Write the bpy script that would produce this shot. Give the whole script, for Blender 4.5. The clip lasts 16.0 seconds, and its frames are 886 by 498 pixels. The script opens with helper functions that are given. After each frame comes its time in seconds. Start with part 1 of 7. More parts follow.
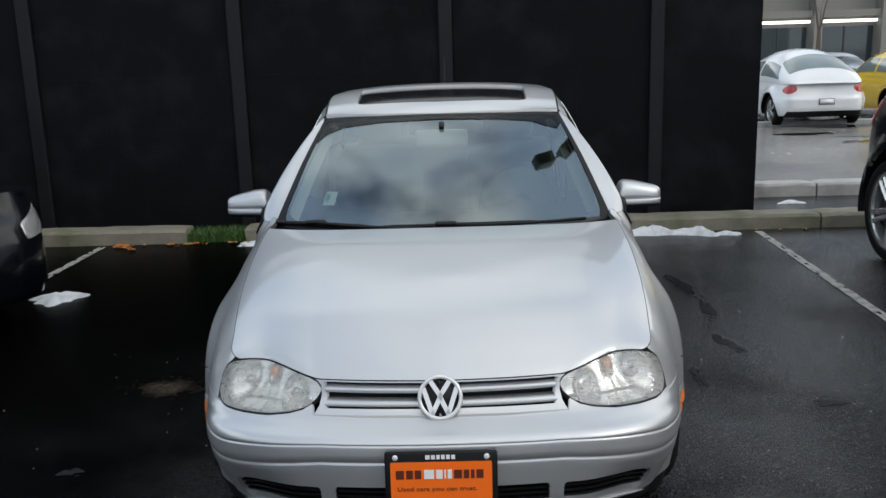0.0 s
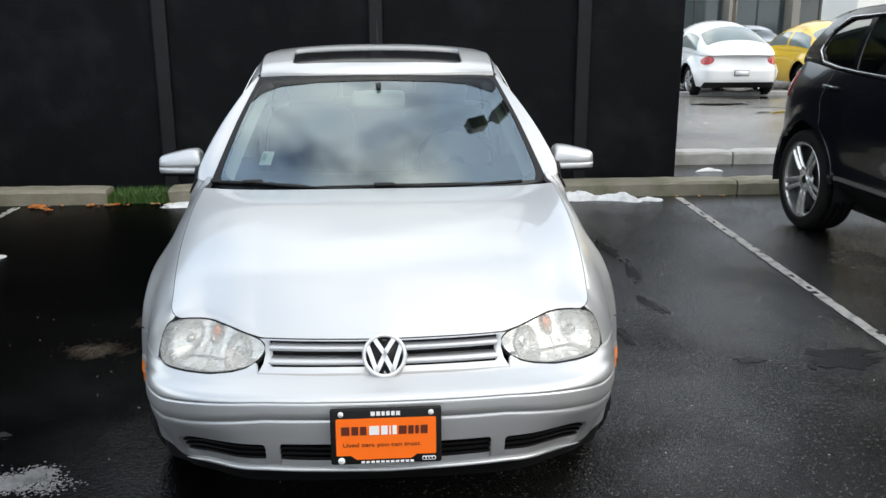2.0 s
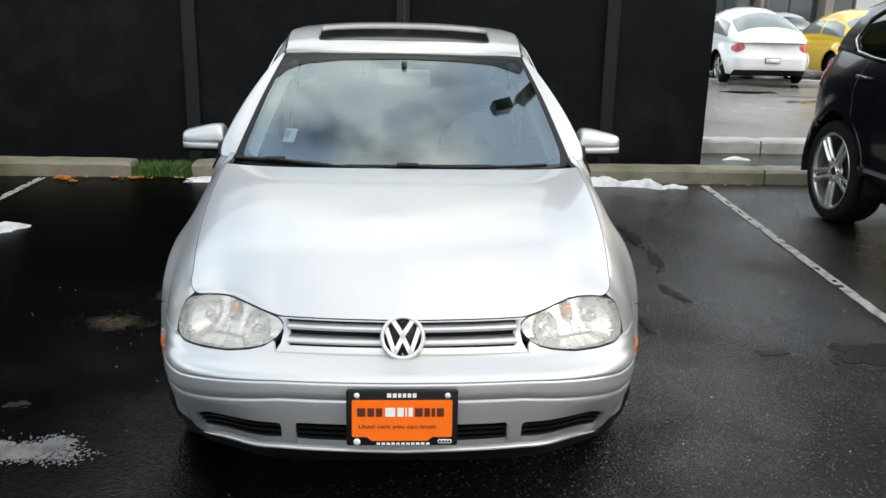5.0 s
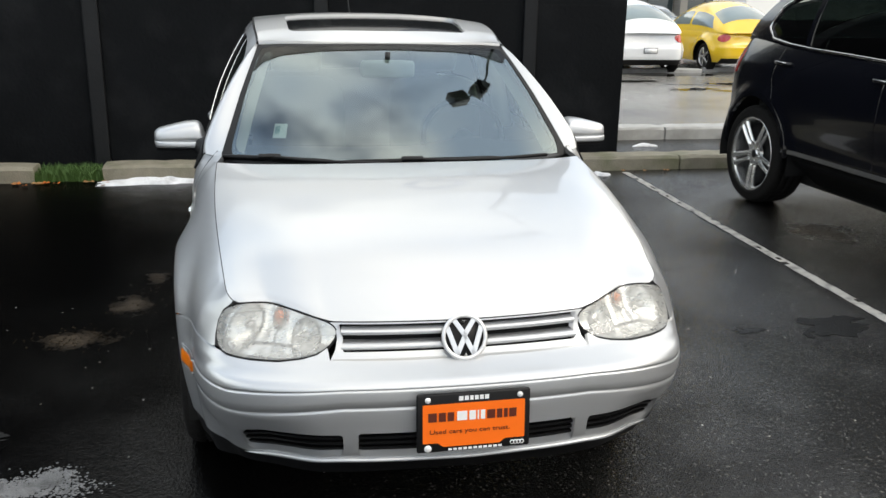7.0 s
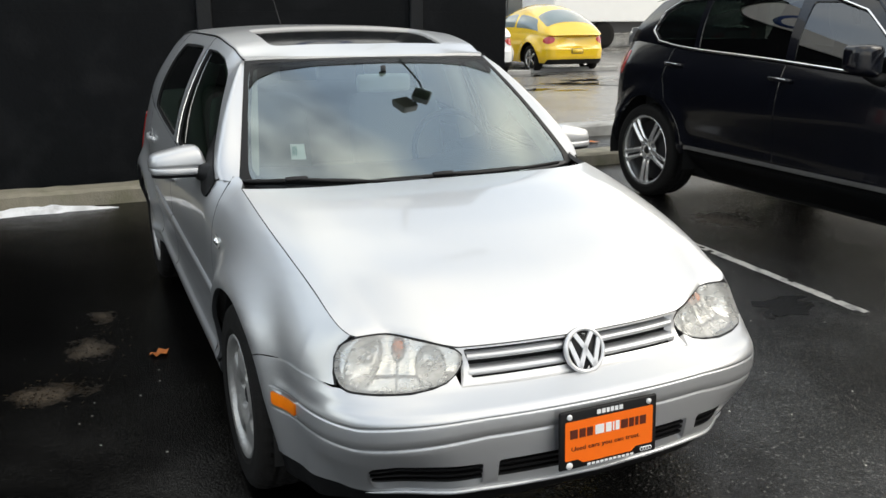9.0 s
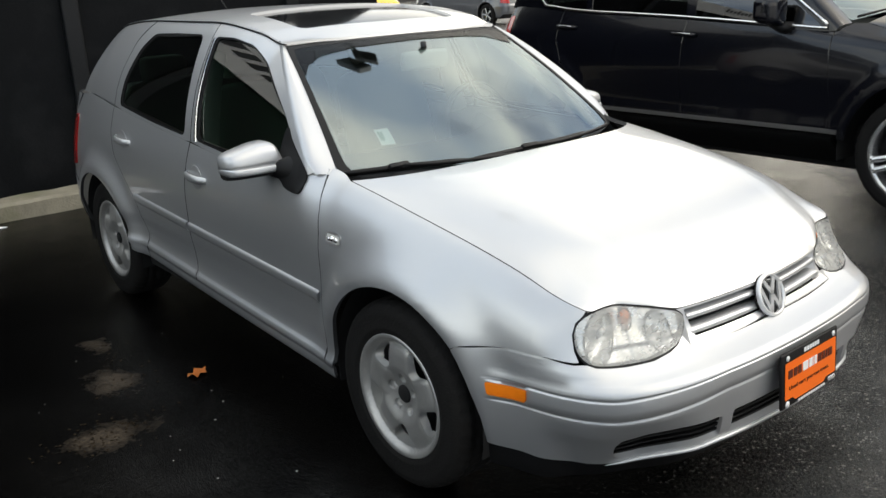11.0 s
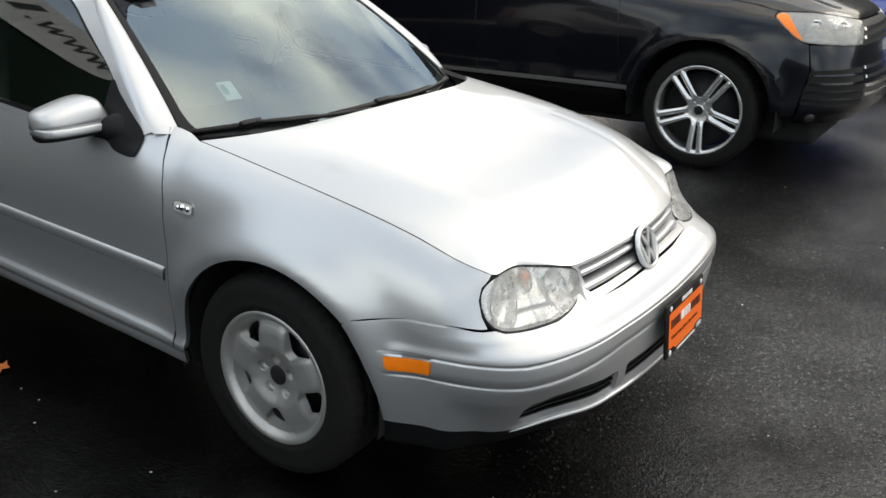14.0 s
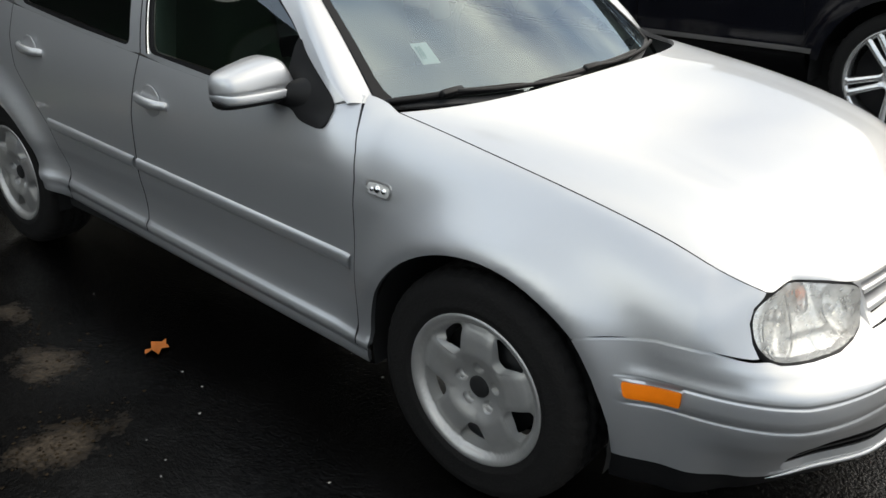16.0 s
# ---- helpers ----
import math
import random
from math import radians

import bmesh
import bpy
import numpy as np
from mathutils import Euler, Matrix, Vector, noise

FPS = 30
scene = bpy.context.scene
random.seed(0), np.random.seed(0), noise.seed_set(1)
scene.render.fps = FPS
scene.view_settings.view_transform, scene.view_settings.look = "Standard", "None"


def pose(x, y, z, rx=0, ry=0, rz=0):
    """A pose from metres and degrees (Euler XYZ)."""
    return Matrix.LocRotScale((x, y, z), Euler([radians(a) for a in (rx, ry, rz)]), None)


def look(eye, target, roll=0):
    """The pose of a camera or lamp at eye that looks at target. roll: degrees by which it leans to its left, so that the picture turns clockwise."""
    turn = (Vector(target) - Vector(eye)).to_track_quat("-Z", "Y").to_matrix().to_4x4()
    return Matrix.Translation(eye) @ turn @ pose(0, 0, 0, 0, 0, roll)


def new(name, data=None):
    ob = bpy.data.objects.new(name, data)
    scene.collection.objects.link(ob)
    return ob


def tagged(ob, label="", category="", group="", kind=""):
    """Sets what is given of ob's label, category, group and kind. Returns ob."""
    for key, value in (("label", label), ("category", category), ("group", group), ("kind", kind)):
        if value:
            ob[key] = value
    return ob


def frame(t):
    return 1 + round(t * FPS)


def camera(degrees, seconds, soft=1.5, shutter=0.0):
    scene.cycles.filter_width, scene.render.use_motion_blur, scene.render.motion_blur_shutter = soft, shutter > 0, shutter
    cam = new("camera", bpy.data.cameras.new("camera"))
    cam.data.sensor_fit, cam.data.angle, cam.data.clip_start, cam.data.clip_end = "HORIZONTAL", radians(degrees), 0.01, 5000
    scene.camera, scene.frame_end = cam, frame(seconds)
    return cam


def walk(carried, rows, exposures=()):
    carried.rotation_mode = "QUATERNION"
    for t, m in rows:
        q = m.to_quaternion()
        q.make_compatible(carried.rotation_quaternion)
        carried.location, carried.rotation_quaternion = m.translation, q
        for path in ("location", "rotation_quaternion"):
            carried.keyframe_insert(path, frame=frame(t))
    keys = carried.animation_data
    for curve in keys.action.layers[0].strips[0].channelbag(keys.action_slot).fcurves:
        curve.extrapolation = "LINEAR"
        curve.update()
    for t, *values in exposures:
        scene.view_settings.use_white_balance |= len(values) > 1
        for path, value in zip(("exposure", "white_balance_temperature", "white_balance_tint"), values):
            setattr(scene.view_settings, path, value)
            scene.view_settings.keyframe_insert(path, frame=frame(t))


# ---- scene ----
cam = camera(54.0, 16.0)

PATH = [
    (0, (0.066, -3.148, 1.589), (0.029, -1.194, 1.164), -1.7),
    (0.5, (-0.017, -3.181, 1.558), (0.071, -1.25, 1.048), -1.6),
    (1, (-0.059, -3.222, 1.563), (0.133, -1.311, 1.003), -0.5),
    (1.5, (-0.026, -3.201, 1.57), (0.211, -1.291, 1.028), -1.2),
    (2, (-0.005, -3.176, 1.58), (0.138, -1.246, 1.075), -0.1),
    (2.5, (0.004, -3.164, 1.58), (0.08, -1.234, 1.061), 0.1),
    (3, (0.012, -3.153, 1.578), (0.078, -1.225, 1.053), 0.2),
    (3.5, (0.026, -3.156, 1.58), (0.077, -1.225, 1.06), 0.2),
    (3.7, (0.035, -3.159, 1.58), (0.078, -1.231, 1.05), 0.7),
    (5.8, (-0.133, -3.145, 1.57), (0.063, -1.235, 1.009), 0.9),
    (6, (-0.202, -3.156, 1.559), (0.037, -1.255, 0.987), 0.4),
    (6.5, (-0.353, -3.112, 1.542), (-0.115, -1.219, 0.94), 0.7),
    (7, (-0.521, -2.989, 1.542), (-0.135, -1.106, 0.988), 1.0),
    (7.5, (-0.681, -2.924, 1.558), (-0.29, -1.046, 0.991), 1.6),
    (8, (-0.942, -2.872, 1.569), (-0.408, -1.025, 1.017), 0.1),
    (8.5, (-1.122, -2.79, 1.55), (-0.465, -0.976, 1.024), 1.1),
    (9, (-1.301, -2.678, 1.558), (-0.507, -0.923, 1.019), 0.3),
    (9.5, (-1.49, -2.555, 1.531), (-0.624, -0.845, 0.96), 2.3),
    (9.7, (-1.618, -2.485, 1.548), (-0.701, -0.813, 0.946), 1.6),
    (11.8, (-2.419, -1.843, 1.571), (-1.054, -0.494, 1.008), -1.1),
    (12, (-2.427, -1.824, 1.56), (-1.017, -0.524, 0.993), -0.4),
    (12.5, (-2.341, -1.767, 1.548), (-0.817, -0.62, 0.948), -0.8),
    (13, (-2.326, -1.699, 1.542), (-0.796, -0.582, 0.902), -0.1),
    (13.5, (-2.345, -1.647, 1.534), (-0.801, -0.582, 0.839), -0.3),
    (14, (-2.369, -1.625, 1.536), (-0.815, -0.581, 0.832), 0.5),
    (14.5, (-2.423, -1.569, 1.536), (-0.893, -0.483, 0.845), 0.5),
    (15, (-2.393, -1.471, 1.504), (-0.909, -0.357, 0.756), 1.6),
    (15.5, (-2.236, -1.325, 1.497), (-0.824, -0.172, 0.675), 0.0),
    (16, (-2.26, -1.141, 1.495), (-0.872, 0.056, 0.696), 0.3),
]
walk(cam, [(t, look(eye, target, roll)) for t, eye, target, roll in PATH],
     exposures=[(0, -.42, 6150, 10), (.4, .0, 6200, 10), (.8, .19, 6250, 10), (3, .23, 6450, 10), (7, .22, 6650, 10), (8.6, .17, 6700, 10), (9.5, .10, 6700, 10), (12, .08, 6700, 10), (16, .09, 6700, 10)])

# ---------------------------------------------------------------- light
world = bpy.data.worlds.new("sky")
scene.world = world
world.use_nodes = True
wn, wl = world.node_tree.nodes, world.node_tree.links
wn.clear()
w_out = wn.new("ShaderNodeOutputWorld")
w_bg = wn.new("ShaderNodeBackground")
w_sky = wn.new("ShaderNodeTexSky")
w_sky.sky_type, w_sky.sun_disc = 'NISHITA', False
w_sky.sun_elevation, w_sky.sun_rotation = radians(36), radians(124)
w_sky.air_density, w_sky.dust_density = 1.0, 2.0
w_co = wn.new("ShaderNodeTexCoord")
w_map = wn.new("ShaderNodeMapping")
w_map.inputs["Scale"].default_value = (1.0, 1.0, 1.5)
w_map.inputs["Location"].default_value = (1.3, 0.7, 0.4)
w_noise = wn.new("ShaderNodeTexNoise")
w_noise.inputs["Scale"].default_value, w_noise.inputs["Detail"].default_value = 1.9, 4
w_noise.inputs["Roughness"].default_value = 0.55
w_ramp = wn.new("ShaderNodeValToRGB")
w_ramp.color_ramp.elements[0].position, w_ramp.color_ramp.elements[1].position = 0.30, 0.50
w_ramp.color_ramp.elements[0].color = (0, 0, 0, 1)
w_cloud = wn.new("ShaderNodeValToRGB")
w_cloud.color_ramp.elements[0].position, w_cloud.color_ramp.elements[1].position = 0.40, 0.64
w_cloud.color_ramp.elements[0].color = (6.0, 7.0, 8.4, 1)
w_cloud.color_ramp.elements[1].color = (16.6, 15.8, 13.9, 1)
w_noise2 = wn.new("ShaderNodeTexNoise")
w_noise2.inputs["Scale"].default_value, w_noise2.inputs["Detail"].default_value = 1.6, 2
w_mix = wn.new("ShaderNodeMix")
w_mix.data_type = 'RGBA'
wl.new(w_co.outputs["Generated"], w_map.inputs["Vector"])
wl.new(w_map.outputs["Vector"], w_noise.inputs["Vector"])
wl.new(w_map.outputs["Vector"], w_noise2.inputs["Vector"])
wl.new(w_noise.outputs["Fac"], w_ramp.inputs["Fac"])
wl.new(w_noise2.outputs["Fac"], w_cloud.inputs["Fac"])
wl.new(w_ramp.outputs["Color"], w_mix.inputs["Factor"])
wl.new(w_sky.outputs["Color"], w_mix.inputs[6])
# the cloud is brighter towards the veiled sun
w_dot = wn.new("ShaderNodeVectorMath")
w_dot.operation = 'DOT_PRODUCT'
w_dot.inputs[1].default_value = (0.66, -0.44, 0.61)
w_rng = wn.new("ShaderNodeMapRange")
w_rng.inputs["From Min"].default_value, w_rng.inputs["From Max"].default_value = -0.6, 1.0
w_rng.inputs["To Min"].default_value, w_rng.inputs["To Max"].default_value = 0.96, 1.04
w_mul = wn.new("ShaderNodeVectorMath")
w_mul.operation = 'SCALE'
wl.new(w_co.outputs["Generated"], w_dot.inputs[0])
wl.new(w_dot.outputs["Value"], w_rng.inputs["Value"])
wl.new(w_cloud.outputs["Color"], w_mul.inputs[0])
wl.new(w_rng.outputs["Result"], w_mul.inputs["Scale"])
w_tint = wn.new("ShaderNodeMix")
w_tint.data_type = 'RGBA'
w_tint.inputs[6].default_value, w_tint.inputs[7].default_value = (0.89, 0.98, 1.06, 1), (1.02, 1.0, 0.97, 1)
w_side = wn.new("ShaderNodeMapRange")
w_side.inputs["From Min"].default_value, w_side.inputs["From Max"].default_value = -0.5, 0.6
wl.new(w_dot.outputs["Value"], w_side.inputs["Value"])
wl.new(w_side.outputs["Result"], w_tint.inputs["Factor"])
w_col = wn.new("ShaderNodeVectorMath")
w_col.operation = 'MULTIPLY'
wl.new(w_mul.outputs["Vector"], w_col.inputs[0])
wl.new(w_tint.outputs[2], w_col.inputs[1])
wl.new(w_col.outputs["Vector"], w_mix.inputs[7])
wl.new(w_mix.outputs[2], w_bg.inputs["Color"])
w_bg.inputs["Strength"].default_value = 0.15
wl.new(w_bg.outputs["Background"], w_out.inputs["Surface"])

sun = new("sun", bpy.data.lights.new("sun", 'SUN'))
sun.data.energy, sun.data.angle, sun.data.color = 0.8, radians(25), (1.0, 0.96, 0.9)
sun.matrix_world = look((8.6, -5.8, 7.9), (0, 0, 0))


# ---------------------------------------------------------------- materials
def material(name, color, rough=0.5, metal=0.0, coat=0.0, spec=0.5, vary=0.12, scale=6.0, bump=0.0, bump_scale=60.0,
             stain=None, stain_amount=0.0, stain_scale=1.5, rough_vary=0.1):
    """A surface with two scales of variation, an optional stain colour and fine relief."""
    m = bpy.data.materials.new(name)
    m.use_nodes = True
    nt = m.node_tree
    b = nt.nodes["Principled BSDF"]
    co = nt.nodes.new("ShaderNodeTexCoord")
    n1 = nt.nodes.new("ShaderNodeTexNoise")
    n1.inputs["Scale"].default_value, n1.inputs["Detail"].default_value = scale, 6
    nt.links.new(co.outputs["Object"], n1.inputs["Vector"])
    hue = nt.nodes.new("ShaderNodeMix")
    hue.data_type = 'RGBA'
    hue.inputs[6].default_value = (*[c * (1 - vary) for c in color], 1)
    hue.inputs[7].default_value = (*[min(1, c * (1 + vary)) for c in color], 1)
    nt.links.new(n1.outputs["Fac"], hue.inputs["Factor"])
    last = hue.outputs[2]
    if stain:
        n2 = nt.nodes.new("ShaderNodeTexNoise")
        n2.inputs["Scale"].default_value, n2.inputs["Detail"].default_value = stain_scale, 8
        nt.links.new(co.outputs["Object"], n2.inputs["Vector"])
        r = nt.nodes.new("ShaderNodeValToRGB")
        r.color_ramp.elements[0].position, r.color_ramp.elements[1].position = 0.48, 0.70
        nt.links.new(n2.outputs["Fac"], r.inputs["Fac"])
        am = nt.nodes.new("ShaderNodeMath")
        am.operation = 'MULTIPLY'
        am.inputs[1].default_value = stain_amount
        nt.links.new(r.outputs["Color"], am.inputs[0])
        mx = nt.nodes.new("ShaderNodeMix")
        mx.data_type = 'RGBA'
        mx.inputs[7].default_value = (*stain, 1)
        nt.links.new(am.outputs[0], mx.inputs["Factor"])
        nt.links.new(last, mx.inputs[6])
        last = mx.outputs[2]
    nt.links.new(last, b.inputs["Base Color"])
    rr = nt.nodes.new("ShaderNodeMapRange")
    rr.inputs["To Min"].default_value, rr.inputs["To Max"].default_value = max(0.02, rough * (1 - rough_vary)), min(1, rough * (1 + rough_vary))
    nt.links.new(n1.outputs["Fac"], rr.inputs["Value"])
    nt.links.new(rr.outputs["Result"], b.inputs["Roughness"])
    b.inputs["Metallic"].default_value = metal
    b.inputs["Coat Weight"].default_value = coat
    b.inputs["Coat Roughness"].default_value = 0.04
    b.inputs["Specular IOR Level"].default_value = spec
    if bump:
        n3 = nt.nodes.new("ShaderNodeTexNoise")
        n3.inputs["Scale"].default_value, n3.inputs["Detail"].default_value = bump_scale, 4
        nt.links.new(co.outputs["Object"], n3.inputs["Vector"])
        bp = nt.nodes.new("ShaderNodeBump")
        bp.inputs["Strength"].default_value, bp.inputs["Distance"].default_value = bump, 0.01
        nt.links.new(n3.outputs["Fac"], bp.inputs["Height"])
        nt.links.new(bp.outputs["Normal"], b.inputs["Normal"])
    return m


def glass(name, tint=(0.9, 0.95, 0.93), rough=0.0, clear=0.5, gloss=(1.0, 1.0, 1.0), ior=1.9):
    """A thin pane: part see-through tint, part mirror by Fresnel."""
    m = bpy.data.materials.new(name)
    m.use_nodes = True
    nt = m.node_tree
    nt.nodes.clear()
    out = nt.nodes.new("ShaderNodeOutputMaterial")
    tr = nt.nodes.new("ShaderNodeBsdfTransparent")
    tr.inputs["Color"].default_value = (*[c * clear for c in tint], 1)
    gl = nt.nodes.new("ShaderNodeBsdfGlossy")
    gl.inputs["Roughness"].default_value = rough
    gl.inputs["Color"].default_value = (*gloss, 1)
    fr = nt.nodes.new("ShaderNodeFresnel")
    fr.inputs["IOR"].default_value = ior
    mx = nt.nodes.new("ShaderNodeMixShader")
    nt.links.new(fr.outputs["Fac"], mx.inputs["Fac"])
    nt.links.new(tr.outputs["BSDF"], mx.inputs[1])
    nt.links.new(gl.outputs["BSDF"], mx.inputs[2])
    nt.links.new(mx.outputs["Shader"], out.inputs["Surface"])
    return m


SILVER = material("silver_metallic_paint", (0.565, 0.575, 0.588), 0.44, 0.79, coat=0.75, vary=0.03, scale=900, bump=0.015, bump_scale=1500)
BLACK_PAINT = material("black_metallic_paint", (0.0030, 0.0034, 0.0060), 0.20, 0.0, coat=0.45, spec=0.30, vary=0.2, scale=3)
BLACK_PLASTIC = material("black_plastic", (0.006, 0.006, 0.0065), 0.5, spec=0.25, vary=0.2, bump=0.1, bump_scale=300)
DARK_TRIM = material("dark_grey_trim", (0.035, 0.035, 0.037), 0.5, vary=0.2, bump=0.1, bump_scale=400)
COWL_GREY = material("dark_grey_cowl", (0.013, 0.0145, 0.017), 0.45, vary=0.15, scale=30)
# gap folds of silver panels coloured dark: joint shade put into the colour
SEAM = material("shaded_panel_gap", (0.030, 0.031, 0.033), 0.7, vary=0.1)
# near-black for openings, wells and frame folds: depth put into the colour
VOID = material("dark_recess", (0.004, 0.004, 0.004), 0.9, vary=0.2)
RUBBER = material("tyre_rubber", (0.0092, 0.0087, 0.0082), 0.85, spec=0.2, vary=0.3, scale=20, bump=0.3, bump_scale=120)
ALLOY = material("worn_alloy", (0.47, 0.465, 0.45), 0.45, 0.70, vary=0.08, scale=30, stain=(0.22, 0.21, 0.19), stain_amount=0.25, stain_scale=14)
WHEEL_SILVER = material("wheel_silver", (0.74, 0.74, 0.73), 0.26, 0.80, vary=0.05, scale=20)
CLEAR_LENS = material("clear_lamp_plastic", (0.66, 0.66, 0.64), 0.15, 0.2, coat=0.6, vary=0.15, scale=90)
LAMP_DIM = material("dim_lamp_housing", (0.17, 0.175, 0.17), 0.3, 0.5, vary=0.2, scale=12)
BRIGHT_ALLOY = material("bright_alloy", (0.62, 0.62, 0.62), 0.28, 0.9, vary=0.06, scale=12)
CHROME = material("chrome", (0.80, 0.80, 0.80), 0.10, 1.0, vary=0.03)
EMBLEM = material("emblem_silver", (0.74, 0.74, 0.74), 0.22, 0.45, vary=0.03)
REFLECTOR = material("lamp_reflector", (0.88, 0.88, 0.87), 0.26, 0.75, vary=0.05, scale=14, bump=0.05, bump_scale=24)
AMBER = material("amber_plastic", (0.95, 0.215, 0.005), 0.35, coat=0.25, vary=0.08, scale=60)
ORANGE_BULB = material("orange_bulb", (0.85, 0.30, 0.12), 0.3, coat=0.4, vary=0.08)
RED_LENS = material("red_lamp_plastic", (0.45, 0.015, 0.012), 0.15, coat=1.0, vary=0.15, scale=20)
GLASS_WS = glass("windscreen_glass", (0.80, 0.95, 0.90), 0.0, 0.70, (0.85, 0.99, 1.06), 2.6)
GLASS_SIDE = glass("tinted_side_glass", (0.50, 0.85, 0.70), 0.0, 0.42)
GLASS_LAMP = glass("hazy_lamp_lens", (0.97, 0.98, 0.96), 0.06, 0.94, ior=1.5)
hz_t = GLASS_LAMP.node_tree
hz_d, hz_m, hz_n = hz_t.nodes.new("ShaderNodeBsdfDiffuse"), hz_t.nodes.new("ShaderNodeMixShader"), hz_t.nodes.new("ShaderNodeTexNoise")
hz_d.inputs["Color"].default_value = (0.80, 0.80, 0.77, 1)
hz_n.inputs["Scale"].default_value = 9
hz_r = hz_t.nodes.new("ShaderNodeMapRange")
hz_r.inputs["To Min"].default_value, hz_r.inputs["To Max"].default_value = 0.16, 0.42
hz_t.links.new(hz_n.outputs["Fac"], hz_r.inputs["Value"])
hz_t.links.new(hz_r.outputs["Result"], hz_m.inputs["Fac"])
hz_o = hz_t.nodes["Material Output"]
hz_t.links.new(hz_o.inputs["Surface"].links[0].from_socket, hz_m.inputs[1])
hz_t.links.new(hz_d.outputs["BSDF"], hz_m.inputs[2])
hz_t.links.new(hz_m.outputs["Shader"], hz_o.inputs["Surface"])
GLASS_DARK = glass("privacy_glass", (0.35, 0.45, 0.42), 0.0, 0.25)
MIRROR_GLASS = material("mirror_glass", (0.85, 0.87, 0.87), 0.02, 1.0, vary=0.01)


# ---------------------------------------------------------------- tools
def finish(name, me, mat, parent=None, label="", seam=None):
    me.materials.append(mat)
    if seam:
        me.materials.append(seam)
    ob = new(name, me)
    if parent:
        ob.parent = parent
    if label:
        ob["label"] = label
    return ob


def part(name, bm, mat, parent=None, label="", smooth=True):
    me = bpy.data.meshes.new(name)
    bm.to_mesh(me)
    bm.free()
    if smooth:
        me.polygons.foreach_set("use_smooth", [True] * len(me.polygons))
    return finish(name, me, mat, parent, label)


def thing(name, label, category, at=(0, 0, 0), rz=0, group=""):
    ob = new(name)
    ob.empty_display_size = 0.1
    ob.matrix_basis = pose(*at, 0, 0, rz)
    return tagged(ob, label, category, group)


def cubic(xs, ys):
    """A natural cubic spline through the knots."""
    xs, ys = np.asarray(xs, float), np.asarray(ys, float)
    n, h = len(xs), np.diff(xs)
    a, r = np.eye(n), np.zeros(n)
    for i in range(1, n - 1):
        a[i, i - 1:i + 2] = h[i - 1], 2 * (h[i - 1] + h[i]), h[i]
        r[i] = 3 * ((ys[i + 1] - ys[i]) / h[i] - (ys[i] - ys[i - 1]) / h[i - 1])
    c = np.linalg.solve(a, r)

    def f(x):
        x = np.asarray(x, float)
        i = np.clip(np.searchsorted(xs, x) - 1, 0, n - 2)
        t = np.clip(x, xs[0], xs[-1]) - xs[i]
        d = (c[i + 1] - c[i]) / (3 * h[i])
        b = (ys[i + 1] - ys[i]) / h[i] - h[i] * (2 * c[i] + c[i + 1]) / 3
        return ys[i] + b * t + c[i] * t ** 2 + d * t ** 3
    return f


def mono(xs, ys):
    """A smooth interpolation that never overshoots its knots."""
    xs, ys = np.asarray(xs, float), np.asarray(ys, float)
    h = np.diff(xs)
    m = np.diff(ys) / h
    d = np.zeros(len(xs))
    d[0], d[-1] = m[0], m[-1]
    for i in range(1, len(xs) - 1):
        if m[i - 1] * m[i] > 0:
            w1, w2 = 2 * h[i] + h[i - 1], h[i] + 2 * h[i - 1]
            d[i] = (w1 + w2) / (w1 / m[i - 1] + w2 / m[i])

    def f(x):
        x = np.clip(np.asarray(x, float), xs[0], xs[-1])
        i = np.clip(np.searchsorted(xs, x) - 1, 0, len(xs) - 2)
        t = (x - xs[i]) / h[i]
        return (ys[i] * (1 + 2 * t) * (1 - t) ** 2 + d[i] * h[i] * t * (1 - t) ** 2
                + ys[i + 1] * t * t * (3 - 2 * t) + d[i + 1] * h[i] * t * t * (t - 1))
    return f


def knots(pairs):
    """A monotone interpolation from (x, y) pairs."""
    return mono([p[0] for p in pairs], [p[1] for p in pairs])


def dense(poly, step, closed=True):
    """The polygon with points every step along its edges."""
    out, n = [], len(poly)
    for i in range(n if closed else n - 1):
        a, b = np.array(poly[i], float), np.array(poly[(i + 1) % n], float)
        k = max(1, int(round(np.linalg.norm(b - a) / step)))
        out += [tuple(a + (b - a) * j / k) for j in range(k)]
    if not closed:
        out.append(tuple(poly[-1]))
    return out


def rounded(poly, r, k=5):
    """The polygon with its corners rounded by up to r."""
    out, n = [], len(poly)
    for i in range(n):
        p, q, s = (np.array(poly[j % n], float) for j in (i - 1, i, i + 1))
        a, b = p - q, s - q
        la, lb = np.linalg.norm(a), np.linalg.norm(b)
        u = min(r, la * 0.45, lb * 0.45)
        s0, s1 = q + a / la * u, q + b / lb * u
        for j in range(k + 1):
            t = j / k
            out.append(tuple(s0 * (1 - t) ** 2 + q * 2 * t * (1 - t) + s1 * t * t))
    return out


def inside(px, py, poly):
    res = np.zeros(len(px), bool)
    n = len(poly)
    for i in range(n):
        (x1, y1), (x2, y2) = poly[i], poly[(i + 1) % n]
        if y1 == y2:
            continue
        hit = ((y1 > py) != (y2 > py)) & (px < (x2 - x1) * (py - y1) / (y2 - y1) + x1)
        res ^= hit
    return res


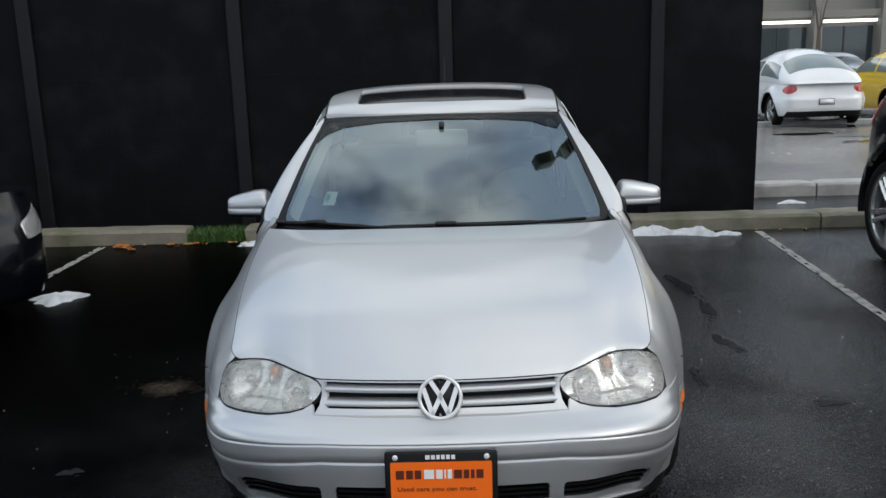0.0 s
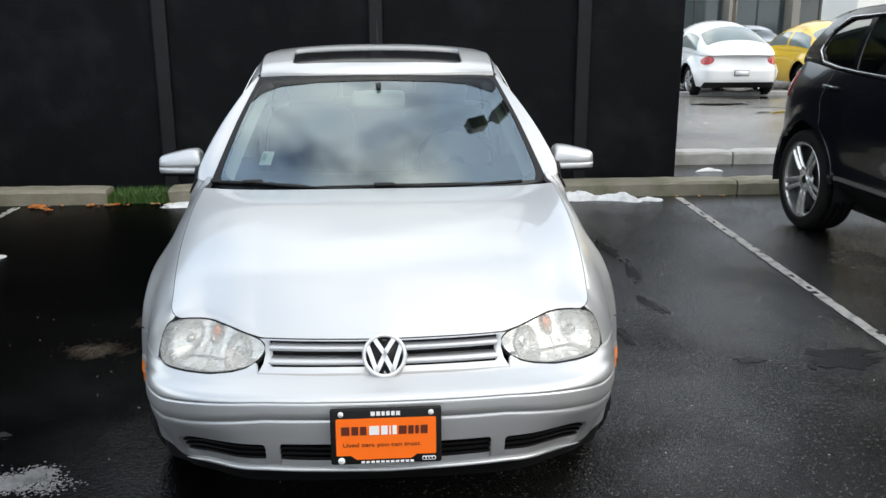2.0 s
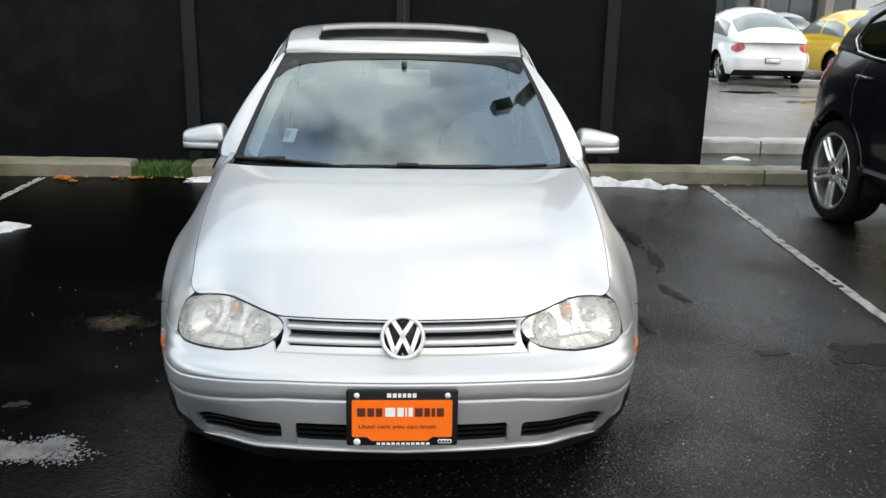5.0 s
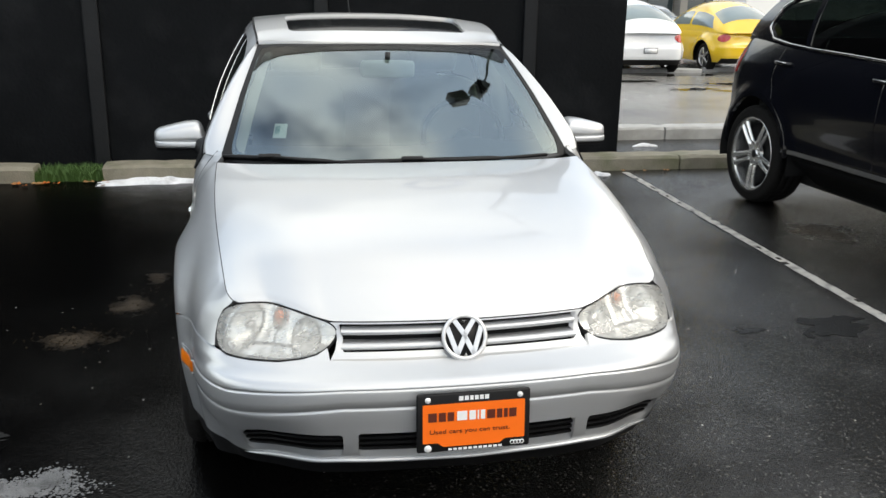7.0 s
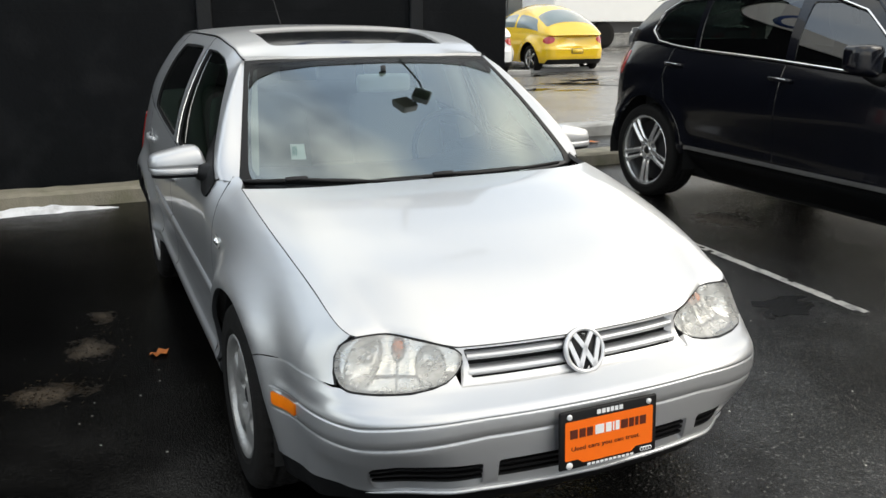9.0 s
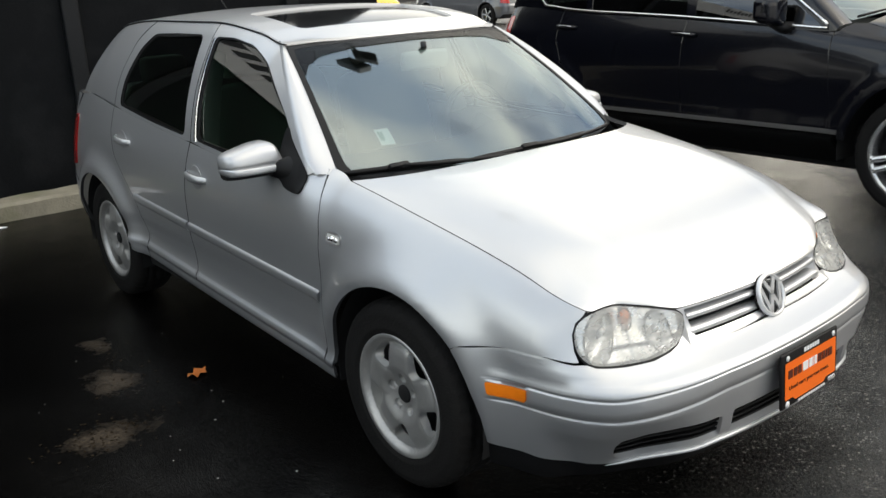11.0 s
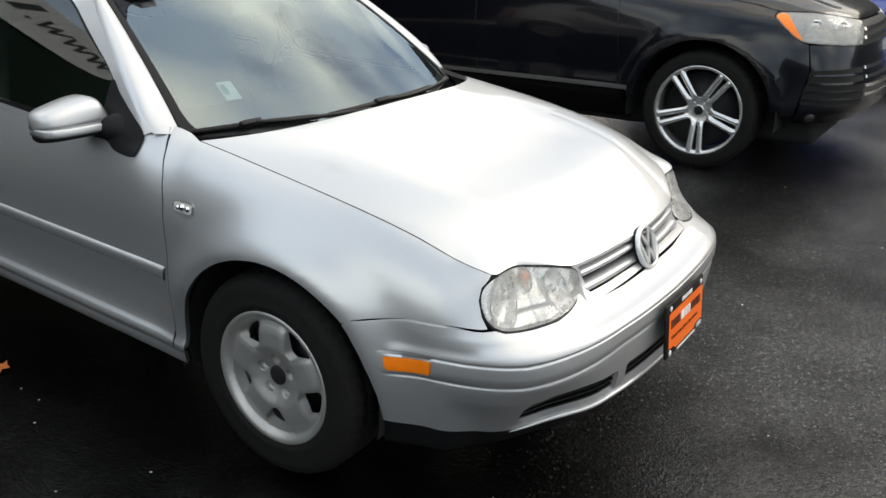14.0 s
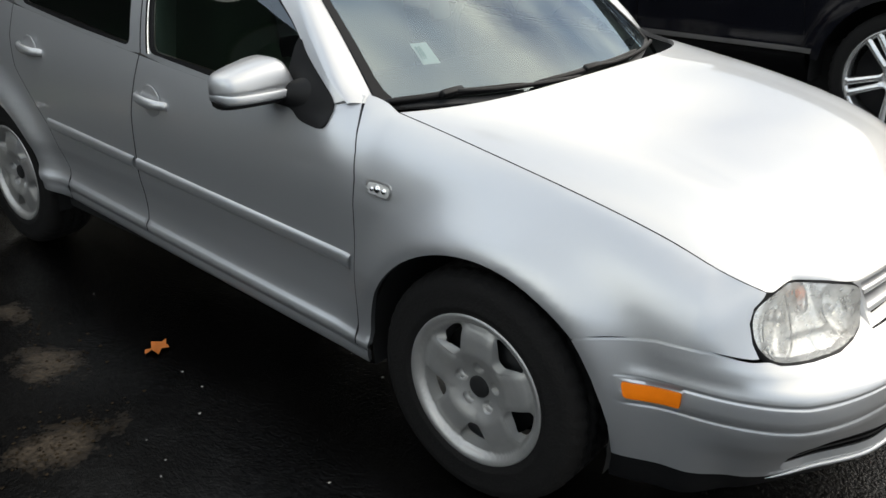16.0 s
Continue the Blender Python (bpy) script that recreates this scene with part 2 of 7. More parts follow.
def near_edge(px, py, poly):
    best = np.full(len(px), 1e9)
    n = len(poly)
    for i in range(n):
        a, b = np.array(poly[i]), np.array(poly[(i + 1) % n])
        v = b - a
        t = np.clip(((px - a[0]) * v[0] + (py - a[1]) * v[1]) / max(v @ v, 1e-12), 0, 1)
        best = np.minimum(best, np.hypot(px - a[0] - t * v[0], py - a[1] - t * v[1]))
    return best


def sheet(outline, fn, step=0.02, holes=(), fold=0.012, rows_at=(), flip=False, squash=1.0, dark_fold=False, e=0.002):
    """A panel cut out of the surface fn(u, v) -> (n, 3) by an outline and holes in (u, v), with its edges folded in."""
    from mathutils.geometry import delaunay_2d_cdt
    rings = [dense(r, step) for r in (outline, *holes)]
    us, vs = [p[0] for p in rings[0]], [p[1] for p in rings[0]]
    gu = np.arange(min(us) + step / 2, max(us), step)
    gv = np.arange(min(vs) + step / 2, max(vs), step * squash)
    if len(rows_at):
        gv = np.array([g for g in gv if min(abs(g - r) for r in rows_at) > step * squash * 0.5])
        gv = np.sort(np.r_[gv, [r for r in rows_at if min(vs) < r < max(vs)]])
    U, V = np.meshgrid(gu, gv)
    U, V = U.ravel(), V.ravel()
    ok = inside(U, V, rings[0])
    for h in rings[1:]:
        ok &= ~inside(U, V, h)
    U, V = U[ok], V[ok]
    clear = np.full(len(U), True)
    for r in rings:
        clear &= near_edge(U, V, r) > step * 0.35
    U, V = U[clear], V[clear]
    pts, edges = [], []
    for r in rings:
        s = len(pts)
        pts += [Vector(p) for p in r]
        edges += [(s + i, s + (i + 1) % len(r)) for i in range(len(r))]
    pts += [Vector((a, b)) for a, b in zip(U, V)]
    v2, _, tris, *_ = delaunay_2d_cdt(pts, edges, [], 0, 1e-7)
    q = np.array([(p.x, p.y) for p in v2])
    tri = np.array([t for t in tris if len(t) == 3])
    cen = q[tri].mean(axis=1)
    keep = inside(cen[:, 0], cen[:, 1], rings[0])
    for h in rings[1:]:
        keep &= ~inside(cen[:, 0], cen[:, 1], h)
    tri = tri[keep]
    P = fn(q[:, 0], q[:, 1])
    N = np.cross(fn(q[:, 0] + e, q[:, 1]) - fn(q[:, 0] - e, q[:, 1]), fn(q[:, 0], q[:, 1] + e) - fn(q[:, 0], q[:, 1] - e))
    N /= np.maximum(np.linalg.norm(N, axis=1, keepdims=True), 1e-12)
    a, b, c = P[tri[:, 0]], P[tri[:, 1]], P[tri[:, 2]]
    if (np.cross(b - a, c - a) * N[tri[:, 0]]).sum() < 0:
        tri = tri[:, ::-1]
    if flip:
        tri, N = tri[:, ::-1], -N
    verts, faces, norms = P, tri.tolist(), N
    if fold:
        cnt = {}
        for t in faces:
            for i in range(3):
                k = (t[i], t[(i + 1) % 3])
                cnt[k] = 1
        rim = [k for k in cnt if (k[1], k[0]) not in cnt]
        ids = sorted({i for k in rim for i in k})
        at = {i: len(P) + j for j, i in enumerate(ids)}
        verts = np.r_[P, P[ids] - N[ids] * fold]
        norms = np.r_[N, N[ids]]
        faces = faces + [[k[1], k[0], at[k[0]], at[k[1]]] for k in rim]
    front = len(tri)
    me = bpy.data.meshes.new("sheet")
    me.from_pydata(verts.tolist(), [], faces)
    me.polygons.foreach_set("use_smooth", [True] * len(me.polygons))
    me.normals_split_custom_set_from_vertices(norms.tolist())
    if dark_fold:
        me.polygons.foreach_set("material_index", [0] * front + [1] * (len(faces) - front))
    return me


def inset_line(poly, d):
    """The closed line moved inwards by d."""
    p = np.array(poly, float)
    t = np.roll(p, -1, axis=0) - np.roll(p, 1, axis=0)
    n = np.stack([-t[:, 1], t[:, 0]], axis=1) / np.linalg.norm(t, axis=1)[:, None]
    area = (p[:, 0] * np.roll(p[:, 1], -1) - p[:, 1] * np.roll(p[:, 0], -1)).sum()
    return [tuple(q) for q in p + n * d * (1 if area > 0 else -1)]


def mirrored(fn):
    def g(u, v):
        p = fn(u, v).copy()
        p[:, 0] *= -1
        return p
    return g


def loop(pts, n=6):
    """A smooth closed curve through points, n steps a span."""
    p, out = np.array(pts, float), []
    k = len(p)
    for i in range(k):
        a, b, c, d = p[i - 1], p[i], p[(i + 1) % k], p[(i + 2) % k]
        for j in range(n):
            t = j / n
            out.append(tuple(.5 * (2 * b + (c - a) * t + (2 * a - 5 * b + 4 * c - d) * t ** 2 + (3 * b - a - 3 * c + d) * t ** 3)))
    return out


def tube(bm, pts, r, seg=8, closed=False, cap=True):
    """A round bar along points; r a number or one per point."""
    pts = [Vector(p) for p in pts]
    n = len(pts)
    rs = [r] * n if isinstance(r, (int, float)) else r
    rings, up = [], Vector((0, 0, 1))
    for i, p in enumerate(pts):
        d = (pts[(i + 1) % n] - pts[i - 1]) if closed else (pts[min(i + 1, n - 1)] - pts[max(i - 1, 0)])
        d.normalize()
        if abs(d.dot(up)) > 0.97:
            up = Vector((1, 0, 0)) if abs(d.x) < 0.9 else Vector((0, 1, 0))
        a = d.cross(up).normalized()
        b = a.cross(d).normalized()
        rings.append([bm.verts.new(p + (a * math.cos(t) + b * math.sin(t)) * rs[i]) for t in (2 * math.pi * k / seg for k in range(seg))])
    for i in range(n if closed else n - 1):
        for k in range(seg):
            bm.faces.new((rings[i][k], rings[(i + 1) % n][k], rings[(i + 1) % n][(k + 1) % seg], rings[i][(k + 1) % seg]))
    if cap and not closed:
        bm.faces.new(rings[0])
        bm.faces.new(rings[-1][::-1])
    bmesh.ops.recalc_face_normals(bm, faces=bm.faces)
    return bm


def box(bm, lo, hi, bevel=0.0, seg=2, m=None):
    lo, hi = Vector(lo), Vector(hi)
    r = bmesh.ops.create_cube(bm, size=1, matrix=(m or Matrix()) @ Matrix.Translation((lo + hi) / 2) @ Matrix.Diagonal((*(hi - lo), 1)))
    if bevel:
        es = list({e for v in r["verts"] for e in v.link_edges})
        bmesh.ops.bevel(bm, geom=es, offset=bevel, segments=seg, affect='EDGES', profile=0.5)
    return bm


def lathe(bm, prof, seg=48, axis='x', at=(0, 0, 0), turn=1.0):
    """Turn (radius, along) pairs round an axis."""
    at = Vector(at)
    rings = []
    for r, h in prof:
        ring = []
        for k in range(seg):
            t = 2 * math.pi * k / seg
            c, s = r * math.cos(t), r * math.sin(t)
            ring.append(bm.verts.new(at + (Vector((h, c, s)) if axis == 'x' else Vector((c, h, s)) if axis == 'y' else Vector((c, s, h)))))
        rings.append(ring)
    for a, b in zip(rings, rings[1:]):
        for k in range(seg):
            bm.faces.new((a[k], a[(k + 1) % seg], b[(k + 1) % seg], b[k]))
    bmesh.ops.recalc_face_normals(bm, faces=bm.faces)
    return bm


def loft(rows, flip=False, fold=0.0, close=False):
    """A grid mesh through rows of equally many points."""
    rows = np.asarray(rows, float)
    n, k = rows.shape[:2]
    faces = [[i * k + j, i * k + (j + 1) % k, (i + 1) * k + (j + 1) % k, (i + 1) * k + j] for i in range(n - 1) for j in range(k if close else k - 1)]
    if flip:
        faces = [f[::-1] for f in faces]
    me = bpy.data.meshes.new("loft")
    me.from_pydata(rows.reshape(-1, 3).tolist(), [], faces)
    me.polygons.foreach_set("use_smooth", [True] * len(me.polygons))
    return me


def hood_patch(front, side, mid_y, mid_z, flat_z=None, reach=(.42, .66), crown=2.2):
    """A hood between a front edge, a shut line on either side and the middle line, over u -1..1 and v 0..1; its nose rolls down only over the middle where flat_z is given."""
    fu, sv_ = front[:, 0] / front[-1, 0], np.linspace(0, 1, len(side))

    def base(a, v):
        w = a ** crown
        sv = np.stack([np.interp(v, sv_, side[:, k]) for k in range(3)], axis=1)
        g = np.clip((a - reach[0]) / (reach[1] - reach[0]), 0, 1)
        g = g * g * (3 - 2 * g)
        z = mid_z(v) if flat_z is None else mid_z(v) * (1 - g) + flat_z(v) * g
        p = np.stack([np.zeros_like(v), mid_y(v), z], axis=1) * (1 - w)[:, None] + sv * w[:, None]
        p[:, 0] = sv[:, 0] * a
        return p

    def f(u, v):
        v = np.clip(v, 0, 1)
        a = np.clip(np.abs(u), 0, 1)
        fp = np.stack([np.interp(a, fu, front[:, k]) for k in range(3)], axis=1)
        d = fp - base(a, np.zeros_like(v))
        d[:, 0] *= (1 - v) ** 2
        d[:, 1] *= 1 - v
        d[:, 2] *= (1 - v) ** 1.6
        p = base(a, v) + d
        p[:, 0] *= np.sign(u)
        return p
    return f


def even_surface(fn, outline):
    """A smooth surface x(y, z) close to fn over the outline, straight along y, for a pane."""
    q = np.array(dense(outline, .04))
    c = q.mean(axis=0)
    q = np.r_[q, c + (q - c) * .6, c + (q - c) * .25]
    basis = lambda y, z: np.stack([np.ones_like(y), y - c[0], z - c[1], (z - c[1]) ** 2, (y - c[0]) * (z - c[1])], axis=1)
    k = np.linalg.lstsq(basis(q[:, 0], q[:, 1]), fn(q[:, 0], q[:, 1])[:, 0], rcond=None)[0]
    return lambda y, z: np.stack([basis(y, z) @ k, y, z], axis=1)


def solid(ob, thick, offset=-1.0):
    s = ob.modifiers.new("thickness", 'SOLIDIFY')
    s.thickness, s.offset = thick, offset
    return ob


class Shell:
    """The lower body of a car: a plan outline, front centre to rear centre, pulled in along its normal by profiles over the height.
    Round each wheel arch a lip of width inner stands out by flare and runs out over spread."""

    def __init__(self, plan, stations, arches=(), zs=(0.1, 1.3), flare=0.010, spread=0.06, top=0.0, inner=0.0):
        p = np.array(plan, float)
        s = np.r_[0, np.cumsum(np.hypot(*np.diff(p, axis=0).T))]
        self.fx, self.fy, self.length = cubic(s, p[:, 0]), cubic(s, p[:, 1]), s[-1]
        self.arches, self.flare, self.spread, self.top, self.inner = arches, flare, spread, top, inner
        t = np.linspace(0, s[-1], 1500)
        self.ts, self.tx, self.ty = t, self.fx(t), self.fy(t)
        self.zg = np.arange(zs[0], zs[1], 0.002)
        ss = [self.s_at(k) for k, _ in stations]
        prof = np.array([knots(pr)(self.zg) for _, pr in stations])
        self.sg = np.linspace(0, s[-1], 500)
        self.table = np.array([mono(ss, prof[:, j])(self.sg) for j in range(len(self.zg))]).T

    def s_at(self, key):
        """The place along the outline for ('x', value) on the front or ('y', value) on the flank."""
        axis, v = key
        if axis == 'x':
            half = len(self.ts) // 4
            i = np.argmin(abs(self.tx[:half] - v))
        elif axis == 'r':
            i = len(self.ts) - len(self.ts) // 5 + np.argmin(abs(self.tx[-(len(self.ts) // 5):] - v))
        else:
            i = np.argmin(abs(self.ty - v))
        return float(self.ts[i])

    def sy(self, y):
        return np.interp(y, self.ty, self.ts)

    warp = None

    def inset(self, s, z):
        if self.warp:
            z = self.warp(s, z)
        i = np.clip(s / self.length * (len(self.sg) - 1), 0, len(self.sg) - 1.001)
        j = np.clip((z - self.zg[0]) / 0.002, 0, len(self.zg) - 1.001)
        a, b = i.astype(int), j.astype(int)
        u, v = i - a, j - b
        t = self.table
        return (t[a, b] * (1 - u) * (1 - v) + t[a + 1, b] * u * (1 - v) + t[a, b + 1] * (1 - u) * v + t[a + 1, b + 1] * u * v)

    def __call__(self, s, z, out=0.0):
        s, z = np.asarray(s, float), np.asarray(z, float)
        a = np.abs(s)
        x, y = self.fx(a), self.fy(a)
        e = 0.01
        dx, dy = self.fx(a + e) - self.fx(np.maximum(a - e, 0)), self.fy(a + e) - self.fy(np.maximum(a - e, 0))
        dx = np.where(a < e, np.maximum(dx, 1e-6), dx)
        l = np.hypot(dx, dy)
        nx, ny = dy / l, -dx / l
        d = self.inset(a, z) - out
        for ay, az, ar in self.arches:
            r = np.hypot(y - ay, z - az)
            lift = self.flare * (1 - self.top + self.top * np.clip((z - az) / ar, 0, 1))
            lift = lift * np.where(y > ay, np.clip((z - az + .10) / .28, .12, 1), 1)
            q = np.clip((r - ar - self.inner) / self.spread, 0, 1)
            d = d - lift * (1 - q) ** 3 * (1 + 3 * q)
        sign = np.where(s < 0, -1.0, 1.0)
        return np.stack([(x - nx * d) * sign, y - ny * d, z], axis=1)

    def flank(self, out=0.0):
        """The same surface over (y, z)."""
        return lambda y, z: self(self.sy(y), z, out)


# ---------------------------------------------------------------- ground, wall, kerbs
def wet_asphalt():
    """Dark asphalt: stone grain and chips, under a water film that lies smooth in the hollows towards the east. Tone
    and shine drop west of the car: shade put into the surface.
    """
    m = bpy.data.materials.new("wet_asphalt")
    m.use_nodes = True
    nt = m.node_tree
    b = nt.nodes["Principled BSDF"]
    co = nt.nodes.new("ShaderNodeTexCoord")
    where = nt.nodes.new("ShaderNodeSeparateXYZ")
    nt.links.new(co.outputs["Object"], where.inputs[0])

    def noise_at(scale, detail=6, rough=0.55):
        n = nt.nodes.new("ShaderNodeTexNoise")
        n.inputs["Scale"].default_value, n.inputs["Detail"].default_value, n.inputs["Roughness"].default_value = scale, detail, rough
        nt.links.new(co.outputs["Object"], n.inputs["Vector"])
        return n.outputs["Fac"]

    def ramp(src, p0, p1, c0, c1):
        r = nt.nodes.new("ShaderNodeValToRGB")
        r.color_ramp.elements[0].position, r.color_ramp.elements[1].position = p0, p1
        r.color_ramp.elements[0].color, r.color_ramp.elements[1].color = (*c0, 1), (*c1, 1)
        nt.links.new(src, r.inputs["Fac"])
        return r.outputs["Color"]

    def span(src, a0, a1, b0, b1):
        r = nt.nodes.new("ShaderNodeMapRange")
        for key, v in (("From Min", a0), ("From Max", a1), ("To Min", b0), ("To Max", b1)):
            r.inputs[key].default_value = v
        nt.links.new(src, r.inputs["Value"])
        return r.outputs["Result"]

    def times(x, y, op='MULTIPLY'):
        q = nt.nodes.new("ShaderNodeMath")
        q.operation = op
        nt.links.new(x, q.inputs[0])
        nt.links.new(y, q.inputs[1])
        return q.outputs[0]

    def blend(fac, x, y):
        q = nt.nodes.new("ShaderNodeMix")
        q.data_type = 'RGBA'
        nt.links.new(fac, q.inputs["Factor"])
        nt.links.new(x, q.inputs[6])
        nt.links.new(y, q.inputs[7])
        return q.outputs[2]
    # wandering edge, west of which shade is put into tone and shine
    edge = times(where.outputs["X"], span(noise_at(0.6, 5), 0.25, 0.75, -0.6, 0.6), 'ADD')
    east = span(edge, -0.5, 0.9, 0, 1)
    film = times(times(span(noise_at(1.1, 7, 0.6), 0.36, 0.60, 0.15, 1), east), span(where.outputs["Y"], -0.7, 0.6, 0.2, 1))
    grain = ramp(noise_at(140, 3, 0.7), 0.35, 0.75, (0.0006, 0.0006, 0.0007), (0.0024, 0.0023, 0.0022))
    dry = ramp(noise_at(70, 4), 0.3, 0.7, (0.0009, 0.0009, 0.0008), (0.0040, 0.0038, 0.0036))
    base = blend(ramp(noise_at(0.55), 0.50, 0.72, (0, 0, 0), (1, 1, 1)), grain, dry)
    # base colour kept darker in the west, as painted shade
    worn = ramp(noise_at(110, 4, 0.7), 0.3, 0.75, (0.0016, 0.00155, 0.0015), (0.0120, 0.0115, 0.0111))
    base = blend(east, base, worn)
    # pale stone chips
    chip, pick, gate = (nt.nodes.new(k) for k in ("ShaderNodeTexVoronoi", "ShaderNodeSeparateXYZ", "ShaderNodeMath"))
    chip.inputs["Scale"].default_value = 170
    nt.links.new(co.outputs["Object"], chip.inputs["Vector"])
    nt.links.new(chip.outputs["Color"], pick.inputs[0])
    gate.operation, gate.inputs[1].default_value = 'GREATER_THAN', 0.975
    nt.links.new(pick.outputs["X"], gate.inputs[0])
    stone = nt.nodes.new("ShaderNodeRGB")
    stone.outputs[0].default_value = (0.075, 0.071, 0.065, 1)

    def near(cx, cy, rx, ry):
        away, wide, far = (nt.nodes.new("ShaderNodeVectorMath") for _ in range(3))
        away.operation, wide.operation, far.operation = 'SUBTRACT', 'MULTIPLY', 'LENGTH'
        away.inputs[1].default_value, wide.inputs[1].default_value = (cx, cy, 0), (1 / rx, 1 / ry, 0)
        nt.links.new(co.outputs["Object"], away.inputs[0])
        nt.links.new(away.outputs["Vector"], wide.inputs[0])
        nt.links.new(wide.outputs["Vector"], far.inputs[0])
        return span(far.outputs["Value"], 0.1, 1.0, 1, 0)
    # brown dirt and leaf mould dried on in smears; the last spot paints a tan reflection
    soil_and_glow = near(-1.42, 1.00, .30, .17)
    for spot in ((-1.24, 1.46, .16, .26), (-1.16, 1.90, .10, .16), (3.3, 2.3, .35, .50)):
        soil_and_glow = times(soil_and_glow, near(*spot), 'MAXIMUM')
    # patches of lower shine beside and under the off-roader's nose
    bare = times(near(2.5, -.45, 1.3, .65), near(3.9, -.2, 1.4, .9), 'MAXIMUM')
    bare = span(times(bare, noise_at(2.2, 8, 0.7), 'MULTIPLY'), 0.14, 0.36, 1, 0.28)
    soil_and_glow = times(span(times(soil_and_glow, span(noise_at(8, 9, 0.74), 0, 1, 0, 2.2), 'ADD'), 1.50, 2.05, 0, 1), span(noise_at(60, 5, 0.7), 0.32, 0.62, 0.1, 1))
    mould = nt.nodes.new("ShaderNodeRGB")
    mould.outputs[0].default_value = (0.078, 0.061, 0.044, 1)
    base = blend(times(gate.outputs[0], east), base, stone.outputs[0])
    nt.links.new(blend(soil_and_glow, base, mould.outputs[0]), b.inputs["Base Color"])
    nt.links.new(times(span(film, 0, 1, 0.24, 0.14), span(soil_and_glow, 0, 1, 0, 0.45), 'ADD'), b.inputs["Roughness"])
    # specular cut in the west for the same painted shade
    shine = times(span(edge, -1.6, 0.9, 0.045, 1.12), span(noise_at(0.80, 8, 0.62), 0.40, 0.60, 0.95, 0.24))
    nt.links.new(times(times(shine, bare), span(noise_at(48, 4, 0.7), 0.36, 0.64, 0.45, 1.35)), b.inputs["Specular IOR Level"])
    bp, bp2, vo = nt.nodes.new("ShaderNodeBump"), nt.nodes.new("ShaderNodeBump"), nt.nodes.new("ShaderNodeTexVoronoi")
    nt.links.new(times(span(film, 0, 1, 0.85, 0.55), span(edge, -1.4, 0.9, 0.2, 1)), bp.inputs["Strength"])
    bp.inputs["Distance"].default_value = 0.0040
    vo.inputs["Scale"].default_value = 95
    nt.links.new(co.outputs["Object"], vo.inputs["Vector"])
    nt.links.new(times(noise_at(170, 3, 0.7), vo.outputs["Distance"], 'SUBTRACT'), bp.inputs["Height"])
    bp2.inputs["Strength"].default_value, bp2.inputs["Distance"].default_value = 0.08, 0.03
    nt.links.new(noise_at(5, 3), bp2.inputs["Height"])
    nt.links.new(bp.outputs["Normal"], bp2.inputs["Normal"])
    nt.links.new(bp2.outputs["Normal"], b.inputs["Normal"])
    return m


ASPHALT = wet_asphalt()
LOT = material("worn_grey_asphalt", (0.22, 0.21, 0.19), 0.24, vary=0.40, scale=0.7, bump=0.25, bump_scale=90, stain=(0.05, 0.05, 0.055), stain_amount=0.7, stain_scale=0.35, rough_vary=0.5)
WALL = material("black_painted_boards", (0.0048, 0.0056, 0.0066), 0.6, spec=0.08, vary=0.35, scale=2.2, bump=0.25, bump_scale=35, stain=(0.02, 0.021, 0.023), stain_amount=0.35, stain_scale=3.0)
# lighter copy of WALL for the uprights: sky light on edges put into colour
LIT_POST = material("black_post_lightened", (0.0095, 0.0105, 0.0118), 0.45, spec=0.22, vary=0.3, scale=4, bump=0.2, bump_scale=40)
CONCRETE = material("mossy_concrete", (0.22, 0.205, 0.16), 0.8, vary=0.3, scale=9, bump=0.5, bump_scale=70, stain=(0.10, 0.11, 0.05), stain_amount=0.7, stain_scale=3.5)
PALE_CONCRETE = material("pale_concrete", (0.38, 0.38, 0.37), 0.8, vary=0.2, scale=9, bump=0.4, bump_scale=70, stain=(0.15, 0.15, 0.13), stain_amount=0.5, stain_scale=3)
PAINT_WHITE = material("worn_white_paint", (0.42, 0.41, 0.38), 0.6, vary=0.25, scale=25, bump=0.4, bump_scale=120, stain=(0.06, 0.06, 0.06), stain_amount=0.9, stain_scale=14)

bm = bmesh.new()
bmesh.ops.create_grid(bm, x_segments=1, y_segments=1, size=600)
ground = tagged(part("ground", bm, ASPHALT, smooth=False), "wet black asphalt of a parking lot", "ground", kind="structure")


def slab(name, outline, z, mat, label, category="ground"):
    bm = bmesh.new()
    f = bm.faces.new([bm.verts.new((x, y, z)) for x, y in outline])
    e = bmesh.ops.extrude_face_region(bm, geom=[f])
    bmesh.ops.translate(bm, verts=[g for g in e["geom"] if isinstance(g, bmesh.types.BMVert)], vec=(0, 0, -z))
    bmesh.ops.recalc_face_normals(bm, faces=bm.faces)
    return tagged(part(name, bm, mat, smooth=False), label, category, kind="structure")


slab("lot", [(2.0, 6.75), (60, 6.75), (60, 60), (-40, 60), (-40, 12), (2.0, 12)], .006, LOT, "worn grey asphalt with wet patches")

# black wall with uprights and a faint seam
wall = tagged(part("wall_north", box(bmesh.new(), (-9, 5.17, 0), (2.92, 5.45, 4.2), .01), WALL, smooth=False), "black painted wall of boards with uprights", "wall", kind="structure")
for k in range(6):
    for z0, z1 in ((.0, 1.505), (1.499, 2.855), (2.849, 4.19)):
        x0 = -7.76 + 1.955 * k
        x1 = min(x0 + 1.955 - .135, 2.91)
        part("panel", box(bmesh.new(), (x0 + .07 - .07, 5.158, z0 + .0035), (x1, 5.172, z1 - .0035), .001), WALL, wall, smooth=False)
for k in range(6):
    x = -7.83 + 1.955 * k
    part("upright", box(bmesh.new(), (x - .065, 5.115, .01), (x + .065, 5.172, 4.18), .012), LIT_POST, wall, smooth=False)


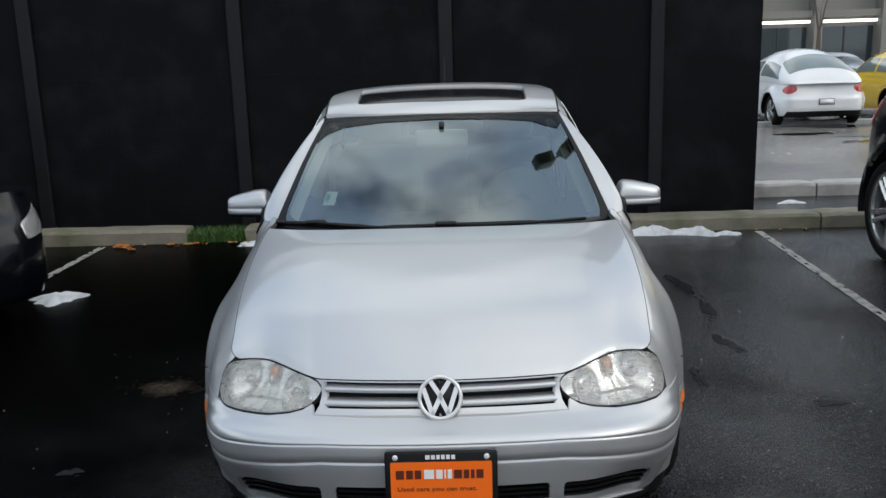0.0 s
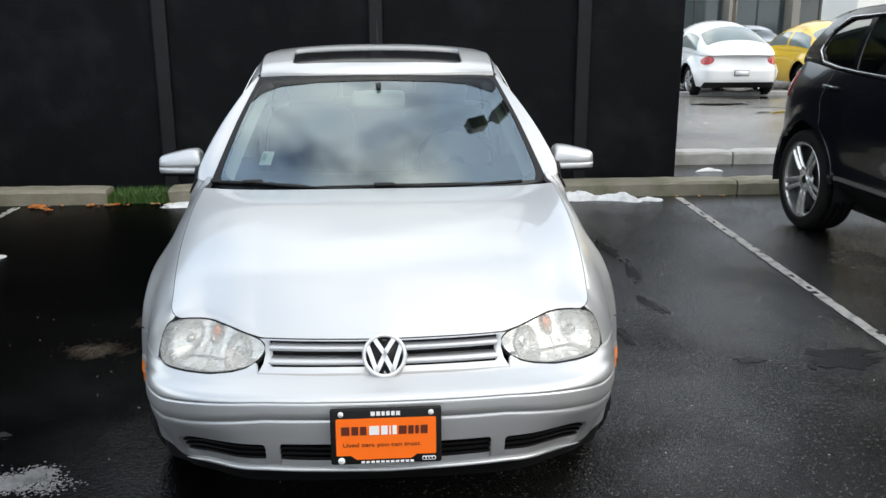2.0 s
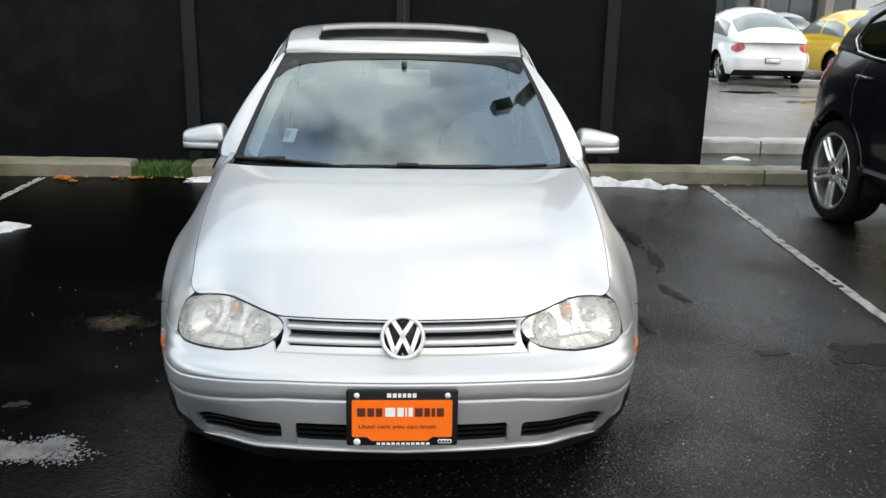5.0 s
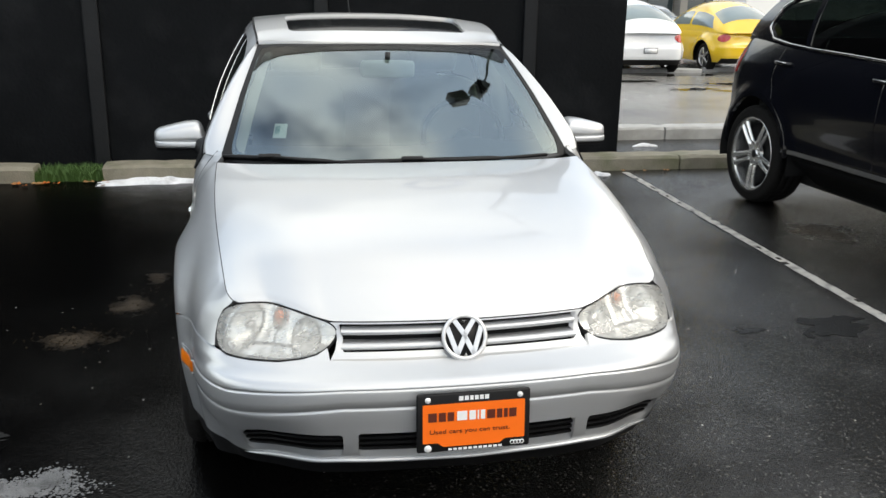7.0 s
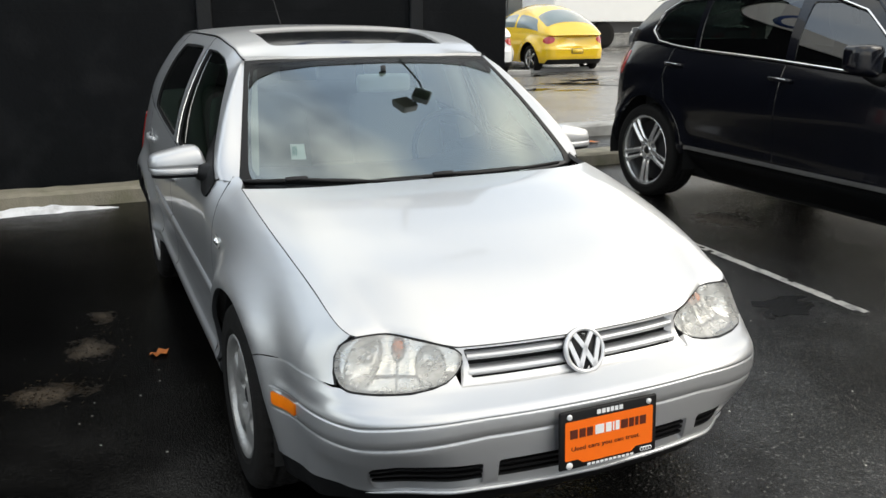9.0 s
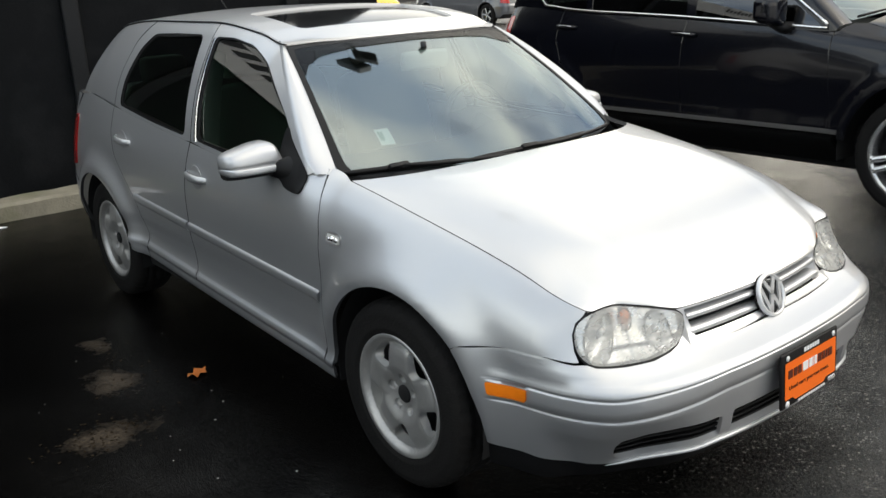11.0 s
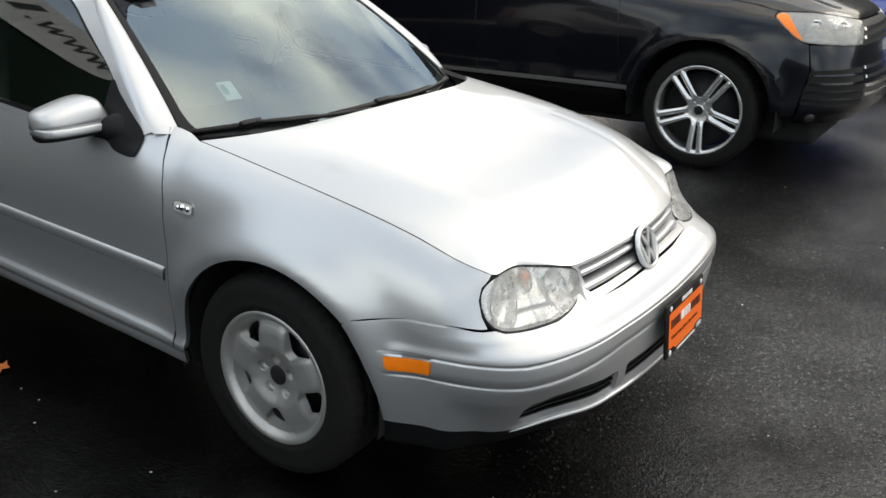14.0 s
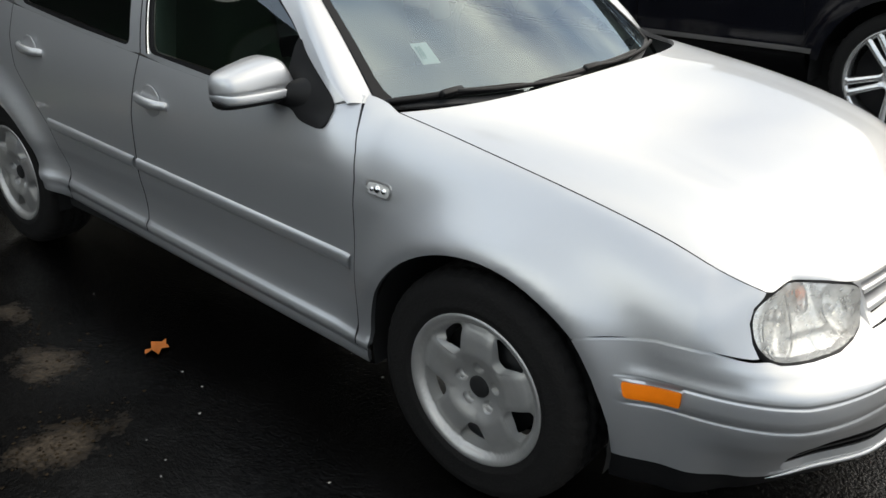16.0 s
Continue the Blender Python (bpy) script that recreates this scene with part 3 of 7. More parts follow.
def kerb(x0, x1, y, w, h, mat, label, seed):
    """A cast concrete kerb with worn, slightly uneven edges, rounded at its ends."""
    rnd = random.Random(seed)
    n = max(6, int((x1 - x0) / .12))
    bm = bmesh.new()
    prof = [(0, 0), (0, h * .80), (.02, h * .97), (.05, h), (w - .05, h), (w - .02, h * .97), (w, h * .8), (w, 0)]
    rings = []
    for i in range(n + 1):
        x = x0 + (x1 - x0) * i / n
        k = .93 if i in (0, n) else 1.0
        rings.append([bm.verts.new((x + rnd.uniform(-.006, .006), y + w / 2 + (a - w / 2) * k + rnd.uniform(-.006, .006), b * k + (rnd.uniform(-.005, .005) if b else 0))) for a, b in prof])
    for a, b in zip(rings, rings[1:]):
        for j in range(len(prof) - 1):
            bm.faces.new((a[j], a[j + 1], b[j + 1], b[j]))
    bm.faces.new(rings[0]), bm.faces.new(rings[-1][::-1])
    bmesh.ops.recalc_face_normals(bm, faces=bm.faces)
    return tagged(part("kerb", bm, mat, smooth=False), label, "kerb", "concrete kerbs", kind="structure")


kerb(-5.6, -2.45, 4.68, .27, .135, CONCRETE, "weathered concrete kerb with moss along the wall", 1)
kerb(-1.90, .55, 4.68, .27, .135, CONCRETE, "weathered concrete kerb with moss along the wall", 2)
kerb(.57, 3.35, 4.66, .29, .135, CONCRETE, "weathered concrete kerb with moss along the wall", 3)
kerb(3.37, 7.0, 4.66, .29, .135, CONCRETE, "weathered concrete kerb with moss along the wall", 4)
kerb(2.98, 4.02, 6.42, .27, .15, PALE_CONCRETE, "pale concrete kerb at the edge of the lot", 5)
kerb(4.04, 6.6, 6.42, .27, .15, PALE_CONCRETE, "pale concrete kerb at the edge of the lot", 6)
kerb(6.62, 12.0, 6.42, .27, .15, PALE_CONCRETE, "pale concrete kerb at the edge of the lot", 7)


def stripe(pts, w, seed, label):
    """A worn painted line: overlapping ragged flakes just above the asphalt."""
    rnd = random.Random(seed)
    bm = bmesh.new()
    (xa, ya), (xb, yb) = pts
    n = int(math.hypot(xb - xa, yb - ya) / .05)
    rows = []
    for i in range(n + 1):
        t = i / n
        x, y = xa + (xb - xa) * t, ya + (yb - ya) * t
        rows.append([bm.verts.new((x + w * (u - .5) + (rnd.uniform(-.004, .004)), y, .004)) for u in (0, .33, .66, 1)])
    for a, b in zip(rows, rows[1:]):
        for j in range(3):
            if rnd.random() > .10:
                bm.faces.new((a[j], a[j + 1], b[j + 1], b[j]))
    return tagged(part("painted_line", bm, PAINT_WHITE, smooth=False), label, "road marking", "painted lines", kind="structure")


stripe([(2.53, .36), (2.76, 4.56)], .068, 3, "worn white painted bay line on wet asphalt")
stripe([(-3.20, .4), (-3.20, 4.6)], .068, 4, "worn white painted bay line, half gone")


# ---------------------------------------------------------------- wheels
def cushion(lo, hi, puff=.35, cuts=6):
    """A padded block."""
    bm = bmesh.new()
    bmesh.ops.create_cube(bm, size=2)
    bmesh.ops.subdivide_edges(bm, edges=bm.edges[:], cuts=cuts, use_grid_fill=True)
    lo, hi = Vector(lo), Vector(hi)
    for v in bm.verts:
        q = v.co
        l = (abs(q.x) ** 5 + abs(q.y) ** 5 + abs(q.z) ** 5) ** .2
        q = q * (1 + (1 / l - 1) * puff * 2.2)
        v.co = Vector(((lo[i] + hi[i]) / 2 + (hi[i] - lo[i]) / 2 * q[i] for i in range(3)))
    return bm


def wheel_parts(owner, x, y, z, side, radius, rim_r, width, face, spokes, rim_mat, name="wheel", bore=0.030, bolt=0.0):
    """A tyre with tread, a rim cut through between its spokes, a barrel, a disc and a hub cap; side is -1 or 1."""
    hub = part(name, lathe(bmesh.new(), [(0.0, -.022 * side), (bore * .8, -.021 * side), (bore, -.026 * side), (bore, -0.1 * side), (0.0, -0.1 * side)], 20), VOID, owner)
    hub.location = (x, y, z)
    w, r = width, radius
    prof = [(rim_r - 0.012, -0.02), (rim_r + 0.004, 0.0), (rim_r + 0.018, 0.004), (rim_r + 0.022, 0.0055), (rim_r + 0.026, 0.004), (r - 0.045, 0.008), (r - 0.038, 0.0065), (r - 0.02, 0.001), (r - 0.008, -0.012), (r - 0.002, -0.03)]
    for g in (w * .28, w * .5, w * .72):
        prof += [(r, -g + .007), (r - .007, -g + .005), (r - .007, -g - .005), (r, -g - .007)]
    prof += [ (r - 0.002, -w + 0.03), (r - 0.02, -w), (rim_r, -w + 0.01)]
    bm = lathe(bmesh.new(), [(a, h * side) for a, h in prof], 132)
    # tread blocks cut into the shoulder
    for v in bm.verts:
        q = math.hypot(v.co.y, v.co.z)
        if q > r - .012 and round(math.atan2(v.co.z, v.co.y) / (2 * math.pi) * 132) % 3 == 0:
            v.co.y, v.co.z = v.co.y * (1 - .006 / q), v.co.z * (1 - .006 / q)
    part("tyre", bm, RUBBER, hub, "worn black tyre")
    barrel = lathe(bmesh.new(), [(rim_r - 0.004, 0.0015 * side), (rim_r + 0.001, 0.0025 * side), (rim_r + 0.004, -0.006 * side), (rim_r - 0.012, -0.016 * side), (rim_r - 0.014, -0.03 * side), (rim_r - 0.02, -(w - 0.03) * side), (rim_r, -(w - 0.01) * side)], 64)
    rim = part("rim", barrel, rim_mat, hub)
    holes = face(rim_r - 0.013)
    outline = [((rim_r - 0.003) * math.cos(t), (rim_r - 0.003) * math.sin(t)) for t in (2 * math.pi * k / 72 for k in range(72))]

    def dish(a, b):
        q = np.hypot(a, b)
        dep = spokes(q, np.arctan2(b, a))
        return np.stack([dep * side, a * side, b], axis=1)
    finish("spokes", sheet(outline, dish, 0.0065, holes, fold=0.030, flip=False, e=0.001), rim_mat, rim)
    part("brake_disc", lathe(bmesh.new(), [(0.0, -0.075 * side), (rim_r - 0.05, -0.075 * side), (rim_r - 0.05, -0.085 * side), (0.0, -0.085 * side)], 32), BLACK_PLASTIC, hub)
    for k in range(5 if bolt else 0):
        t = math.pi / 2 + 2 * math.pi * k / 5
        part("bolt_recess", lathe(bmesh.new(), [(0, -.040 * side), (.008, -.038 * side), (.0095, -.044 * side), (.0195, -.046 * side), (.0195, -.030 * side)], 14, 'x', (0, bolt * math.cos(t) * side, bolt * math.sin(t))), rim_mat, rim)
    return hub


def golf_face(rim):
    """Five rounded openings between wide spokes, and five bolt recesses round the bore."""
    holes = []
    for k in range(5):
        t = math.pi / 2 + math.pi / 5 + 2 * math.pi * k / 5
        c, s = math.cos(t), math.sin(t)
        poly = rounded([(0.100, -0.013), (0.100, 0.013), (rim - 0.036, 0.053), (rim - 0.024, 0.048), (rim - 0.018, 0.025), (rim - 0.016, 0.0), (rim - 0.018, -0.025), (rim - 0.024, -0.048), (rim - 0.036, -0.053)], 0.010, 4)
        holes.append([(c * a - s * b, s * a + c * b) for a, b in poly])
        u = t + math.pi / 5
        holes.append([(0.055 * math.cos(u) + 0.0185 * math.cos(v), 0.055 * math.sin(u) + 0.0185 * math.sin(v)) for v in (2 * math.pi * j / 12 for j in range(12))])
    return holes


def golf_dish(q, ang):
    base = knots([(0.0, -0.030), (0.03, -0.029), (0.06, -0.022), (0.10, -0.010), (0.135, -0.0105), (0.155, -0.014), (0.168, -0.019), (0.176, -0.0205), (0.182, -0.015), (0.188, -0.003), (0.195, 0.001), (0.21, 0.002)])(q)
    turn = 2 * math.pi / 5
    off = np.abs((ang - math.pi / 2 + turn / 2) % turn - turn / 2) * q
    crown = 0.003 - 0.0018 * np.clip((off - 0.032) / 0.014, 0, 1.2) ** 2
    return base + crown * np.clip((q - 0.05) / 0.05, 0, 1) * np.clip((0.182 - q) / 0.012, 0, 1)


# ---------------------------------------------------------------- the silver hatchback
hatchback = thing("hatchback", "silver five-door hatchback with hazy headlights, parked on wet asphalt", "car")

# the fender rolls over to the hood's shut line, which runs straight along the car
hood_z = knots([(-.64, .699), (-.600, .7180), (-.538, .7432), (-.414, .7844), (-.290, .8176), (-.166, .8457), (-.042, .8707), (.082, .8936), (.206, .915), (.343, .9355)])
hood_x = knots([(-.64, .644), (-.600, .6493), (-.538, .6568), (-.414, .6714), (-.290, .6844), (-.166, .695), (-.042, .7028), (.082, .7078), (.206, .7102), (.343, .711)])
side_x = knots([(-.58, .775), (-.45, .800), (-.30, .812), (-.1, .822), (.3, .826), (.6, .828)])
LOW = [(.18, .06), (.22, .042), (.30, .026), (.36, .018), (.42, .0115), (.468, .0080), (.474, .0082), (.4775, .0108), (.482, .0060), (.50, .0005), (.520, .0012), (.5285, .0026), (.531, .0078), (.5335, .0032), (.545, .0075)]
LOW_END = [(.18, .06), (.22, .042), (.30, .026), (.36, .018), (.42, .012), (.474, .0085), (.50, .0075), (.545, .008)]
LOW_REAR = [(.18, .06), (.235, .026), (.250, .012), (.272, .009), (.288, .010), (.294, .003), (.304, .0), (.315, .002), (.334, .0155), (.37, .0200), (.43, .019), (.53, .011)]
FENDER = []
tuck = knots([(-.64, .022), (-.52, .022), (-.40, .018), (-.25, .012), (-.10, .008), (.05, .005), (.20, .003), (.34, 0), (.5, 0)])
low_z = sorted({z for q in (LOW, LOW_END, LOW_REAR) for z, _ in q})
low_parts = [np.array([float(knots(q)(z)) for z in low_z]) for q in (LOW, LOW_END, LOW_REAR)]
for y in np.linspace(-.52, .34, 44):
    zl, dep, off = float(hood_z(y)), float(side_x(y)) - float(hood_x(y)), float(tuck(y))
    a, b = float(np.interp(y, [-.415, -.385], [0, 1])), float(np.interp(y, [.10, .30], [0, 1]))
    flat = (low_parts[0] * (1 - a) + low_parts[1] * a) * (1 - b) + low_parts[2] * b
    h = float(np.interp(y, [-.52, -.25, .34], [.19, .22, .24]))
    low = [(z, d + off) for z, d in zip(low_z, flat) if z < min(.546, zl - h - .01)]
    lean = float(np.interp(y, [-.28, .14], [1, 0]))
    roll = [(zl - h * r, .0095 + off + (dep - .0095 - off) * (f0 + (f1 - f0) * lean)) for r, f0, f1 in ((1, 0, 0), (.75, .05, .08), (.5, .17, .24), (.3, .37, .46), (.12, .69, .75), (0, 1, 1))]
    FENDER.append((('y', float(y)), low + roll + [(zl + .05, dep + .12), (1.1, dep + .35)]))

GOLF = Shell(
    [(0, -.885), (.20, -.879), (.40, -.858), (.55, -.822), (.66, -.762), (.728, -.690), (.772, -.585), (.797, -.45), (.812, -.30), (.822, -.1), (.827, .3), (.828, .9),
     (.828, 1.5), (.826, 2.0), (.822, 2.5), (.80, 2.92), (.75, 3.12), (.65, 3.23), (.40, 3.30), (0, 3.33)],
    [(('x', 0.0), [(.18, .10), (.27, .06), (.30, .03), (.34, .010), (.42, .007), (.468, .0060), (.474, .0065), (.4775, .0095), (.482, .0050), (.50, .0005), (.520, .0012), (.5285, .0026), (.531, .0078), (.5335, .0032), (.545, .012), (.553, .040), (.582, .105), (.622, .128), (.682, .146), (.722, .19), (1.1, .5)]),
     (('x', .40), [(.18, .12), (.27, .07), (.30, .045), (.34, .026), (.42, .011), (.468, .0065), (.474, .0068), (.4775, .0098), (.482, .0052), (.50, .0005), (.520, .0012), (.5285, .0026), (.531, .0078), (.5335, .0032), (.545, .012), (.553, .040), (.582, .105), (.622, .140), (.682, .162), (.722, .20), (1.1, .5)]),
     (('x', .60), [(.18, .168), (.25, .118), (.30, .093), (.34, .074), (.40, .045), (.44, .026), (.468, .0160), (.474, .0160), (.4775, .0186), (.482, .0138), (.50, .0085), (.520, .0092), (.5285, .0106), (.531, .0158), (.5335, .0112), (.545, .019), (.553, .044), (.582, .100), (.622, .145), (.662, .173), (.702, .192), (.745, .235), (1.1, .5)]),
     (('y', -.64), [(.18, .152), (.22, .122), (.30, .084), (.36, .062), (.42, .038), (.468, .0298), (.474, .0300), (.4775, .0326), (.482, .0280), (.50, .0225), (.520, .0232), (.5285, .0246), (.531, .0298), (.5335, .0252), (.545, .031), (.557, .038), (.592, .058), (.642, .085), (.707, .118), (.765, .158), (1.1, .4)]),
     *FENDER,
     (('y', .52), [(.18, .06), (.235, .026), (.250, .012), (.272, .009), (.288, .010), (.294, .003), (.304, .0), (.315, .002), (.334, .0155), (.37, .0200), (.43, .019), (.53, .012), (.62, .008), (.72, .005), (.80, .008), (.87, .020), (.92, .040), (.96, .062), (1.1, .15)]),
     (('y', 1.2), [(.18, .06), (.235, .026), (.250, .012), (.272, .009), (.288, .010), (.294, .003), (.304, .0), (.315, .002), (.334, .0155), (.37, .0200), (.43, .019), (.53, .012), (.62, .008), (.72, .005), (.80, .008), (.87, .018), (.92, .030), (.96, .042), (1.1, .09)]),
     (('y', 2.2), [(.18, .06), (.235, .026), (.250, .012), (.272, .009), (.288, .010), (.294, .003), (.304, .0), (.315, .002), (.334, .0155), (.37, .0200), (.43, .019), (.53, .010), (.62, .006), (.72, .003), (.80, .004), (.87, .010), (.95, .026), (1.03, .048), (1.1, .08)]),
     (('y', 2.9), [(.18, .06), (.25, .03), (.40, .006), (.50, 0), (.60, .0), (.72, .008), (.85, .03), (1.0, .07), (1.1, .10)]),
     (('r', 0.0), [(.18, .08), (.25, .03), (.40, .0), (.58, .0), (.62, .05), (.80, .07), (1.0, .12), (1.1, .15)])],
    arches=((0.0, .31, .365), (2.511, .31, .365)), flare=.042, spread=.155, top=.40, inner=.014)


def bumper_warp(s, z):
    """The creases of the bumper run down towards the flank; the sill and door feet rise towards the rear."""
    k = .034 * np.clip((s - .35) / .35, 0, 1) * (s < 1.35)
    rise = .053 * np.clip(np.interp(s, GOLF.ts, GOLF.ty) - .40, 0, 1.6) * (s > 1.35)
    return z + k * np.interp(z, [.30, .440, .447, .503, .565], [0, 1, 1, .80, 0]) - rise * np.interp(z, [.44, .53], [1, 0])


GOLF.warp = bumper_warp
flank = GOLF.flank()
S = lambda y: float(GOLF.sy(y))

# the hood's shut line over the outline
hood_line = knots([(0, .672), (.38, .672), (.42, .6785), (.50, .6935), (.60, .7040), (.68, .7095), (.74, .7108), (.79, .7092), (.84, .7205), *[(S(y), float(hood_z(y))) for y in (-.538, -.414, -.290, -.166, -.042, .082, .206, .343)]])
s_lamp, s_cowl, s_arch = 0.790, S(.343), S(-.2745)
# pin the shut line at its place across the car
for i, a in enumerate(GOLF.sg):
    if s_lamp < a < s_cowl + .3:
        b = min(a, s_cowl)
        y, zl = float(GOLF.fy(b)), float(hood_line(b))
        here = GOLF(np.array([a]), np.array([zl]))[0]
        gap = (here[0] - float(hood_x(here[1]))) * min(1, (a - s_lamp) / .12) * max(0, 1 - max(0, a - s_cowl) / .2)
        w = np.clip((GOLF.zg - zl + .16) / .16, 0, 1.2)
        GOLF.table[i] += gap * w ** 2
arch_f = [(k * math.cos(a), .31 + k * math.sin(a)) for a, k in ((math.radians(d), float(np.interp(d, [0, 50, 90, 120, 137], [.357, .364, .367, .368, .374]))) for d in (*range(0, 136, 5), 137))]


def pair(name, outline, fn, mat, step=0.02, holes=(), fold=0.012, parent=hatchback, label="", rows_at=(), squash=1.0):
    """The same panel on both flanks."""
    made = []
    for sgn in (1, -1):
        f = fn if sgn > 0 else mirrored(fn)
        made.append(finish(name, sheet(outline, f, step, holes, fold, rows_at, flip=sgn < 0, squash=squash, dark_fold=mat is SILVER), mat, parent, label, SEAM if mat is SILVER else None))
    return made


# front bumper with its three lower openings; its rows follow the creases


def crease(line):
    p = np.array(dense(line, .02))
    return list(zip(p[:, 0], bumper_warp(np.abs(p[:, 0]), p[:, 1])))


def uncrease(s, w):
    z = np.array(w, float)
    for _ in range(30):
        z = z - (bumper_warp(np.abs(s), z) - w) * .6
    return z


half_top = [(s_arch, .5615), (S(-.305), .5710), (S(-.342), .5775), (S(-.448), .592), (S(-.566), .5910), (.86, .5865), (.83, .585), (.805, .586), (.788, .5855), (.757, .5778), (.706, .5745), (.65, .5727), (.55, .5742), (.475, .5806), (.432, .5890), (.402, .6040), (.392, .5790), (.2, .576)]
arch_front = [(S(-.376), .292), (S(-.374), .31), (S(-.368), .37), (S(-.352), .42), (S(-.326), .480), (S(-.294), .535)]
half_low = [(1.0, .288), (.90, .281), (.80, .276), (.70, .276), (.60, .281), (.50, .294), (.36, .305), (.18, .306)]
right = [(s, z) for s, z in [*half_low[::-1], *arch_front, *half_top]]
bumper_line = [(0, .306), *right, (0, .576)] + [(-s, z) for s, z in right[::-1]]
slot_mid = rounded([(-.312, .325), (.312, .325), (.312, .401), (-.312, .401)], .012)
slot_side = rounded([(.353, .330), (.50, .318), (.60, .301), (.660, .293), (.692, .305), (.694, .345), (.672, .375), (.60, .390), (.50, .396), (.353, .397)], .014)
slots = [slot_mid, slot_side, [(-s, z) for s, z in slot_side[::-1]]]
bumper = finish("front_bumper", sheet(crease(bumper_line), lambda s, w: GOLF(s, uncrease(s, w)), 0.012, [crease(q) for q in slots], 0.022, rows_at=(.462, .468, .474, .4775, .482, .488, .516, .5225, .5265, .5285, .531, .5335, .5355, .541), squash=0.8, e=.0011), SILVER, hatchback, "silver front bumper with a raised band")
sk_low = [(-1.115, .212), (-.98, .205), (-.66, .228), (0, .250), (.66, .228), (.98, .205), (1.115, .212), (1.122, .296), (.95, .290), (.80, .281), (.66, .282), (.36, .310), (0, .312), (-.36, .310), (-.66, .282), (-.80, .281), (-.95, .290), (-1.122, .296)]
finish("front_skirt", sheet(sk_low, lambda s, z: GOLF(s, z, -.007), 0.03), BLACK_PLASTIC, bumper)
for slot, n in ((slots[0], 4), (slots[1], 4), (slots[2], 4)):
    a, b = min(p[0] for p in slot) - .01, max(p[0] for p in slot) + .01
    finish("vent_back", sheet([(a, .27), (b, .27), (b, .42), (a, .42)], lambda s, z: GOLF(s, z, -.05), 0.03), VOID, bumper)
    for k in range(1, n):
        ss = np.linspace(a, b, 24)
        z = np.interp(np.abs(ss), [.35, .50, .60, .69], [.330, .318, .301, .296]) * (1 - k / n) + np.interp(np.abs(ss), [.35, .50, .60, .69], [.397, .396, .390, .362]) * k / n
        rows = []
        for du, dz in ((-.012, .004), (-.012, -.004), (-.045, -.004), (-.045, .004), (-.012, .004)):
            rows.append(GOLF(ss, z + dz, du))
        finish("vent_slat", loft(rows), BLACK_PLASTIC, bumper)

ss = np.linspace(-.72, .72, 60)
lip = GOLF(ss, np.interp(np.abs(ss), [.18, .36, .50, .60, .72], [.312, .311, .300, .287, .272]), .004)
part("lower_lip", tube(bmesh.new(), lip.tolist(), np.interp(np.abs(ss), [.58, .72], [.0065, .001]).tolist(), 8), SILVER, bumper)

# fenders
top = [(s, float(hood_line(s)) - .0012) for s in np.linspace(s_lamp + .026, s_cowl, 26)]
fender = ([(S(y), z) for y, z in [(.395, .948), (.455, .962), (.435, .908), (.413, .84), (.404, .77), (.408, .70), (.408, .56), (.402, .41), (.404, .300), (.366, .290)]]
          + [(S(y), z) for y, z in arch_f ] + [(S(-.305), .5785), (S(-.342), .5855), (S(-.448), .5985), (S(-.566), .5970), (.86, .5925), (.832, .5910), (.816, .5920), (.836, .618), (.8505, .656), (.8455, .685), (.821, .7045)] + top)
fenders = pair("front_fender", fender, GOLF, SILVER, 0.018, fold=0.016)
for ob, sgn in zip(fenders, (1, -1)):
    f = (lambda y, z: GOLF.flank(.004)(y, z)) if sgn > 0 else mirrored(GOLF.flank(.004))
    f2 = GOLF.flank(.0025) if sgn > 0 else mirrored(GOLF.flank(.0025))
    rim_line = rounded([(.279, .739), (.364, .742), (.364, .784), (.279, .781)], .018)
    rep_line = rounded([(.285, .745), (.358, .748), (.358, .778), (.285, .775)], .014)
    finish("repeater_rim", sheet(rim_line, f2, 0.01, [inset_line(rim_line, .006)], fold=0.004, flip=sgn < 0), BRIGHT_ALLOY, ob)
    finish("side_repeater", sheet(rep_line, f, 0.01, fold=0.006, flip=sgn < 0), CLEAR_LENS, ob, "small clear side repeater lamp")
    # bright spots of the repeater put in as chrome beads
    for dy, dz, r in ((.300, .761, .009), (.322, .763, .011), (.341, .760, .007)):
        p = GOLF.flank(.003)(np.array([dy]), np.array([dz]))[0]
        bm = bmesh.new()
        bmesh.ops.create_uvsphere(bm, u_segments=12, v_segments=8, radius=r)
        part("repeater_bead", bm, CHROME, ob).location = (p[0] * sgn, p[1], p[2])

# hood: a patch between the front edge, the two shut lines and the cowl, crowned along the middle
ls = np.linspace(0, s_lamp, 160)
front_edge = GOLF(ls, hood_line(ls))
sy_ = np.linspace(0, 1, 80)
lt = s_lamp + (s_cowl - s_lamp) * sy_
side_edge = GOLF(lt, hood_line(lt))
mid_y = knots([(0, -.748), (.03, -.728), (.08, -.692), (.16, -.632), (.30, -.51), (.55, -.23), (.8, .02), (1, .20)])
mid_z = knots([(0, .692), (.03, .709), (.08, .735), (.16, .777), (.30, .845), (.55, .912), (.8, .941), (1, .948)])


hood_fn = hood_patch(front_edge, side_edge, mid_y, mid_z, crown=4.8)
hood = finish("hood", sheet([(-.9985, .002), (.9985, .002), (.9985, .998), (-.9985, .998)], hood_fn, 0.025, fold=0.014, dark_fold=True), SILVER, hatchback, "silver hood reflecting the cloudy sky", SEAM)

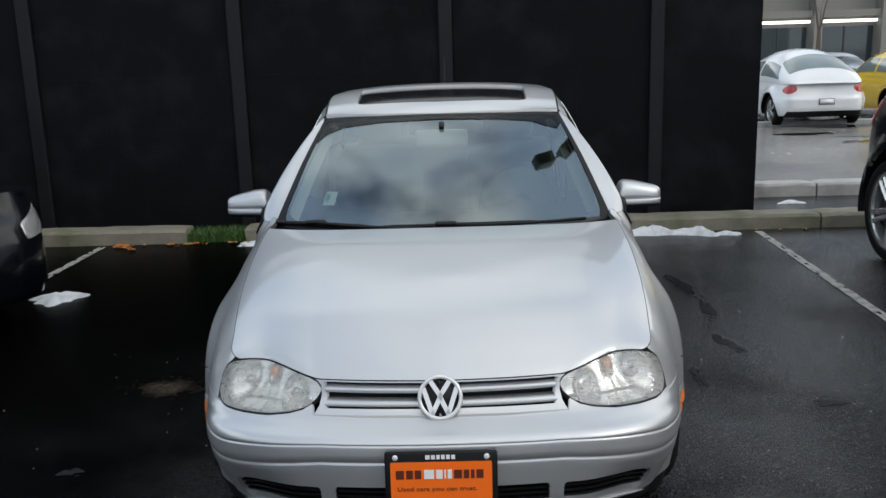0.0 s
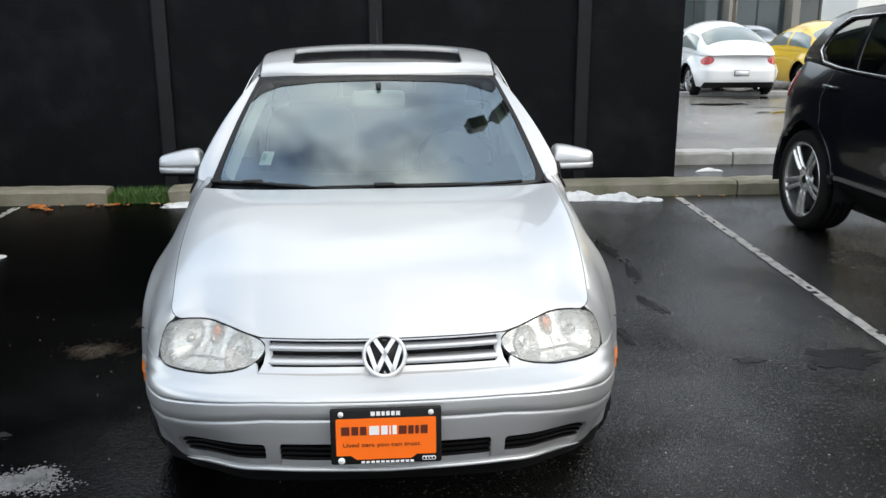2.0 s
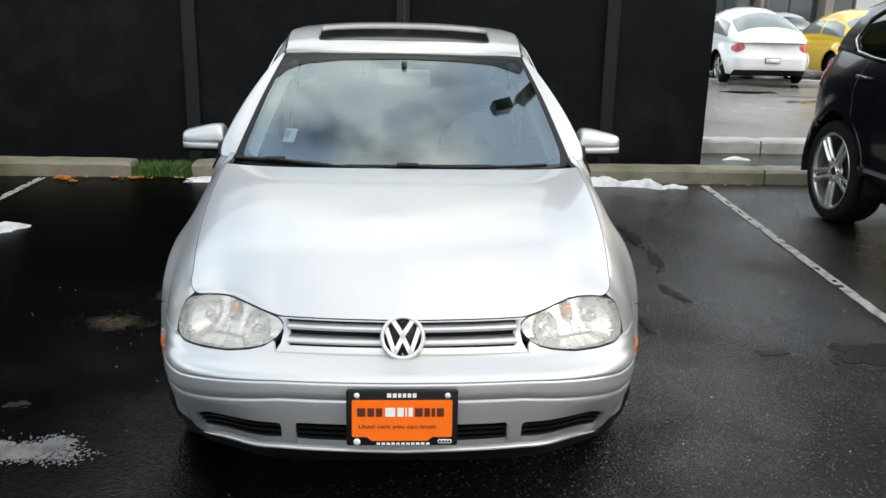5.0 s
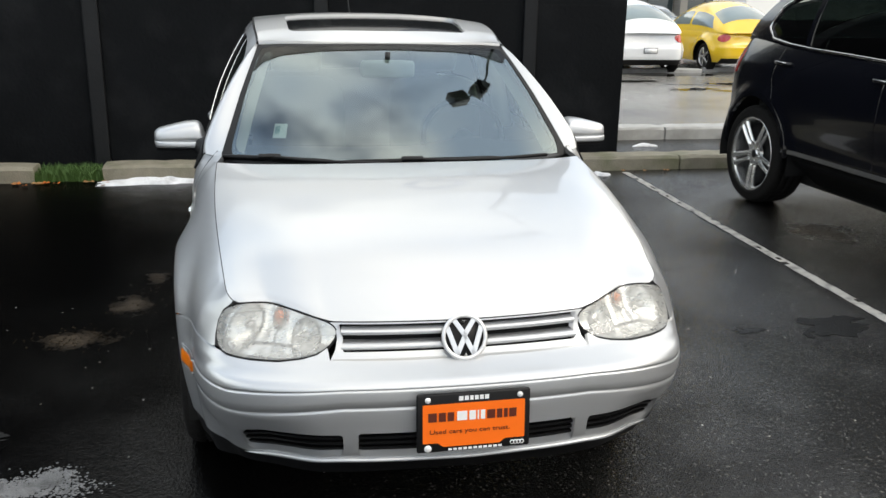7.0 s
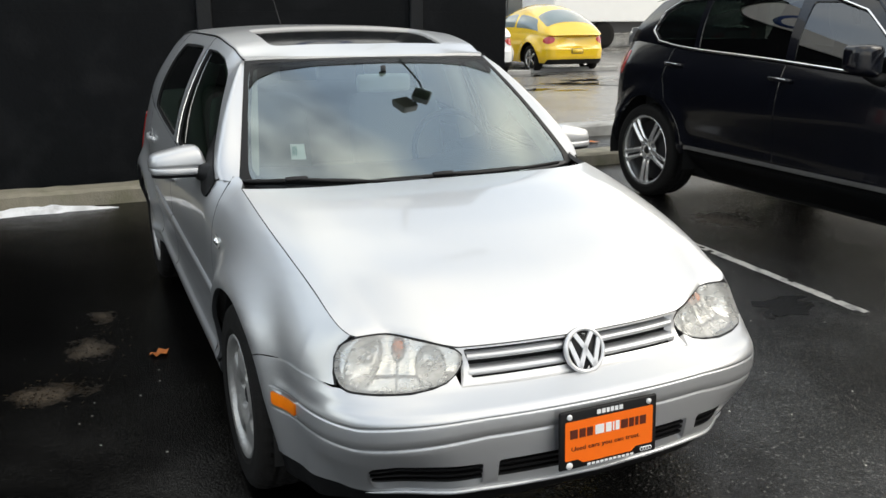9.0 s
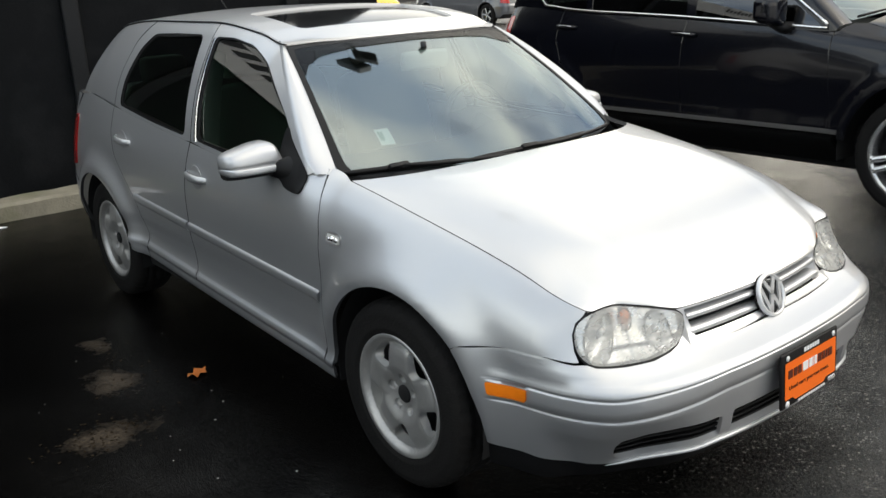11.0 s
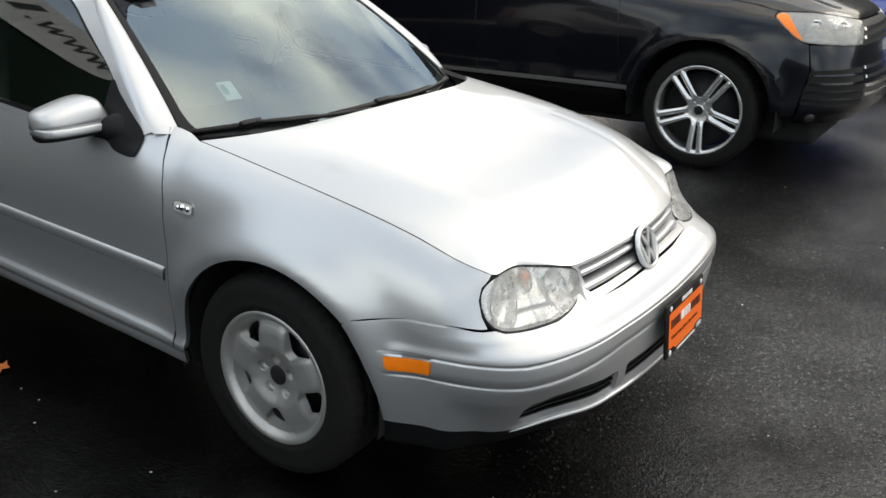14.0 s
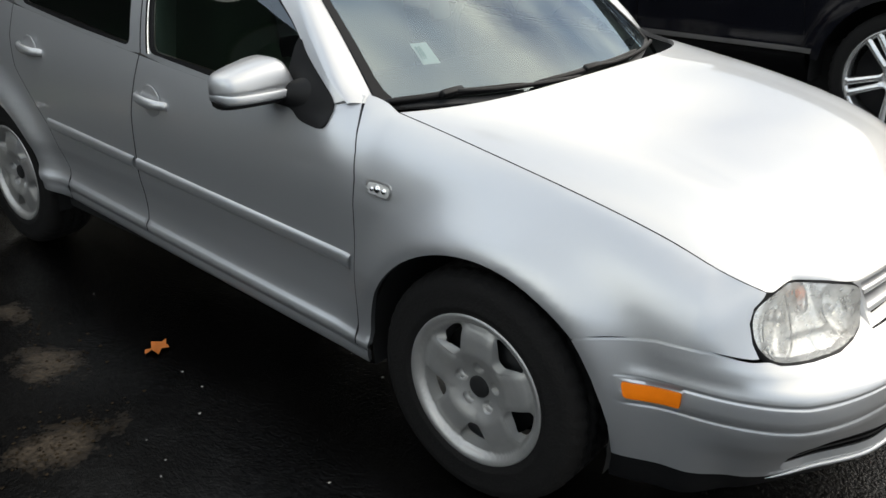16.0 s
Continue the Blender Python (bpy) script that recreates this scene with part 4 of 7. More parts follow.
# grille surround, slats and emblem
gr_out = [(-.390, .5805), (.390, .5805), (.378, .6000), (.3735, .6270), (.377, .6490), (.397, .6690), (-.397, .6690), (-.377, .6490), (-.3735, .6270), (-.378, .6000)]
gr_hole = rounded([(-.356, .5945), (.356, .5945), (.358, .6270), (.372, .6650), (-.372, .6650), (-.358, .6270)], .008)
grille = finish("grille", sheet(gr_out, lambda s, z: GOLF(s, z, -.002), 0.02, [gr_hole], 0.03), SILVER, hatchback, "silver grille with horizontal slats")
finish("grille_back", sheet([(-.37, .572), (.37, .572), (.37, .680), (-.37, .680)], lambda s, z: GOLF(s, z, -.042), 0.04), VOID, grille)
for z in (.642, .606):
    ss = np.linspace(-.362, .362, 40)
    rows = [GOLF(ss, np.full(40, z + dz), du) for du, dz in ((-.035, .0075), (-.006, .0085), (.0, .0045), (-.001, -.0045), (-.007, -.0085), (-.035, -.0085))]
    finish("grille_slat", loft(rows, flip=True), SILVER, grille)


def emblem(owner, at, tilt, r):
    """A chrome ring round a dark disc with raised chevrons."""
    base = part("emblem", lathe(bmesh.new(), [(0.0, 0.0), (r * .99, 0.0), (r, .012), (0, .012)], 40, 'y'), BLACK_PLASTIC, owner, "round chrome and black emblem")
    base.matrix_basis = pose(*at, tilt, 0, 0)
    part("ring", lathe(bmesh.new(), [(r * .83, -.001), (r * .86, -.007), (r * .96, -.008), (r * 1.02, -.002), (r * 1.00, .006)], 48, 'y'), EMBLEM, base)
    strokes = [((-.42, .72), (-.006, .10)), ((.42, .72), (.006, .10)), ((-.74, .40), (-.36, -.72)), ((.74, .40), (.36, -.72)), ((-.36, -.72), (0, .02)), ((.36, -.72), (0, .02))]
    for (x0, z0), (x1, z1) in strokes:
        bm = bmesh.new()
        a, b = Vector((x0 * r, 0, z0 * r)), Vector((x1 * r, 0, z1 * r))
        d = (b - a).normalized()
        n = Vector((-d.z, 0, d.x)) * r * .105
        q = [a - n - d * r * .05, b - n + d * r * .05, b + n + d * r * .05, a + n - d * r * .05]
        f = [bm.verts.new(p + Vector((0, -.006, 0))) for p in q]
        g = [bm.verts.new(p + Vector((0, .003, 0))) for p in q]
        bm.faces.new(f)
        for i in range(4):
            bm.faces.new((f[i], g[i], g[(i + 1) % 4], f[(i + 1) % 4]))
        bmesh.ops.recalc_face_normals(bm, faces=bm.faces)
        part("stroke", bm, EMBLEM, base, smooth=False)
    return base


emblem(hatchback, (0, -.770, .630), -21, .065)

# headlights
lamp_out = loop([(.378, .6360), (.394, .6140), (.424, .5960), (.475, .5850), (.55, .5785), (.65, .5770), (.706, .5790), (.755, .5828), (.795, .5940), (.828, .6200), (.843, .6550), (.839, .6800), (.816, .6970), (.778, .7052), (.73, .7075), (.66, .7055), (.60, .7005), (.522, .6920), (.45, .6800), (.403, .6680), (.381, .6530)], 4)
lamp_out = inset_line(lamp_out, -.0038)
for sgn in (1, -1):
    f = GOLF if sgn > 0 else mirrored(GOLF)
    off = lambda o: (lambda s, z: GOLF(s, z, o)) if sgn > 0 else mirrored(lambda s, z: GOLF(s, z, o))
    shrink = inset_line(lamp_out, .0042)
    bezel = finish("headlight", sheet(lamp_out, off(-.002), 0.015, [shrink], 0.02, flip=sgn < 0), BLACK_PLASTIC, hatchback, "hazy twin headlight with an orange bulb")
    lens = finish("lens", sheet(shrink, off(.001), 0.015, fold=0.0, flip=sgn < 0), GLASS_LAMP, bezel)
    lens.visible_shadow = False

    def bowl(s, z, sgn=sgn):
        """The reflector behind the lens: two bowls, a small one for the bulb and a facetted skirt."""
        d1, d2, d3 = np.hypot(s - .745, (z - .644) * 1.05) / .066, np.hypot(s - .475, z - .624) / .048, np.hypot(s - .600, z - .667) / .028
        deep = .016 + .042 * np.sqrt(np.clip(1 - d1 ** 2, 0, 1)) + .036 * np.sqrt(np.clip(1 - d2 ** 2, 0, 1)) + .018 * np.sqrt(np.clip(1 - d3 ** 2, 0, 1))
        skirt = (d1 > 1) & (d2 > 1) & (d3 > 1)
        deep = deep + skirt * (.010 * (z < .600) + .004 * (s > .60) + .0030 * np.abs(np.sin(s * 40)) + .001 * np.sin(z * 90 + s * 40))
        p = GOLF(s, z, 0.0)
        q = GOLF(s, z, -.001)
        n = (p - q) / .001
        p = p - n * deep[:, None]
        p[:, 0] *= sgn
        return p
    finish("reflector", sheet(lamp_out, bowl, 0.008, fold=0.0, flip=sgn < 0), REFLECTOR, bezel)
    for cs, cz, cr, kz in ((.745, .644, .0675, 1.05), (.475, .624, .0495, 1.0), (.600, .667, .0285, 1.0)):
        ts = np.linspace(0, 2 * math.pi, 40, endpoint=False)
        ring = GOLF(cs + cr * np.cos(ts), cz + cr / kz * np.sin(ts), -.014)
        ring[:, 0] *= sgn
        part("bowl_rim", tube(bmesh.new(), ring.tolist(), .0022, 6, closed=True), LAMP_DIM, bezel)
    for (s, z, r, dep, mt, nm) in ((.600, .670, .017, .022, ORANGE_BULB, "indicator_bulb"), (.745, .644, .016, .034, BRIGHT_ALLOY, "main_bulb"), (.475, .624, .013, .03, BRIGHT_ALLOY, "side_bulb")):
        p = GOLF(np.array([s]), np.array([z]), -dep)[0]
        bm = bmesh.new()
        bmesh.ops.create_uvsphere(bm, u_segments=16, v_segments=10, radius=r)
        part(nm, bm, mt, bezel).location = (p[0] * sgn, p[1], p[2])

# side markers in the bumper band
for sgn in (1, -1):
    f = GOLF.flank(.0070) if sgn > 0 else mirrored(GOLF.flank(.0070))
    finish("side_marker", sheet(rounded([(-.516, .4605), (-.400, .4585), (-.390, .4940), (-.516, .4975)], .008), f, 0.012, fold=0.01, flip=sgn < 0), AMBER, bumper, "orange side marker")
    f = GOLF.flank(.0055) if sgn > 0 else mirrored(GOLF.flank(.0055))
    hook = rounded([(-.518, .4505), (-.388, .4480), (-.372, .5040), (-.518, .5075), (-.518, .4995), (-.389, .4958), (-.399, .4568), (-.518, .4590)], .005)
    finish("marker_frame", sheet(hook, f, 0.008, fold=0.008, flip=sgn < 0), SILVER, bumper)

# doors, sills and rear quarters
belt = knots([(.35, .938), (.6, .915), (1.02, .925), (1.40, .952), (1.7, .978), (2.0, 1.005), (2.25, 1.03), (2.7, 1.06), (3.3, 1.05)])
Bs = lambda z: float(np.interp(z, [.32, .56, .76, .96, 1.36], [1.437, 1.462, 1.447, 1.40, 1.455]))
rear_seam = [(1.955, .405), (1.975, .45), (2.065, .60), (2.17, .71), (2.255, .80), (2.285, .92), (2.27, 1.028)]
fd = [(.410, .2955), (.66, .3085), (.92, .3222), (1.18, .336), (1.438, .3495)] + [(Bs(z) - .003, z) for z in (.45, .56, .66, .76, .86)] + [(Bs(.95) - .003, float(belt(1.40)))]
fd += [(y, float(belt(y))) for y in (1.2, 1.02, .8, .6, .54)] + [(.535, .966), (.478, .964), (.462, .960), (.439, .905), (.417, .84), (.4083, .77), (.4113, .70), (.4113, .56), (.4053, .41)]
rd = [(1.444, .350), (1.70, .3635), (1.972, .378)] + rear_seam[1:] + [(y, float(belt(y))) for y in (2.1, 2.0, 1.8, 1.6)] + [(Bs(.95) + .003, float(belt(1.41)))] + [(Bs(z) + .003, z) for z in (.86, .76, .66, .56, .45)]


def foot(line):
    p = np.array(dense(line, .02))
    return list(zip(p[:, 0], bumper_warp(GOLF.sy(p[:, 0]), p[:, 1])))


def along_foot(y, w):
    return flank(y, uncrease(GOLF.sy(y), w))


foot_rows = (.262, .272, .280, .288, .291, .294, .299, .304, .3095, .315, .3215, .328, .334, .345, .36)
front_doors = pair("front_door", foot(fd), along_foot, SILVER, 0.025, rows_at=foot_rows)
rear_doors = pair("rear_door", foot(rd), along_foot, SILVER, 0.025, rows_at=foot_rows)
sill = [(.368, .248), (.66, .262), (.92, .2755), (1.18, .289), (1.50, .306), (1.985, .331), (1.985, .374), (1.70, .359), (1.437, .345), (1.18, .3312), (.92, .3175), (.66, .3038), (.408, .2905), (.369, .285)]
pair("sill", foot(sill), along_foot, SILVER, 0.02, rows_at=foot_rows)
arch_r = [(2.511 + 0.365 * math.cos(a), .31 + 0.365 * math.sin(a)) for a in np.radians(np.arange(0, 176, 5))]
quarter = [(1.992, .332), (1.980, .405)] + [(y + .005, z) for y, z in rear_seam[1:]] + [(2.45, 1.045), (2.70, 1.06), (2.86, 1.045), (2.98, .95), (3.06, .60), (2.90, .55), (2.876, .34)] + arch_r[1:]
pair("rear_quarter", quarter, flank, SILVER, 0.022, fold=0.016)
rb = [(S(2.885), .25), (GOLF.length, .25), (GOLF.length, .60), (S(3.05), .60), (S(2.895), .545)]
pair("rear_bumper", rb, lambda s, z: GOLF(s, z, .004), SILVER, 0.04)
pair("tailgate_lower", [(S(3.06), .60), (GOLF.length, .60), (GOLF.length, 1.04), (S(2.90), 1.04), (S(2.99), .95)], GOLF, SILVER, 0.05)
pair("tail_lamp", rounded([(2.93, .66), (3.02, .66), (2.98, .92), (2.90, .94)], .02), GOLF.flank(.006), RED_LENS, 0.03)

# upper sides
top_z = knots([(.40, 1.345), (.98, 1.345), (1.13, 1.384), (1.5, 1.424), (2.1, 1.424), (2.5, 1.400), (2.66, 1.375), (3.3, 1.30)])
top_x = knots([(.40, .55), (.98, .552), (1.3, .568), (2.0, .574), (2.5, .560), (2.7, .54), (3.3, .48)])


def upper(out=0.0):
    def f(y, z):
        zb, zt, xt = belt(y), top_z(y), top_x(y)
        xb = flank(y, zb)[:, 0] - .002
        t = np.clip((z - zb) / (zt - zb), -.1, 1.1)
        x = xb + (xt - xb) * t + .030 * 4 * t * (1 - t) - .012 * np.clip((t - .86) / .14, 0, 1) ** 2
        return np.stack([x + out, y, z], axis=1)
    return f


post = [(.49, .950), (.60, 1.043), (.72, 1.140), (.84, 1.228), (.94, 1.298), (1.03, 1.350)]   # front edge of the side frame
f_glass = rounded([(.57, .940), (.66, .926), (1.02, .938), (1.352, .965), (1.385, 1.10), (1.425, 1.366), (1.28, 1.364), (1.13, 1.338), (1.033, 1.290), (.868, 1.196), (.736, 1.118), (.63, 1.035), (.58, .985)], .03, 4)
r_glass = rounded([(1.462, .972), (1.8, .998), (2.205, 1.04), (2.19, 1.16), (2.12, 1.30), (2.03, 1.366), (1.80, 1.372), (1.535, 1.372), (1.50, 1.20)], .035, 4)
fr = post + [(y, float(top_z(y)) - .006) for y in (1.13, 1.25, 1.38)] + [(Bs(1.36) - .003, float(top_z(1.45)) - .006), (1.43, 1.16), (Bs(.96) - .003, .958)] + [(y, float(belt(y)) - .006) for y in (1.2, 1.02, .8, .6)]
rr = [(Bs(.96) + .003, .958), (1.436, 1.16), (Bs(1.36) + .003, float(top_z(1.46)) - .006)] + [(y, float(top_z(y)) - .006) for y in (1.7, 1.95, 2.10)] + [(2.20, 1.33), (2.255, 1.18), (2.272, 1.034)] + [(y, float(belt(y)) - .006) for y in (2.1, 1.9, 1.7, 1.5)]
qr = [(2.278, 1.036), (2.26, 1.18), (2.205, 1.335), (2.115, float(top_z(2.1)) - .006), (2.3, float(top_z(2.3)) - .006), (2.5, float(top_z(2.5)) - .006), (2.62, 1.375), (2.73, 1.22), (2.84, 1.06), (2.6, float(belt(2.6)) + .002), (2.4, float(belt(2.4)) + .002)]
for doors, frame_line, pane in ((front_doors, fr, f_glass), (rear_doors, rr, r_glass)):
    for ob, sgn in zip(doors, (1, -1)):
        wrap = (lambda f: f) if sgn > 0 else mirrored
        finish("window_frame", sheet(frame_line, wrap(upper()), 0.025, [pane], 0.018, flip=sgn < 0, dark_fold=True), SILVER, ob, "", VOID)
        c = np.mean(pane, axis=0)
        inner = [tuple(c + (np.array(p) - c) * (1 - .014 / max(.1, np.hypot(*(np.array(p) - c))))) for p in pane]
        outer = [tuple(c + (np.array(p) - c) * (1 + .006 / max(.1, np.hypot(*(np.array(p) - c))))) for p in pane]
        finish("window_seal", sheet(outer, wrap(upper(-.006)), 0.03, [inner], 0.004, flip=sgn < 0), BLACK_PLASTIC, ob)
        g = finish("window_pane", sheet(inner, wrap(even_surface(upper(-.014), inner)), 0.05, fold=0, flip=sgn < 0), GLASS_SIDE, ob)
        g.visible_shadow = False
pair("rear_pillar", qr, upper(), SILVER, 0.03)
# chrome-like bright bead up the rear edge of the front window
for sgn in (1, -1):
    wrap = (lambda f: f) if sgn > 0 else mirrored
    finish("window_bead", sheet([(1.352, .962), (1.362, .962), (1.395, 1.10), (1.434, 1.362), (1.424, 1.362), (1.385, 1.10)], wrap(upper(.004)), 0.02, fold=.006, flip=sgn < 0), CHROME, hatchback)

# windscreen, pillars beside it, roof
def screen(out=0.0):
    def f(u, v):
        x = u * (.705 + (.552 - .705) * v)
        y = .262 + .188 * u ** 2 + (.94 + .040 * u ** 2 - .262 - .188 * u ** 2) * v
        z = .948 + .001 * u ** 2 + (1.348 - .012 * u ** 2 - .948 - .001 * u ** 2) * v
        b = .022 * 4 * v * (1 - v) * (1 - .3 * u ** 2) + out
        return np.stack([x, y - .5 * b, z + .86 * b], axis=1)
    return f


DARK_FILM = glass("dark_film", (0.90, 0.97, 1.0), 0.03, 0.36, (0.5, 0.5, 0.5), 1.5)
ws_line = rounded([(-.985, -.045), (-.5, -.07), (0, -.078), (.5, -.07), (.985, -.045), (.99, .5), (.985, .985), (0, .985), (-.985, .985), (-.99, .5)], .05, 4)
ws_in = rounded([(-.93, .020), (-.5, -.012), (0, -.018), (.5, -.012), (.93, .020), (.94, .5), (.925, .945), (0, .955), (-.925, .945), (-.94, .5)], .09, 4)
windscreen = finish("windscreen", sheet(ws_line, screen(), 0.05, fold=0, flip=False), GLASS_WS, hatchback, "windscreen reflecting the sky")
windscreen.visible_shadow = False
finish("screen_border", sheet(ws_line, screen(-.006), 0.04, [ws_in], 0.0), DARK_TRIM, windscreen)
seal = [(-.985, -.045), (-.90, -.052), (-.925, -.012), (-.944, .035), (-.951, .10), (-.958, .5), (-.958, .85), (-.945, .948), (-.86, .960), (0, .964), (.86, .960), (.945, .948), (.958, .85), (.958, .5), (.951, .10), (.944, .035), (.925, -.012), (.90, -.052), (.985, -.045),
        (.99, .5), (.985, .985), (0, .985), (-.985, .985), (-.99, .5)]
# arched strip at the top of the screen, covered with a dark film
band = [(-.955, .70), (-.90, .80), (-.78, .868), (-.5, .905), (0, .918), (.5, .905), (.72, .88), (.84, .82), (.90, .79), (.955, .86), (.95, .965), (0, .972), (-.95, .965)]
finish("dark_band", sheet(rounded(band, .02, 3), screen(.0025), 0.03, fold=0), DARK_FILM, windscreen, "dark film over an arched strip along the top of the windscreen")
finish("windscreen_seal", sheet(seal, screen(.003), 0.02, fold=0.006), BLACK_PLASTIC, windscreen)
cowl_line = [(-.925, -.05), (-.5, -.074), (0, -.082), (.5, -.074), (.925, -.05), (.90, -.030), (.5, -.048), (0, -.054), (-.5, -.048), (-.90, -.030)]
finish("cowl", sheet(rounded(cowl_line, .01, 2), screen(.005), .03, fold=.004), COWL_GREY, hatchback, "dark grey plastic cowl under the wipers")
for sgn in (1, -1):
    rows, n = [], 24
    pz = np.linspace(-.022, 1, n)
    W = screen()(np.full(n, .99), pz)
    ys = np.interp(pz, [-.05, *np.linspace(0, 1, len(post))], [.469, *[p[0] for p in post]])
    zs = np.interp(pz, [-.05, *np.linspace(0, 1, len(post))], [.934, *[p[1] for p in post]])
    P = upper()(ys, zs)
    soft = np.clip((pz + .03) / .25, 0, 1)
    P[:, 0] += .0025 * (1 - np.clip(pz / .1, 0, 1))
    span_ = np.linalg.norm(P - W, axis=1)[:, None]
    swell = (.35 + .65 * np.clip((pz + .05) / .30, 0, 1))[:, None]
    C1 = W + (P - W) * .33 * (1 - swell) + span_ * np.array([.32, .12, .06]) * swell
    C2 = P + span_ * (np.array([-.14, -.26, .32]) * (.25 + .75 * soft)[:, None])
    for t in np.linspace(0, 1, 11):
        rows.append(W * (1 - t) ** 3 + C1 * 3 * t * (1 - t) ** 2 + C2 * 3 * t * t * (1 - t) + P * t ** 3)
    rows = np.array(rows)
    rows[:, :, 0] *= sgn
    finish("windscreen_pillar", loft(rows, flip=sgn < 0), SILVER, hatchback)

roof_c = knots([(.90, 1.325), (.94, 1.346), (1.02, 1.378), (1.15, 1.415), (1.35, 1.446), (1.6, 1.462), (2.0, 1.458), (2.4, 1.430), (2.66, 1.395)])


def roof_fn(out=0.0):
    def f(x, y):
        k = np.clip(np.abs(x) / top_x(y), 0, 1.02)
        ze = top_z(y) + .001
        return np.stack([x, y, roof_c(y) + (np.minimum(ze, roof_c(y)) - roof_c(y)) * k ** 2.6 + out], axis=1)
    return f


edge = [(float(top_x(y)) - .008, y) for y in np.linspace(.985, 2.62, 24)]
roof_line = [(0, .945), (.3, .955)] + edge + [(.3, 2.66), (0, 2.68), (-.3, 2.66)] + [(-x, y) for x, y in edge[::-1]] + [(-.3, .955)]
sun_hole = rounded([(-.41, 1.085), (0, 1.07), (.41, 1.085), (.42, 1.50), (0, 1.52), (-.42, 1.50)], .05, 4)
roof = finish("roof", sheet(roof_line, roof_fn(), 0.03, [sun_hole], 0.012), SILVER, hatchback)
c = np.mean(sun_hole, axis=0)
SUNROOF = material("sunroof_glass", (0.008, 0.009, 0.010), 0.12, coat=0.3, vary=0.2, scale=8)
finish("sunroof", sheet([tuple(c + (np.array(p) - c) * .985) for p in sun_hole], roof_fn(-.012), 0.04), SUNROOF, roof, "dark tilted glass sunroof panel")
for sgn in (1, -1):
    ys = np.linspace(.96, 2.6, 40)
    bm = tube(bmesh.new(), [(sgn * (float(top_x(y)) - .002), y, float(top_z(y)) - .004) for y in ys], .0035, 6)
    part("roof_strip", bm, BLACK_PLASTIC, hatchback)
bm = tube(bmesh.new(), [(0, 2.50, 1.42), (0, 2.56, 1.47), (0, 2.70, 1.60)], [.006, .004, .002], 6)
part("aerial", bm, BLACK_PLASTIC, roof)
hz = np.linspace(0, 1, 14)
rows = []
for t in hz:
    y0, z0 = 2.62 + (2.84 - 2.62) * t, 1.375 + (1.06 - 1.375) * t
    e = upper()(np.array([y0]), np.array([z0]))[0]
    rows.append([(e[0] * u, y0 + .10 * (1 - u * u), z0 + .012 * (1 - u * u)) for u in np.linspace(-1, 1, 13)])
finish("rear_window", loft(rows, flip=True), GLASS_DARK, hatchback)

# rub strips, handles
for doors, y0, y1 in ((front_doors, .425, 1.452), (rear_doors, 1.47, 2.055)):
    for ob, sgn in zip(doors, (1, -1)):
        ys = np.linspace(y0, y1, 30)
        zz = .534 + (ys - .42) * .051
        rows = []
        for du, dz in ((-.002, .022), (.007, .018), (.010, .010), (.010, -.010), (.007, -.018), (-.002, -.022)):
            q = GOLF.flank(du)(ys, zz + dz)
            q[:, 0] *= sgn
            rows.append(q)
        finish("rub_strip", loft(rows, flip=sgn > 0), SILVER, ob)
        hy, hz0 = ((1.32, .822) if doors is front_doors else (2.115, .885))
        p = flank(np.array([hy]), np.array([hz0]))[0]
        bm = bmesh.new()
        bmesh.ops.create_uvsphere(bm, u_segments=24, v_segments=12, radius=1, matrix=Matrix.Translation((sgn * (p[0] + .002), hy, hz0)) @ Matrix.Diagonal((.004, .052, .052, 1)))
        part("handle_bowl", bm, SILVER, ob)
        rows = []
        for t in np.linspace(0, 1, 12):
            y = hy + .085 - .17 * t
            lift = .012 + .022 * math.sin(math.pi * min(1, max(0, (t * 1.1)))) ** .5
            w = .013 + .004 * math.sin(math.pi * t)
            zc0 = hz0 + .006 - .012 * t
            rows.append([(sgn * (p[0] + lift - .010 + .010 * math.cos(a)), y, zc0 + w * math.sin(a)) for a in np.linspace(0, 2 * math.pi, 12, endpoint=False)])
        bm = bmesh.new()
        vs = [[bm.verts.new(q) for q in r] for r in rows]
        for a, b in zip(vs, vs[1:]):
            for k in range(12):
                bm.faces.new((a[k], a[(k + 1) % 12], b[(k + 1) % 12], b[k]))
        bm.faces.new(vs[0]), bm.faces.new(vs[-1])
        bmesh.ops.recalc_face_normals(bm, faces=bm.faces)
        part("door_handle", bm, SILVER, ob)

